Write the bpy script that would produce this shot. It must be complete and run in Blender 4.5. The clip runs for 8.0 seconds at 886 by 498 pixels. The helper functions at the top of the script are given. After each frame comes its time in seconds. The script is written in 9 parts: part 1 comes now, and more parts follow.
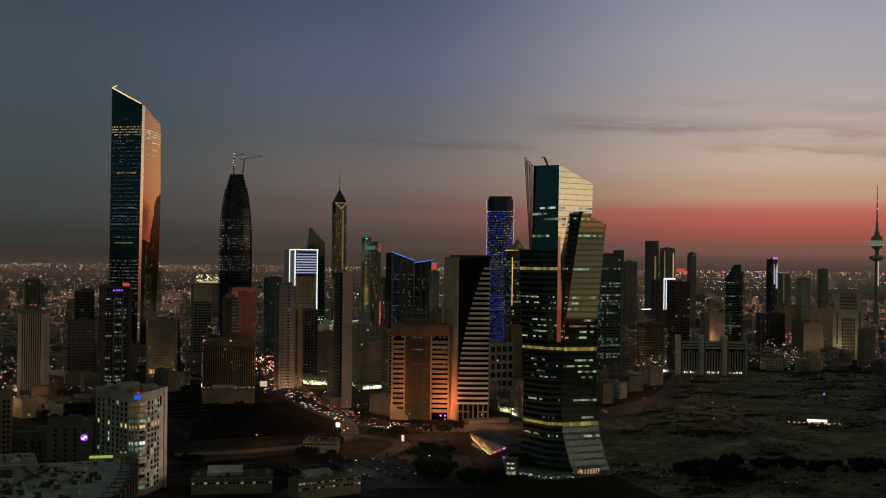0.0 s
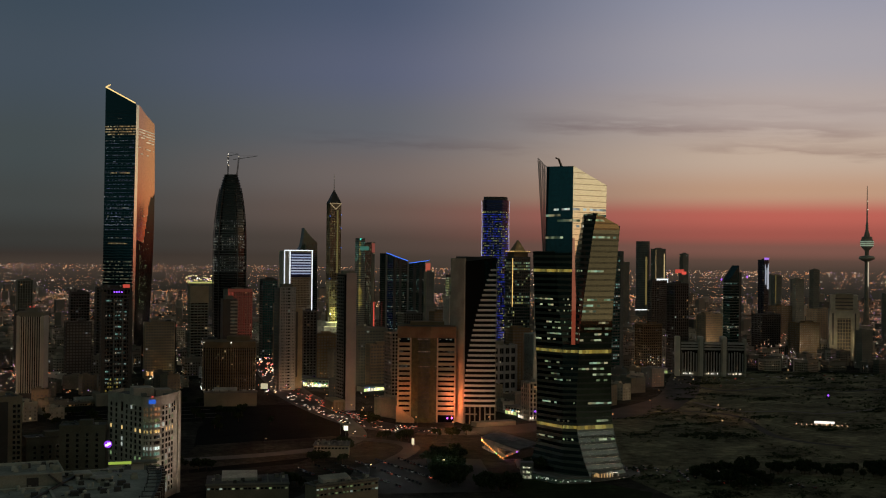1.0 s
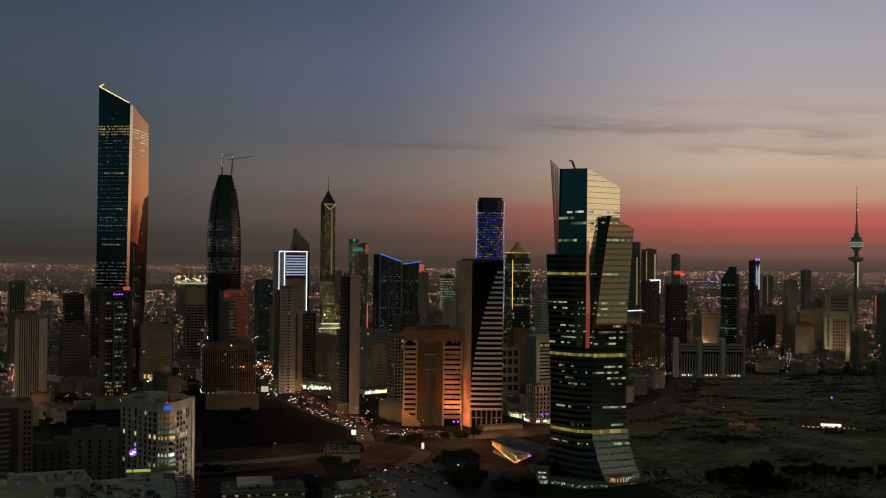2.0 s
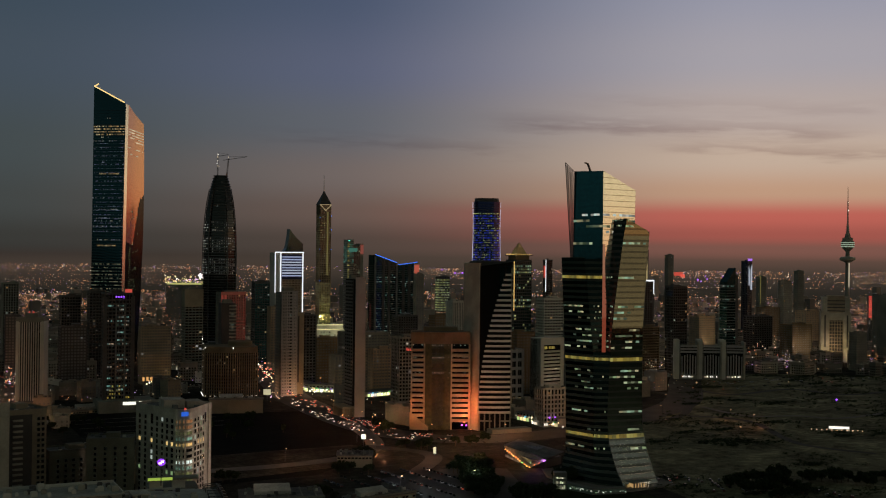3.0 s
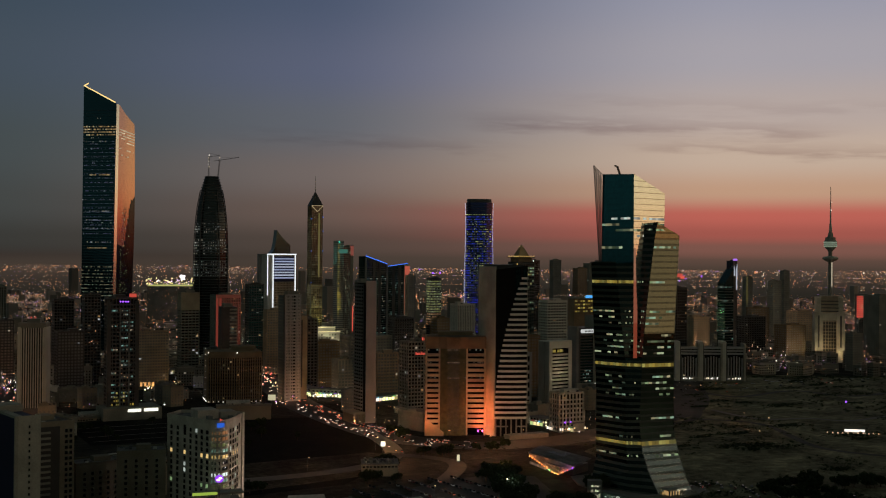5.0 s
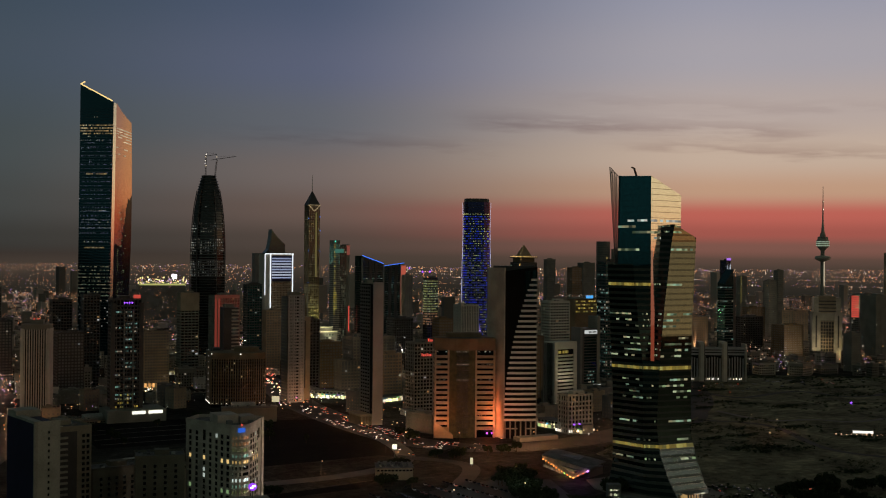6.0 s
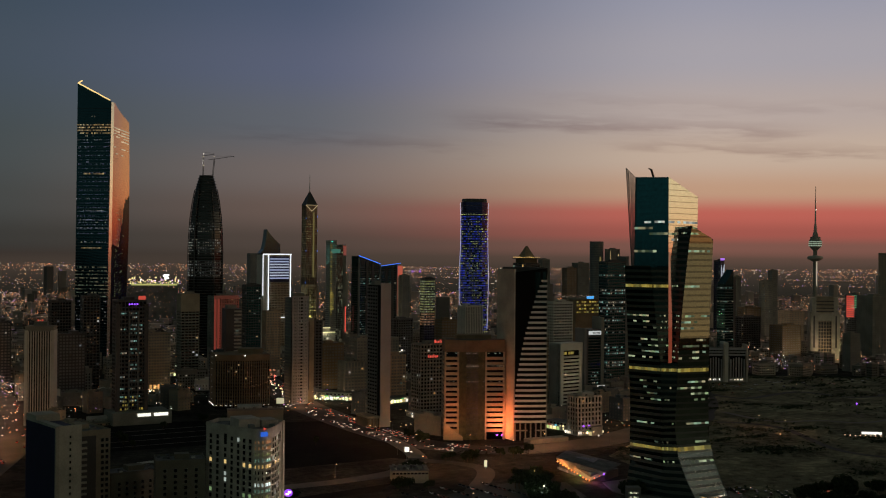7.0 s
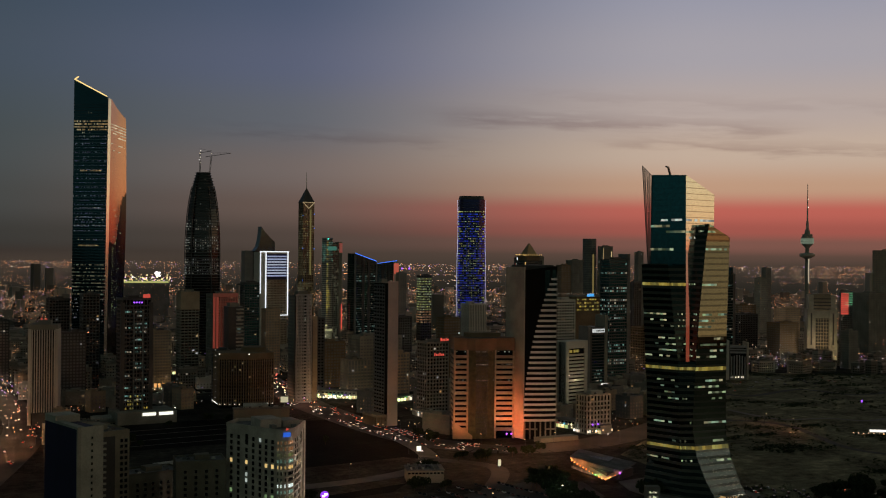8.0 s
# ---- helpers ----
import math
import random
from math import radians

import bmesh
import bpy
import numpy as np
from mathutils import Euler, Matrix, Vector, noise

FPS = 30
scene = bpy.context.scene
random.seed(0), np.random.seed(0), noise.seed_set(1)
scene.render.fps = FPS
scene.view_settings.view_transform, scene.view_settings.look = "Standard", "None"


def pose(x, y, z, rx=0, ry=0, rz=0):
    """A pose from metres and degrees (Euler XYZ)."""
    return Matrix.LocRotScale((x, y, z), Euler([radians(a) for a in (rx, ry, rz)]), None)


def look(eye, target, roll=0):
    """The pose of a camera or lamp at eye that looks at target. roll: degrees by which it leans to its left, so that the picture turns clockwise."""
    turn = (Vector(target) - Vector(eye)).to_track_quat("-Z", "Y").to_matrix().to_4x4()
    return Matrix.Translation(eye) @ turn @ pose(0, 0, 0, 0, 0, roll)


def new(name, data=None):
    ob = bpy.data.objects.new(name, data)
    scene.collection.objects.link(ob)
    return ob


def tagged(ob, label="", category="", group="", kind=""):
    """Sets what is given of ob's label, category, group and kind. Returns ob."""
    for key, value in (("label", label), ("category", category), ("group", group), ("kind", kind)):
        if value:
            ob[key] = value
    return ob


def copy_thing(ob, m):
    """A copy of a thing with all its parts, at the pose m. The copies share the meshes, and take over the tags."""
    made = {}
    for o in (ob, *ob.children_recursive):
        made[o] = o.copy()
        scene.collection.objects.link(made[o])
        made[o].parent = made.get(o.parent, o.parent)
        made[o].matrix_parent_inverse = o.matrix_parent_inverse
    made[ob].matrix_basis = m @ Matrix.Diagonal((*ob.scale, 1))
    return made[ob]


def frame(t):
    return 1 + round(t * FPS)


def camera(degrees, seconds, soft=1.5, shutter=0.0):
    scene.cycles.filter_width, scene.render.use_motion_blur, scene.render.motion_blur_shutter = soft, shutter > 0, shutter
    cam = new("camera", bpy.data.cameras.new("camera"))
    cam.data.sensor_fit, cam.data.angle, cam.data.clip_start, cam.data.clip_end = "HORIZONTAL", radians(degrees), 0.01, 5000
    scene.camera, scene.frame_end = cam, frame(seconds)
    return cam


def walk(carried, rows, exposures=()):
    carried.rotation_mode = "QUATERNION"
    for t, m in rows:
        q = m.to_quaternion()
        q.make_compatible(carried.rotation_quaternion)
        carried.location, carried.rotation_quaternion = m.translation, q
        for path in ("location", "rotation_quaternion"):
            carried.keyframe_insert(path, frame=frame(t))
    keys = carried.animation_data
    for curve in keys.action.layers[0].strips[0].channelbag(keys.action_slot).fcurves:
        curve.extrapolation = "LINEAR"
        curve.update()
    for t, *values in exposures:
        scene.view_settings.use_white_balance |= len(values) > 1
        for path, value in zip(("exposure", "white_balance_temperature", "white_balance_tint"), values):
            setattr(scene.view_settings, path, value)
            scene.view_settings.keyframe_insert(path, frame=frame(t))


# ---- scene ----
cam = camera(41.2, 8.0, soft=1.1)
PATH = [
    (0, (-3.098, 3.815, 154.428), (-2.33, 5.662, 154.444), 0.6),
    (0.5, (-12.752, 12.777, 154.993), (-11.969, 14.617, 155.009), 0.6),
    (1, (-22.168, 21.597, 155.717), (-21.37, 23.431, 155.733), 0.6),
    (1.5, (-31.377, 30.265, 156.608), (-30.564, 32.092, 156.624), 0.6),
    (3, (-59.822, 56.749, 161.032), (-58.966, 58.556, 161.046), 0.6),
    (3.5, (-68.316, 65.271, 161.958), (-67.447, 67.072, 161.971), 0.6),
    (4, (-76.67, 73.725, 162.84), (-75.788, 75.519, 162.852), 0.6),
    (4.5, (-85.634, 82.577, 163.7), (-84.738, 84.365, 163.713), 0.5),
    (6, (-112.856, 108.247, 167.879), (-111.921, 110.015, 167.888), 0.5),
    (6.5, (-122.174, 116.544, 168.778), (-121.227, 118.306, 168.787), 0.5),
    (7, (-131.303, 124.674, 169.361), (-130.343, 126.429, 169.369), 0.5),
    (7.5, (-140.337, 133.071, 169.756), (-139.364, 134.819, 169.76), 0.5),
    (8, (-149.345, 141.722, 170.06), (-148.36, 143.462, 170.063), 0.5),
]
walk(cam, [(t, look(eye, target, roll)) for t, eye, target, roll in PATH])


# ---- light ----
def lin(r, g, b):
    return tuple((c / 255 / 12.92) if c / 255 <= 0.04045 else ((c / 255 + 0.055) / 1.055) ** 2.4 for c in (r, g, b)) + (1.0,)


def ramp_node(nt, fac, stops):
    r = nt.nodes.new("ShaderNodeValToRGB")
    r.color_ramp.interpolation = "EASE"
    els = r.color_ramp.elements
    els[0].position, els[0].color = stops[0]
    els[1].position, els[1].color = stops[-1]
    for p, c in stops[1:-1]:
        els.new(p).color = c
    nt.links.new(fac, r.inputs[0])
    return r.outputs[0]


def math_node(nt, op, a, b=0.0, c=0.0, clamp=False):
    n = nt.nodes.new("ShaderNodeMath")
    n.operation, n.use_clamp = op, clamp
    for i, v in enumerate((a, b, c)):
        if isinstance(v, (int, float)):
            n.inputs[i].default_value = v
        else:
            nt.links.new(v, n.inputs[i])
    return n.outputs[0]


def smooth_node(nt, v, lo, hi):
    n = nt.nodes.new("ShaderNodeMapRange")
    n.interpolation_type = "SMOOTHSTEP"
    n.inputs[1].default_value, n.inputs[2].default_value = lo, hi
    nt.links.new(v, n.inputs[0])
    return n.outputs[0]


def mix_node(nt, fac, a, b, blend="MIX"):
    n = nt.nodes.new("ShaderNodeMix")
    n.data_type, n.blend_type = "RGBA", blend
    for i, v in ((0, fac), (6, a), (7, b)):
        if isinstance(v, (int, float, tuple)):
            n.inputs[i].default_value = v
        else:
            nt.links.new(v, n.inputs[i])
    return n.outputs[2]


def up(e):
    """Ramp position of an elevation in degrees."""
    return math.sqrt(max(e, 0) / 90)


def sky_colour(nt, way):
    """Dusk sky by direction: grey blue to the south, red and cream over the sunset."""
    norm = nt.nodes.new("ShaderNodeVectorMath")
    norm.operation = "NORMALIZE"
    nt.links.new(way, norm.inputs[0])
    sep = nt.nodes.new("ShaderNodeSeparateXYZ")
    nt.links.new(norm.outputs[0], sep.inputs[0])
    az = math_node(nt, "MULTIPLY", math_node(nt, "ARCTAN2", sep.outputs[0], sep.outputs[1]), 180 / math.pi)
    az = math_node(nt, "SUBTRACT", math_node(nt, "FLOORED_MODULO", math_node(nt, "ADD", az, 110.0), 360.0), 110.0)
    el = math_node(nt, "MULTIPLY", math_node(nt, "ARCSINE", sep.outputs[2]), 180 / math.pi)
    fac = math_node(nt, "SQRT", math_node(nt, "DIVIDE", math_node(nt, "MAXIMUM", el, 0.0), 90.0))
    south = ramp_node(nt, fac, [(0.0, lin(50, 45, 42)), (up(0.8), lin(57, 57, 54)), (up(2.5), lin(66, 70, 69)), (up(5), lin(68, 76, 78)), (up(9), lin(68, 79, 90)), (up(13), lin(60, 74, 87)), (up(26), lin(44, 53, 58)), (1.0, lin(37, 44, 42))])
    mid = ramp_node(nt, fac, [(0.0, lin(72, 62, 55)), (up(0.8), lin(82, 69, 62)), (up(2.2), lin(106, 87, 79)), (up(4), lin(116, 104, 100)), (up(6.5), lin(98, 101, 109)), (up(9), lin(92, 98, 120)), (up(13), lin(76, 87, 110)), (up(26), lin(48, 56, 60)), (1.0, lin(37, 44, 42))])
    west = ramp_node(nt, fac, [(0.0, lin(102, 76, 66)), (up(0.6), lin(124, 84, 74)), (up(1.2), lin(160, 86, 76)), (up(2.1), lin(186, 98, 86)), (up(3.2), lin(190, 152, 126)), (up(4.8), lin(194, 172, 154)), (up(7), lin(180, 165, 159)), (up(9.5), lin(166, 161, 168)), (up(13), lin(150, 151, 167)), (up(26), lin(58, 63, 66)), (1.0, lin(37, 44, 42))])
    glow = ramp_node(nt, fac, [(0.0, lin(120, 52, 38)), (up(1.2), lin(208, 92, 66)), (up(2.4), lin(228, 128, 88)), (up(4), lin(240, 196, 146)), (up(7), lin(232, 208, 164)), (up(11), lin(190, 182, 158)), (up(16), lin(98, 102, 96)), (up(28), lin(52, 58, 56)), (1.0, lin(37, 44, 42))])
    east = ramp_node(nt, fac, [(0.0, lin(56, 64, 58)), (up(5), lin(88, 102, 93)), (up(20), lin(70, 82, 75)), (1.0, lin(37, 44, 42))])
    c = mix_node(nt, smooth_node(nt, az, 4, 25), south, mid)
    c = mix_node(nt, smooth_node(nt, az, 20, 41), c, west)
    c = mix_node(nt, smooth_node(nt, az, 46, 82), c, glow)
    c = mix_node(nt, smooth_node(nt, az, 142, 178), c, east)
    c = mix_node(nt, smooth_node(nt, az, -5, -75), c, east)
    # the plain below the horizon, its haze painted as a paler band on top
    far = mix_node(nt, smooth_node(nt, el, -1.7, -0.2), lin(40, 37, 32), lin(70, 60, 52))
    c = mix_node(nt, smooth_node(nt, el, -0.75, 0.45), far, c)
    # thin streaks of cloud over the west
    comb = nt.nodes.new("ShaderNodeCombineXYZ")
    nt.links.new(math_node(nt, "MULTIPLY", az, 0.14), comb.inputs[0])
    nt.links.new(math_node(nt, "ADD", math_node(nt, "MULTIPLY", el, 1.15), math_node(nt, "MULTIPLY", az, 0.022)), comb.inputs[1])
    nz = nt.nodes.new("ShaderNodeTexNoise")
    nz.inputs["Scale"].default_value, nz.inputs["Detail"].default_value, nz.inputs["Roughness"].default_value = 1.6, 5.0, 0.55
    nt.links.new(comb.outputs[0], nz.inputs["Vector"])
    lift = math_node(nt, "ADD", el, math_node(nt, "MULTIPLY", math_node(nt, "SUBTRACT", nz.outputs[0], 0.5), 1.6))
    lift = math_node(nt, "ADD", lift, math_node(nt, "MULTIPLY", math_node(nt, "SUBTRACT", az, 33.0), 0.05))
    tot = None
    for centre, half, a0, a1, deep in CLOUDS:
        band = math_node(nt, "SUBTRACT", 1.0, math_node(nt, "DIVIDE", math_node(nt, "ABSOLUTE", math_node(nt, "SUBTRACT", lift, centre)), half), clamp=True)
        band = math_node(nt, "MULTIPLY", math_node(nt, "MULTIPLY", band, smooth_node(nt, az, a0, a0 + 5)), smooth_node(nt, az, a1 + 5, a1))
        band = math_node(nt, "MULTIPLY", band, math_node(nt, "MULTIPLY", smooth_node(nt, nz.outputs[0], 0.3, 0.62), deep))
        tot = band if tot is None else math_node(nt, "MAXIMUM", tot, band)
    return mix_node(nt, tot, c, mix_node(nt, 1.0, c, lin(206, 196, 200), "MULTIPLY"))


# elevation, half width, first and last azimuth, depth
CLOUDS = [(6.5, 0.55, 26, 42, 0.65), (5.6, 0.5, 34, 54, 0.65), (5.1, 0.4, 15, 27, 0.4), (7.6, 0.5, 30, 48, 0.25)]

world = bpy.data.worlds.new("dusk")
scene.world = world
world.use_nodes = True
wt = world.node_tree
wt.nodes.clear()
w_out, w_bg, w_co = (wt.nodes.new(k) for k in ("ShaderNodeOutputWorld", "ShaderNodeBackground", "ShaderNodeTexCoord"))
wt.links.new(sky_colour(wt, w_co.outputs["Generated"]), w_bg.inputs[0])
wt.links.new(w_bg.outputs[0], w_out.inputs[0])
w_bg.inputs[1].default_value = 1.0


# ---- materials ----
def material(name):
    m = bpy.data.materials.new(name)
    m.use_nodes = True
    return m, m.node_tree, m.node_tree.nodes["Principled BSDF"]


def noise_of(nt, scale, detail=4.0, coord="Object"):
    co = nt.nodes.new("ShaderNodeTexCoord")
    n = nt.nodes.new("ShaderNodeTexNoise")
    n.inputs["Scale"].default_value, n.inputs["Detail"].default_value = scale, detail
    nt.links.new(co.outputs[coord], n.inputs["Vector"])
    return n.outputs[0]


def rough(name, colour, var=0.25, scale=0.06, fine=1.2, roughness=0.85, bump=0.25, metallic=0.0):
    """A matt surface with stains at a large and grain at a small scale."""
    m, nt, bsdf = material(name)
    a, b = noise_of(nt, scale), noise_of(nt, fine, 6)
    dark = tuple(c * (1 - var) for c in colour) + (1,)
    light = tuple(min(c * (1 + var), 1) for c in colour) + (1,)
    c = ramp_node(nt, a, [(0.3, dark), (0.7, light)])
    c = mix_node(nt, 0.35, c, ramp_node(nt, b, [(0.3, dark), (0.7, light)]))
    info = nt.nodes.new("ShaderNodeObjectInfo")
    hsv = nt.nodes.new("ShaderNodeHueSaturation")
    nt.links.new(math_node(nt, "MULTIPLY_ADD", info.outputs["Random"], 0.24, 0.88), hsv.inputs["Value"])
    nt.links.new(c, hsv.inputs["Color"])
    nt.links.new(hsv.outputs[0], bsdf.inputs["Base Color"])
    bsdf.inputs["Roughness"].default_value, bsdf.inputs["Metallic"].default_value = roughness, metallic
    bsdf.inputs["Specular IOR Level"].default_value = 0.12 if roughness > 0.7 else 0.3
    if bump:
        bp = nt.nodes.new("ShaderNodeBump")
        bp.inputs["Strength"].default_value, bp.inputs["Distance"].default_value = bump, 0.1
        nt.links.new(b, bp.inputs["Height"])
        nt.links.new(bp.outputs[0], bsdf.inputs["Normal"])
    return m


def coated(name, colour, roughness=0.08, metallic=0.85, wave=0.02, var=0.2):
    """Coated facade glass: it mirrors the sky, each pane a little out of true."""
    m, nt, bsdf = material(name)
    a, b = noise_of(nt, 0.05, 2), noise_of(nt, 0.6, 3)
    dark, light = tuple(c * (1 - var) for c in colour) + (1,), tuple(min(c * (1 + var), 1) for c in colour) + (1,)
    nt.links.new(ramp_node(nt, b, [(0.35, dark), (0.65, light)]), bsdf.inputs["Base Color"])
    nt.links.new(math_node(nt, "MULTIPLY_ADD", b, 0.5 * var, roughness), bsdf.inputs["Roughness"])
    bsdf.inputs["Metallic"].default_value = metallic
    bp = nt.nodes.new("ShaderNodeBump")
    bp.inputs["Strength"].default_value, bp.inputs["Distance"].default_value = wave, 1.0
    nt.links.new(a, bp.inputs["Height"])
    nt.links.new(bp.outputs[0], bsdf.inputs["Normal"])
    return m


def lamp(name, colours, strength, low=0.25):
    """Lamp-lit panes, lamps or other glowing surfaces: each island its own tint and brightness."""
    m, nt, bsdf = material(name)
    geo = nt.nodes.new("ShaderNodeNewGeometry")
    rnd = geo.outputs["Random Per Island"]
    info = nt.nodes.new("ShaderNodeObjectInfo")
    r = math_node(nt, "FRACT", math_node(nt, "ADD", rnd, info.outputs["Random"]))
    n = len(colours)
    cr = nt.nodes.new("ShaderNodeValToRGB")
    cr.color_ramp.interpolation = "CONSTANT"
    cr.color_ramp.elements[0].color = (*colours[0], 1)
    cr.color_ramp.elements[1].position = 1.0
    cr.color_ramp.elements[1].color = (*colours[-1], 1)
    for i in range(1, n):
        cr.color_ramp.elements.new(i / n).color = (*colours[i], 1)
    nt.links.new(r, cr.inputs[0])
    s = math_node(nt, "POWER", math_node(nt, "FRACT", math_node(nt, "MULTIPLY", r, 7.31)), 1.6)
    s = math_node(nt, "MULTIPLY", math_node(nt, "MULTIPLY_ADD", s, 1 - low, low), strength)
    nt.links.new(cr.outputs[0], bsdf.inputs["Emission Color"])
    nt.links.new(s, bsdf.inputs["Emission Strength"])
    bsdf.inputs["Base Color"].default_value = (0.05, 0.05, 0.05, 1)
    return m


def patchy(name, dark, light, scale, roughness=0.95):
    """Soil or asphalt with dark damp patches, tracks and pale worn areas."""
    m, nt, bsdf = material(name)
    a, b, c = noise_of(nt, scale, 5), noise_of(nt, scale * 6, 6), noise_of(nt, scale * 40, 4)
    mixv = math_node(nt, "ADD", math_node(nt, "MULTIPLY", a, 0.55), math_node(nt, "MULTIPLY", b, 0.45))
    col = ramp_node(nt, mixv, [(0.40, (*dark, 1)), (0.52, tuple((d + l) / 2.6 for d, l in zip(dark, light)) + (1,)), (0.64, (*light, 1))])
    col = mix_node(nt, 0.3, col, ramp_node(nt, c, [(0.35, (*dark, 1)), (0.65, (*light, 1))]))
    nt.links.new(col, bsdf.inputs["Base Color"])
    bsdf.inputs["Roughness"].default_value = roughness
    bsdf.inputs["Specular IOR Level"].default_value = 0.04
    bp = nt.nodes.new("ShaderNodeBump")
    bp.inputs["Strength"].default_value, bp.inputs["Distance"].default_value = 0.5, 0.3
    nt.links.new(c, bp.inputs["Height"])
    nt.links.new(bp.outputs[0], bsdf.inputs["Normal"])
    return m


DUN = rough("dun_render", (0.155, 0.145, 0.11))
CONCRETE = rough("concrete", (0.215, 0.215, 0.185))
PALE = rough("pale_render", (0.37, 0.365, 0.31))
WHITE = rough("white_panel", (0.51, 0.51, 0.46), var=0.12)
BEIGE = rough("beige_stone", (0.29, 0.255, 0.19))
BROWN = rough("brown_stone", (0.18, 0.135, 0.085))
DARK = rough("dark_cladding", (0.062, 0.062, 0.062), roughness=0.5)
GREY = rough("grey_cladding", (0.14, 0.15, 0.145), roughness=0.6)
NAVY = rough("navy_cladding", (0.012, 0.014, 0.05), roughness=0.6)
STEEL = rough("steel", (0.12, 0.12, 0.12), roughness=0.45, metallic=0.7)
ROOFING = rough("roof_felt", (0.16, 0.155, 0.15), var=0.4, scale=0.15)
GLASS = coated("grey_glass", (0.10, 0.11, 0.115))
TEAL = coated("teal_glass", (0.035, 0.21, 0.235), roughness=0.05)
SMOKE = coated("smoked_glass", (0.045, 0.045, 0.045))
GOLD = coated("bronze_glass", (0.20, 0.14, 0.08), roughness=0.12)
MIRROR = coated("mirror_glass", (0.86, 0.84, 0.76), roughness=0.05, wave=0.008, var=0.04)
DTEAL = coated("dim_teal_glass", (0.042, 0.105, 0.11), roughness=0.07, var=0.15)
DUSK = coated("dull_glass", (0.2, 0.19, 0.17), roughness=0.3, metallic=0.5)
BLUEG = coated("blue_glass", (0.04, 0.05, 0.14))
ASPHALT = rough("asphalt", (0.066, 0.062, 0.058), var=0.3, scale=0.03, fine=0.5)
GROUND = patchy("city_ground", (0.008, 0.008, 0.007), (0.075, 0.072, 0.058), 0.025)
SAND = patchy("sand", (0.022, 0.022, 0.014), (0.38, 0.36, 0.225), 0.02)
DIRT = patchy("trodden_dirt", (0.012, 0.011, 0.009), (0.11, 0.098, 0.075), 0.035)
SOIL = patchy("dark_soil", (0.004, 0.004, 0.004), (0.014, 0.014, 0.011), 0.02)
PALE_ROOF = rough("pale_roof", (0.42, 0.42, 0.38), var=0.35, scale=0.09, fine=0.8)
PAVING = rough("paving", (0.17, 0.155, 0.14), var=0.3, scale=0.05)
LEAF = rough("foliage", (0.028, 0.04, 0.018), var=0.5, scale=0.5, fine=3)
BARK = rough("bark", (0.10, 0.075, 0.05))
WARM = lamp("warm_windows", [(1, 0.66, 0.25), (1, 0.78, 0.4), (1, 0.85, 0.6), (0.95, 0.8, 0.3)], 0.7, 0.06)
COOL = lamp("cool_windows", [(0.75, 1, 0.85), (0.9, 1, 0.95), (0.6, 0.95, 0.8), (1, 0.95, 0.75)], 0.55, 0.05)
YELLOW = lamp("yellow_windows", [(1, 0.72, 0.12), (0.95, 0.75, 0.16), (0.85, 0.76, 0.2)], 0.36, 0.25)
TEALWIN = lamp("teal_windows", [(0.5, 1, 0.85), (0.8, 1, 0.9), (1, 0.85, 0.6), (0.35, 0.8, 0.7)], 0.32, 0.05)
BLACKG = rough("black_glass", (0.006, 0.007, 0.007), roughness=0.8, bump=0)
OLIVE = rough("olive_bronze", (0.06, 0.062, 0.028), var=0.4, scale=0.3, roughness=0.45)
MIXED = lamp("mixed_windows", [(1, 0.7, 0.35), (1, 0.9, 0.7), (0.8, 1, 0.9), (1, 0.55, 0.2), (0.9, 0.95, 1)], 0.5, 0.04)
STREET = lamp("street_lamps", [(1, 0.42, 0.12), (1, 0.5, 0.18), (1, 0.75, 0.42), (1, 0.9, 0.75), (1, 0.34, 0.1), (0.75, 1, 0.7), (1, 0.8, 0.4), (1, 0.3, 0.14), (1, 0.7, 0.6), (0.55, 0.3, 1), (1, 0.92, 0.85), (1, 0.95, 0.9)], 5.0, 0.04)
FARCITY = lamp("far_lamps", [(1, 0.36, 0.12), (1, 0.42, 0.16), (1, 0.5, 0.2), (1, 0.85, 0.65), (1, 0.3, 0.12), (0.7, 0.4, 1), (1, 0.4, 0.14), (1, 0.34, 0.1), (1, 0.46, 0.2), (1, 0.55, 0.25), (1, 0.75, 0.5), (0.6, 0.35, 1), (1, 0.5, 0.2), (1, 0.3, 0.1), (1, 0.36, 0.12), (1, 0.85, 0.7)], 3.4, 0.07)
LED_WHITE = lamp("white_led", [(0.9, 0.95, 1)], 1.2, 0.9)
LED_BLUE = lamp("blue_led", [(0.05, 0.2, 1)], 1.1, 0.9)
LED_RED = lamp("red_led", [(1, 0.12, 0.08)], 0.8, 0.6)
LED_GREEN = lamp("green_led", [(0.3, 1, 0.5)], 0.6, 0.6)
LED_PURPLE = lamp("purple_led", [(0.32, 0.08, 1)], 2.2, 0.9)
LED_GOLD = lamp("gold_led", [(1, 0.6, 0.18)], 1.1, 0.8)
SCREEN = lamp("sign_face", [(0.95, 0.95, 0.8)], 1.3, 0.9)
HEAD = lamp("head_lamps", [(1, 0.9, 0.75), (1, 0.95, 0.9), (1, 0.8, 0.55)], 2.0, 0.4)
TAIL = lamp("tail_lamps", [(1, 0.1, 0.05), (1, 0.18, 0.08)], 1.2, 0.4)


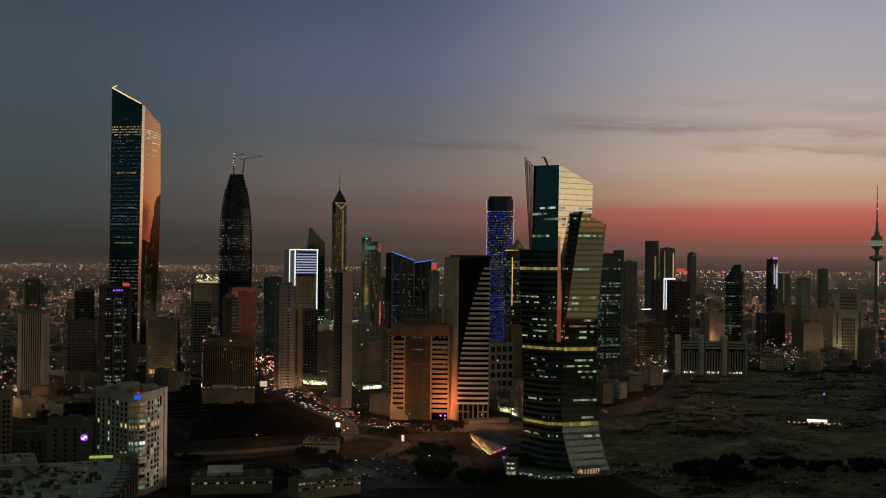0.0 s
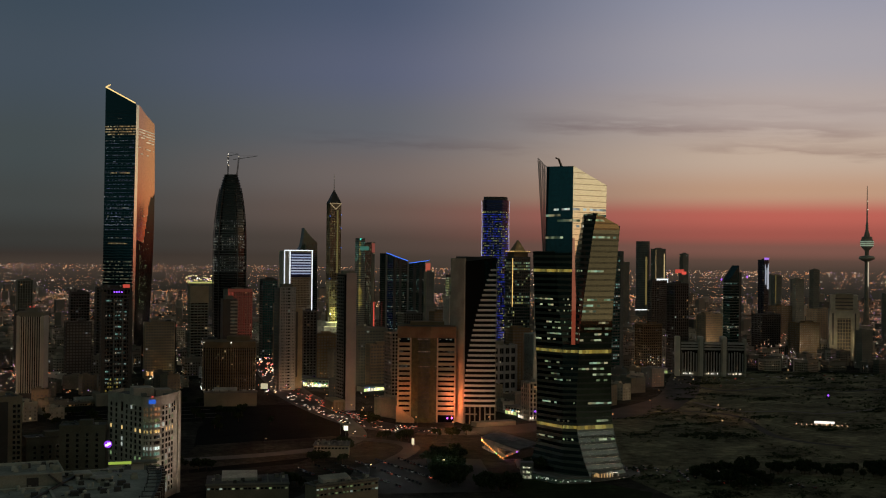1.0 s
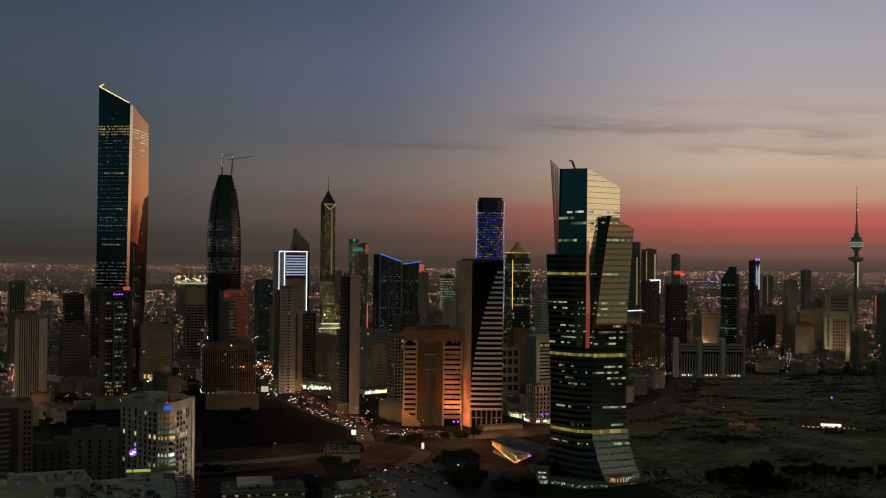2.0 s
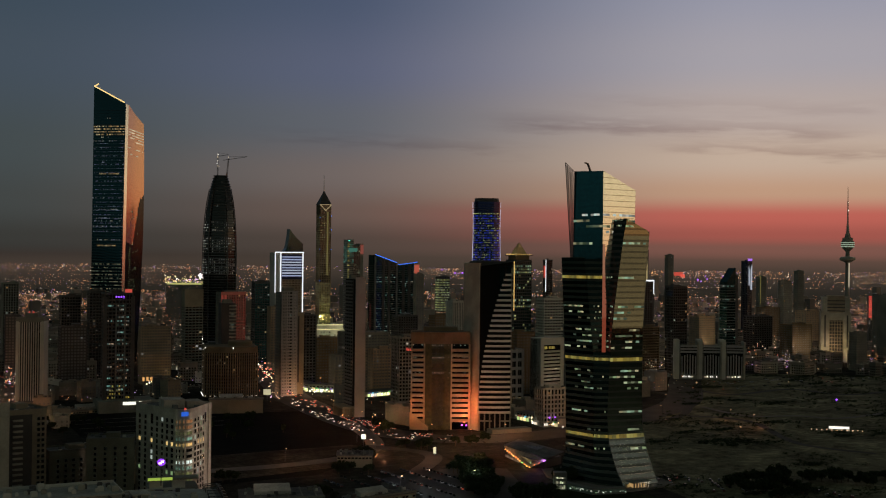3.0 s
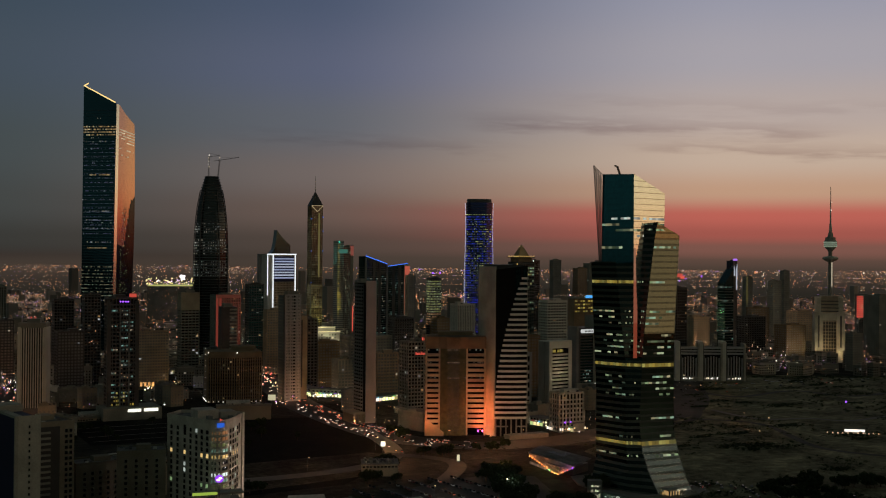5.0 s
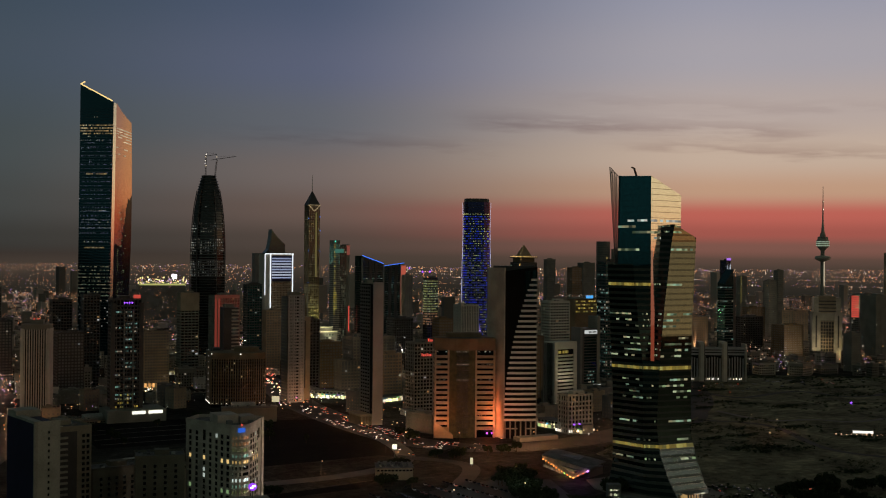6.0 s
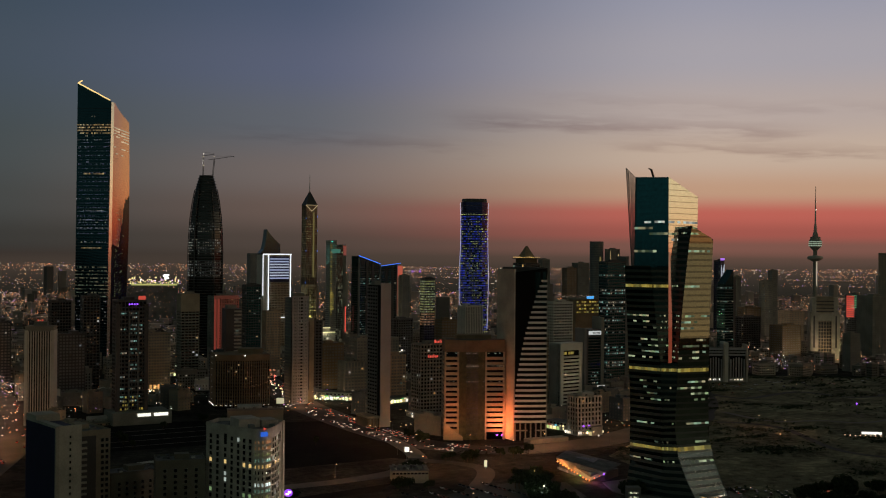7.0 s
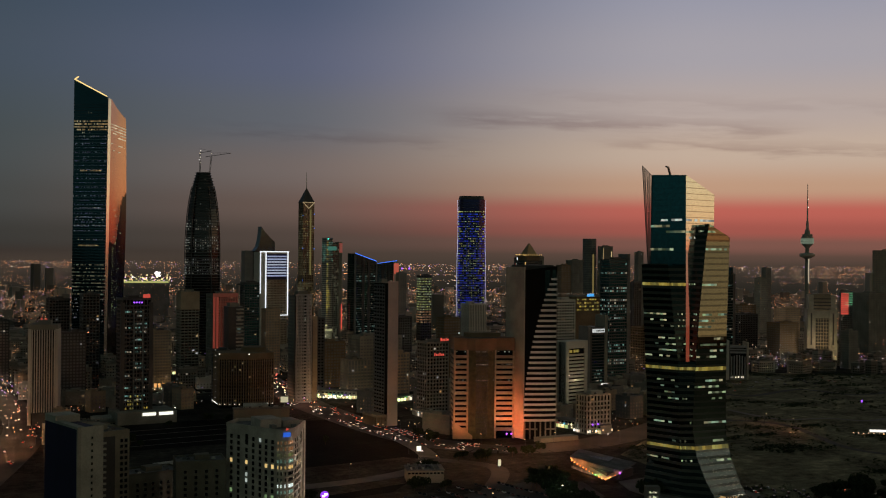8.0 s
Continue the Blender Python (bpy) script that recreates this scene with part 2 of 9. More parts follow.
# ---- mesh building ----
class Build:
    """Collects boxes, prisms and lofts into one mesh."""

    def __init__(self):
        self.v, self.f, self.m = [], [], []

    def add(self, verts, faces, mi=0):
        n = len(self.v)
        self.v += [tuple(p) for p in verts]
        self.f += [tuple(i + n for i in f) for f in faces]
        self.m += [mi] * len(faces)
        return self

    def box(self, x0, x1, y0, y1, z0, z1, mi=0):
        return self.prism([(x0, y0), (x1, y0), (x1, y1), (x0, y1)], z0, z1, mi)

    def prism(self, pts, z0, z1, mi=0):
        """An upright prism on the points, anticlockwise from above; z1 a height or one height per point."""
        n = len(pts)
        tops = z1 if isinstance(z1, (list, tuple)) else [z1] * n
        verts = [(x, y, z0) for x, y in pts] + [(p[0], p[1], t) for p, t in zip(pts, tops)]
        faces = [tuple(range(n - 1, -1, -1)), tuple(range(n, 2 * n))] + [(i, (i + 1) % n, n + (i + 1) % n, n + i) for i in range(n)]
        return self.add(verts, faces, mi)

    def loft(self, rings, mi=0):
        n = len(rings[0])
        verts = [p for r in rings for p in r]
        faces = [(k * n + i, k * n + (i + 1) % n, (k + 1) * n + (i + 1) % n, (k + 1) * n + i) for k in range(len(rings) - 1) for i in range(n)]
        last = (len(rings) - 1) * n
        faces += [tuple(range(n - 1, -1, -1)), tuple(range(last, last + n))]
        return self.add(verts, faces, mi)

    def lathe(self, prof, n=20, cx=0.0, cy=0.0, mi=0, sx=1.0, sy=1.0):
        rings = [[(cx + sx * r * math.cos(2 * math.pi * i / n), cy + sy * r * math.sin(2 * math.pi * i / n), z) for i in range(n)] for r, z in prof]
        return self.loft(rings, mi)

    def bar(self, a, b, t, mi=0):
        """A square bar from a to b, t thick."""
        a, b = Vector(a), Vector(b)
        d = (b - a).normalized()
        s = d.cross(Vector((0, 0, 1)))
        s = (s if s.length > 0.01 else Vector((1, 0, 0))).normalized() * t / 2
        u = d.cross(s).normalized() * t / 2
        q = [-s - u, s - u, s + u, -s + u]
        return self.add([a + k for k in q] + [b + k for k in q], [(3, 2, 1, 0), (4, 5, 6, 7)] + [(i, (i + 1) % 4, 4 + (i + 1) % 4, 4 + i) for i in range(4)], mi)

    def gem(self, x, y, z, r, mi=0):
        """A small lamp globe."""
        return self.add([(x + r, y, z), (x, y + r, z), (x - r, y, z), (x, y - r, z), (x, y, z + r), (x, y, z - r)], [(0, 1, 4), (1, 2, 4), (2, 3, 4), (3, 0, 4), (1, 0, 5), (2, 1, 5), (3, 2, 5), (0, 3, 5)], mi)

    def mesh(self, name, *mats):
        me = bpy.data.meshes.new(name)
        me.from_pydata(self.v, [], self.f)
        for m in mats:
            me.materials.append(m)
        me.polygons.foreach_set("material_index", self.m)
        me.update()
        return me


def thing(name, x, y, rot, label, category, group="", z=0.0):
    ob = new(name)
    ob.empty_display_size = 5
    ob.matrix_basis = pose(x, y, z, 0, 0, rot)
    return tagged(ob, label, category, group)


def part(name, build, mats, parent, label="", kind=""):
    mats = mats if isinstance(mats, (list, tuple)) else [mats]
    me = build if isinstance(build, bpy.types.Mesh) else build.mesh(name, *mats)
    ob = new(name, me)
    ob.parent = parent
    return tagged(ob, label, kind=kind)


def setting(name, build, mats, label, category):
    mats = mats if isinstance(mats, (list, tuple)) else [mats]
    return tagged(new(name, build.mesh(name, *mats)), label, category, kind="structure")


def lit_cells(w, d, z0, z1, floor, bay, share, rng, rowy=0.0, size=(0.62, 0.5), out=0.12, sides="fblr"):
    """Lamp-lit panes on the facades of a w by d block. rowy: the chance that a whole storey is lit."""
    b = Build()
    n = max(1, int((z1 - z0) / floor))
    for k in range(n):
        row = rng.random() < rowy
        z = z0 + (k + 0.5) * floor
        hz = floor * size[1] / 2
        for side in sides:
            span = w if side in "fb" else d
            m = max(1, int(span / bay))
            step = span / m
            for i in range(m):
                if rng.random() > (0.8 if row else share):
                    continue
                c, hx = -span / 2 + (i + 0.5) * step, step * size[0] / 2
                if side == "f":
                    b.box(c - hx, c + hx, -d / 2 - out, -d / 2 + 0.3, z - hz, z + hz)
                elif side == "b":
                    b.box(c - hx, c + hx, d / 2 - 0.3, d / 2 + out, z - hz, z + hz)
                elif side == "l":
                    b.box(-w / 2 - out, -w / 2 + 0.3, c - hx, c + hx, z - hz, z + hz)
                else:
                    b.box(w / 2 - 0.3, w / 2 + out, c - hx, c + hx, z - hz, z + hz)
    return b


def frame_grid(w, d, z0, z1, floor, bay, band, pier, proud):
    """Storey bands and piers that stand proud of the glazing."""
    b = Build()
    n = max(1, int((z1 - z0) / floor))
    if band:
        for k in range(n + 1):
            z = z0 + k * floor
            b.box(-w / 2 - proud, w / 2 + proud, -d / 2 - proud, d / 2 + proud, z, min(z + floor * band, z1))
    if pier:
        for span, along in ((w, True), (d, False)):
            m = max(1, int(span / bay))
            for i in range(m + 1):
                c, t = -span / 2 + i * span / m, span / m * pier / 2
                for s in (-1, 1):
                    q = (d if along else w) / 2
                    lo, hi = sorted((s * (q - 0.2), s * (q + proud + 0.05)))
                    if along:
                        b.box(c - t, c + t, lo, hi, z0, z1)
                    else:
                        b.box(lo, hi, c - t, c + t, z0, z1)
    return b


def roof_top(ob, w, d, h, rng, wall):
    b = Build()
    t = 0.5
    b.box(-w / 2 - t, w / 2 + t, -d / 2 - t, -d / 2, h - 0.6, h + 1.3).box(-w / 2 - t, w / 2 + t, d / 2, d / 2 + t, h - 0.6, h + 1.3)
    b.box(-w / 2 - t, -w / 2, -d / 2, d / 2, h - 0.6, h + 1.3).box(w / 2, w / 2 + t, -d / 2, d / 2, h - 0.6, h + 1.3)
    part("parapet", b, wall, ob)
    part("roof", Build().box(-w / 2, w / 2, -d / 2, d / 2, h + 0.01, h + 0.35), ROOFING, ob)
    pw, pd = w * rng.uniform(0.3, 0.5), d * rng.uniform(0.3, 0.5)
    px, py = rng.uniform(-0.2, 0.2) * w, rng.uniform(-0.1, 0.2) * d
    part("plant_room", Build().box(px - pw / 2, px + pw / 2, py - pd / 2, py + pd / 2, h + 0.35, h + 3.6), wall, ob)
    for i in range(2):
        x, y = rng.uniform(-0.4, 0.4) * w, rng.uniform(-0.4, -0.2) * d
        part("water_tank", Build().lathe([(1.2, h + 0.35), (1.2, h + 2.0), (0.4, h + 2.4)], 10, x, y), STEEL, ob)


def grid_parts(ob, w, d, z0, z1, floor, bay, band, pier, proud, mat):
    """Storey bands and piers, each a part of its own."""
    if band:
        me = Build().box(-w / 2 - proud, w / 2 + proud, -d / 2 - proud, d / 2 + proud, 0, floor * band).mesh("storey_band", mat)
        for k in range(max(1, int((z1 - z0) / floor))):
            part("storey_band", me, mat, ob).location.z = z0 + k * floor
    if pier:
        for span, other, along in ((w, d, True), (d, w, False)):
            m = max(1, int(span / bay))
            t = span / m * pier / 2
            b = Build().box(-t, t, -proud - 0.05, 0.2, z0, z1) if along else Build().box(-proud - 0.05, 0.2, -t, t, z0, z1)
            me = b.mesh("pier", mat)
            for i in range(m + 1):
                for s in (-1, 1):
                    c = -span / 2 + i * span / m
                    o = part("pier", me, mat, ob)
                    o.location = (c, s * other / 2, 0) if along else (s * other / 2, c, 0)
                    if s > 0:
                        o.rotation_euler.z = math.pi


SPLIT = 1420.0
TAKEN = []


def tower(name, label, x, y, rot, w, d, h, wall=CONCRETE, glass=GLASS, floor=3.7, bay=3.6, band=0.4, pier=0.3, proud=0.35, lit=0.06, rowy=0.0, lamps=MIXED, base=0.0, group="", category="office tower", top=True, size=(0.62, 0.5)):
    rng = random.Random(int(x * 7 + y * 13 + h))
    ob = thing(name, x, y, rot, label, category, group)
    part("glazing", Build().box(-w / 2, w / 2, -d / 2, d / 2, 0, h), glass, ob)
    if math.hypot(x + 75, y - 75) < SPLIT:
        grid_parts(ob, w, d, base, h, floor, bay, band, pier, proud, wall)
    elif band or pier:
        part("facade_grid", frame_grid(w, d, base, h, floor, bay, band, pier, proud), wall, ob, kind="stuff")
    TAKEN.append((x, y, max(w, d) * 0.75))
    if top:
        roof_top(ob, w, d, h, rng, wall)
    if lit or rowy:
        part("lit_window", lit_cells(w, d, base + floor * band * 0.5, h - 1, floor, bay, lit, rng, rowy, size), lamps, ob, kind="stuff")
    return ob


# ---- setting ----
def disc(radius, n=96, rings=(0, 300, 900, 2000, 3500)):
    b = Build()
    b.add([(radius * math.cos(2 * math.pi * i / n), radius * math.sin(2 * math.pi * i / n), 0) for i in range(n)], [tuple(range(n))])
    return b


setting("ground", disc(4900), GROUND, "dark dusty city ground reaching to the horizon", "ground")


def backdrop():
    """The sky and the plain far behind the city, haze painted in, as one ring."""
    m = bpy.data.materials.new("far_sky")
    m.use_nodes = True
    nt = m.node_tree
    nt.nodes.clear()
    out, em, geo = (nt.nodes.new(k) for k in ("ShaderNodeOutputMaterial", "ShaderNodeEmission", "ShaderNodeNewGeometry"))
    sub = nt.nodes.new("ShaderNodeVectorMath")
    sub.operation = "SUBTRACT"
    sub.inputs[1].default_value = (-70, 65, 160)
    nt.links.new(geo.outputs["Position"], sub.inputs[0])
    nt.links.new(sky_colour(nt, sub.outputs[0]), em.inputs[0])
    nt.links.new(em.outputs[0], out.inputs[0])
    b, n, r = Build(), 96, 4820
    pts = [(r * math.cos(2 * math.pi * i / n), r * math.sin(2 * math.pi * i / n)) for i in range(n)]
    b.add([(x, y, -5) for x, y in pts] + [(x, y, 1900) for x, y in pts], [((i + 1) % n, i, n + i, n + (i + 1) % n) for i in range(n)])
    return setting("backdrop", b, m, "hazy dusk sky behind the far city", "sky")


backdrop()


def sheet(name, pts, z, mat, label, category):
    b = Build().prism(pts, z - 0.1, z)
    return setting(name, b, mat, label, category)


def ribbon(pts, width, z0, z1, b=None):
    """A road strip along a smoothed line."""
    b = b or Build()
    line = []
    n = len(pts)
    for i in range(n - 1):
        p0, p1, p2, p3 = (Vector(pts[max(min(j, n - 1), 0)]) for j in (i - 1, i, i + 1, i + 2))
        for k in range(6):
            t = k / 6
            line.append(0.5 * ((2 * p1) + (p2 - p0) * t + (2 * p0 - 5 * p1 + 4 * p2 - p3) * t * t + (3 * p1 - p0 - 3 * p2 + p3) * t ** 3))
    line.append(Vector(pts[-1]))
    for i in range(len(line) - 1):
        p, q = line[i], line[i + 1]
        d = (q - p).normalized()
        s = Vector((-d.y, d.x)) * width / 2
        q = q + d * 0.4
        b.prism([tuple(p - s), tuple(q - s), tuple(q + s), tuple(p + s)], z0, z1)
    return b, line


MAIN = [(440, 1760), (405, 1580), (378, 1434), (360, 1330), (352, 1230), (350, 1140), (356, 1060), (385, 1005), (440, 985), (520, 1000), (640, 1060), (760, 1150), (900, 1330), (1020, 1480)]
setting("road_main", ribbon(MAIN, 42, -0.1, 0.12)[0], ASPHALT, "wide asphalt main road with heavy evening traffic", "road")
SIDE = [(350, 1140), (330, 1020), (300, 960), (240, 930), (150, 925), (40, 940), (-120, 960)]
setting("road_side", ribbon(SIDE, 16, -0.1, 0.16)[0], PAVING, "sandy side road round an empty lot", "road")
NEARR = [(310, 990), (345, 930), (300, 860), (235, 790), (150, 700)]
setting("road_near", ribbon(NEARR, 14, -0.1, 0.2)[0], ASPHALT, "asphalt street past a car park", "road")
WESTR = [(60, 1700), (70, 1500), (60, 1320), (25, 1180), (-40, 1000)]
setting("road_south", ribbon(WESTR, 40, -0.1, 0.12)[0], ASPHALT, "busy avenue glowing with car lamps", "road")
sheet("sand_lot_1", [(424, 640), (560, 520), (940, 700), (1260, 1260), (1000, 1420), (905, 1310), (640, 1035), (530, 975), (470, 930), (452, 850)], 0.08, SAND, "wide unpaved sandy car park with dark scrub", "ground")
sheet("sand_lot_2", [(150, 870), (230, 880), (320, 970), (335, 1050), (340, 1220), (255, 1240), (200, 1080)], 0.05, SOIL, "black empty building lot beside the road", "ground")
sheet("sand_lot_3", [(140, 880), (260, 905), (330, 970), (300, 1000), (180, 990)], 0.1, DIRT, "trodden sandy patch at the lot's edge", "ground")
# much darker than ASPHALT: the missing lamp light is put into the lot's colour
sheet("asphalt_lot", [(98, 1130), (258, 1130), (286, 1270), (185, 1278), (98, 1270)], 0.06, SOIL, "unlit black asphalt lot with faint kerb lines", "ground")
for y0 in (1148, 1176, 1206, 1232):
    sheet("kerb_%d" % y0, [(104, y0), (240, y0 + 6), (240, y0 + 7.2), (104, y0 + 1.2)], 0.2, PAVING, "low pale kerb across a dark lot", "kerb")
LAWN = patchy("lawn", (0.008, 0.014, 0.005), (0.035, 0.055, 0.02), 0.03)
sheet("lawn", [(335, 700), (400, 660), (424, 690), (405, 745), (372, 775), (352, 800), (340, 770)], 0.14, LAWN, "dark green watered lawn beside the glass tower", "lawn")
sheet("car_park", [(225, 760), (330, 730), (372, 850), (340, 870), (270, 850)], 0.1, ASPHALT, "asphalt car park full of dark cars", "ground")


# ---- landmark towers ----
GATE = lamp("gate_white", [(1, 0.95, 0.65), (0.9, 1, 0.6)], 0.8, 0.05)


def spark(x, y, z, colour, watts, size=0.4):
    """A point light, for a street or wall lamp or as an added fill."""
    light = bpy.data.lights.new("lamp_light", "POINT")
    light.energy, light.color, light.shadow_soft_size = watts, colour, size
    ob = new("lamp_light", light)
    ob.location = (x, y, z)
    return ob



def sculpted_tower():
    """The tallest tower: a dark glass front, a lit slanting crown and a twisted mirror flank."""
    ox, oy = 255.0, 1850.0
    ob = thing("sculpted_tower", ox, oy, 0, "very tall dark glass tower with slanting lit crown, stone flank", "office tower")
    a, b2, c = Vector((218.5 - ox, 1861.0 - oy)), Vector((260.0 - ox, 1832.5 - oy)), Vector((291.5 - ox, 1858.0 - oy))
    d = Vector((240.0 - ox, 1900.0 - oy))
    ta, tb, tc, td = 409.0, 383.0, 357.0, 372.0
    n, m2 = 96, 18
    edge = b2 + Vector((4.2, 1.0))
    rings = []
    for k in range(n + 1):
        f = k / n
        cc = c + Vector((-9 * (1 - f) ** 1.6 + 3 * math.sin(f * math.pi), -9 * (1 - f) ** 1.6))
        foot = Vector((-4.5, -3.0)) * (1 - f)
        row = [(a + Vector((-1.0 * (1 - f), 2 * (1 - f))), ta), (b2 + foot, tb), (edge + foot, tb - 1.5)]
        for j in range(1, m2 + 1):
            g = j / m2
            p = (edge + foot).lerp(cc, g) + Vector((0.62, -0.62)) * (2.6 * math.sin(g * math.pi) * (0.25 - f))
            row.append((p, tb + (tc - tb) * g))
        row.append((d, td))
        rings.append([(p.x, p.y, f * t) for p, t in row])
    m = len(rings[0])
    whole = Build().loft(rings)
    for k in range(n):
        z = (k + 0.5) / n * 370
        # SMOKE faces draw the dark reflection low on the mirror flank
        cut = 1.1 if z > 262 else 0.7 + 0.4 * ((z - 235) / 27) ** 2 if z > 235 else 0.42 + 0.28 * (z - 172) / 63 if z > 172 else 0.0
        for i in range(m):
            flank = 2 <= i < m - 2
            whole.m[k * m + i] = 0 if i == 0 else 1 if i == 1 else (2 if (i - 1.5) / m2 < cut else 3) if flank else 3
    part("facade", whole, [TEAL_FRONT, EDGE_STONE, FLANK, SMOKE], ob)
    u = (b2 - a).normalized()
    nrm = Vector((u.y, -u.x))

    def face(z, i, bays):
        f = z / ta
        return (a + Vector((-1.0 * (1 - f), 2 * (1 - f)))).lerp(b2 + Vector((-4.5, -3.0)) * (1 - f), i / bays) + nrm * 0.35

    lines = Build()
    for k in range(3, 92):
        z = k * 4.1
        if z > 378:
            break
        p, q = face(z, 0, 1), face(z, 1, 1)
        lines.prism([tuple(p), tuple(q), tuple(q - nrm * 0.5), tuple(p - nrm * 0.5)], z, z + 0.35)
    part("storey_band", lines, DARK, ob, kind="stuff")
    rng = random.Random(5)
    spots, rows, low_rows, dots = Build(), Build(), Build(), Build()
    bays = 24
    plan = [(349, 0.8, 0, 24, 1), (345, 0.9, 0, 24, 1), (341, 0.9, 0, 24, 1), (337, 0.75, 0, 24, 1), (333, 0.35, 4, 14, 0), (327.5, 0.6, 0, 24, 0), (278.5, 0.95, 5, 20, 2), (172, 0.95, 4, 19, 2), (243, 0.35, 0, 24, 0), (226, 0.7, 2, 20, 0), (213, 0.4, 2, 24, 0), (209, 0.5, 2, 24, 0), (201, 0.7, 0, 24, 0), (181, 0.6, 4, 24, 0), (316, 0.3, 0, 12, 0), (296, 0.35, 7, 12, 0), (361, 0.5, 9, 15, 0)]
    plan += [(145 - 5.2 * i, 0.6, 0, 24, 4) for i in range(9)] + [(96 - 5.2 * i, 0.3, 0, 24, 0) for i in range(10)] + [(324 - 6.2 * i, 0.62, 1, 24, 5) for i in range(22)]
    for z, share, lo, hi, kind in plan:
        for i in range(lo, hi):
            if rng.random() > share:
                continue
            p = face(z, i + 0.2, bays)
            q = p + u * (0.8 if kind == 5 else 1.7 if kind in (1, 4) else 1.3 if kind == 2 else 0.9)
            hgt = 0.45 if kind == 5 else 1.1 if kind == 2 else 0.9 if kind == 1 else 0.75
            (rows if kind in (1, 2) else low_rows if kind == 4 else dots if kind == 5 else spots).prism([tuple(p), tuple(q), tuple(q - nrm * 0.3), tuple(p - nrm * 0.3)], z, z + 2 * hgt)
    part("lit_window", spots, lamp("dim_windows", [(0.8, 0.8, 0.9), (0.9, 0.95, 0.85), (0.7, 0.7, 1), (1, 0.85, 0.6)], 0.42, 0.08), ob, kind="stuff")
    part("lit_storey", rows, lamp("gold_windows", [(1, 0.68, 0.3), (1, 0.78, 0.45), (1, 0.6, 0.25)], 0.5, 0.15), ob, "warm lit storeys", kind="stuff")
    part("low_storey", low_rows, lamp("olive_rows", [(0.7, 0.7, 0.45), (0.9, 0.75, 0.45), (0.5, 0.65, 0.45)], 0.22, 0.06), ob, kind="stuff")
    part("grid_lamp", dots, lamp("violet_dots", [(0.5, 0.5, 1), (0.7, 0.65, 1), (0.6, 0.8, 0.9)], 0.3, 0.1), ob, kind="stuff")
    red = Build()
    for k in range(16, 80, 2):
        p = face(k * 4.1, 23.3, bays)
        red.gem(p.x, p.y, k * 4.1, 0.45)
    part("edge_lamp", red, lamp("dim_red", [(1, 0.1, 0.1)], 0.3, 0.3), ob, kind="stuff")
    crown = Build().bar((a.x + 0.4, a.y - 1.0, ta + 0.8), (b2.x - 2, b2.y - 0.4, tb + 1.8), 1.5).bar((a.x + 0.4, a.y - 1.0, ta + 0.8), (a.x + 8, a.y + 9, ta + 6), 1.3)
    part("crown_lamp", crown, lamp("crown_gold", [(1, 0.68, 0.25)], 1.3, 0.9), ob, "golden crown lighting")
    flank_rows = Build()
    w = (c - edge).normalized()
    fn = Vector((w.y, -w.x))
    for z in (333.5, 337.5, 341.5, 345.5, 329, 325, 318, 309):
        for i in range(8):
            if rng.random() < (0.8 if z > 332 else 0.3) and z < tb + (tc - tb) * (i + 1) / 8 - 4:
                p = edge.lerp(c, (i + 0.2) / 8) + fn * 0.4
                q = p + w * 4.2
                flank_rows.prism([tuple(p), tuple(q), tuple(q - fn * 3.5), tuple(p - fn * 3.5)], z - i * 0.6, z - i * 0.6 + 1.3)
    part("flank_lamp", flank_rows, lamp("flank_gold", [(1, 0.78, 0.5)], 0.7, 0.5), ob, kind="stuff")
    low = Build()
    for k in range(75):
        p = edge.lerp(c, rng.uniform(0.3, 0.85)) + fn * 0.2 + Vector((-3.5, -4))
        low.gem(p.x, p.y, rng.uniform(70, 225), 0.5)
    part("flank_window", low, lamp("flank_olive", [(0.7, 0.9, 0.4), (1, 0.8, 0.5), (0.5, 0.8, 0.5)], 0.6, 0.1), ob, kind="stuff")
    strip = Build()
    for k in range(34):
        p = edge.lerp(c, 0.28) + fn * 0.3 + Vector((-3.9, -3.2))
        strip.gem(p.x + rng.uniform(-0.6, 0.6), p.y, 72 + k * 3.0, rng.uniform(0.3, 0.7))
    part("flank_strip", strip, lamp("lime_strip", [(0.75, 0.95, 0.35)], 0.6, 0.2), ob, kind="stuff")
    return ob


TEAL_FRONT = coated("deep_teal_glass", (0.016, 0.055, 0.075), roughness=0.06, wave=0.006, var=0.1)
EDGE_STONE = coated("polished_edge", (1.0, 0.88, 0.8), roughness=0.12, metallic=0.8, wave=0.0, var=0.05)
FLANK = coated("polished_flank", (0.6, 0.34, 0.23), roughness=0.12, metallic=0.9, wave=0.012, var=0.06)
sculpted_tower()


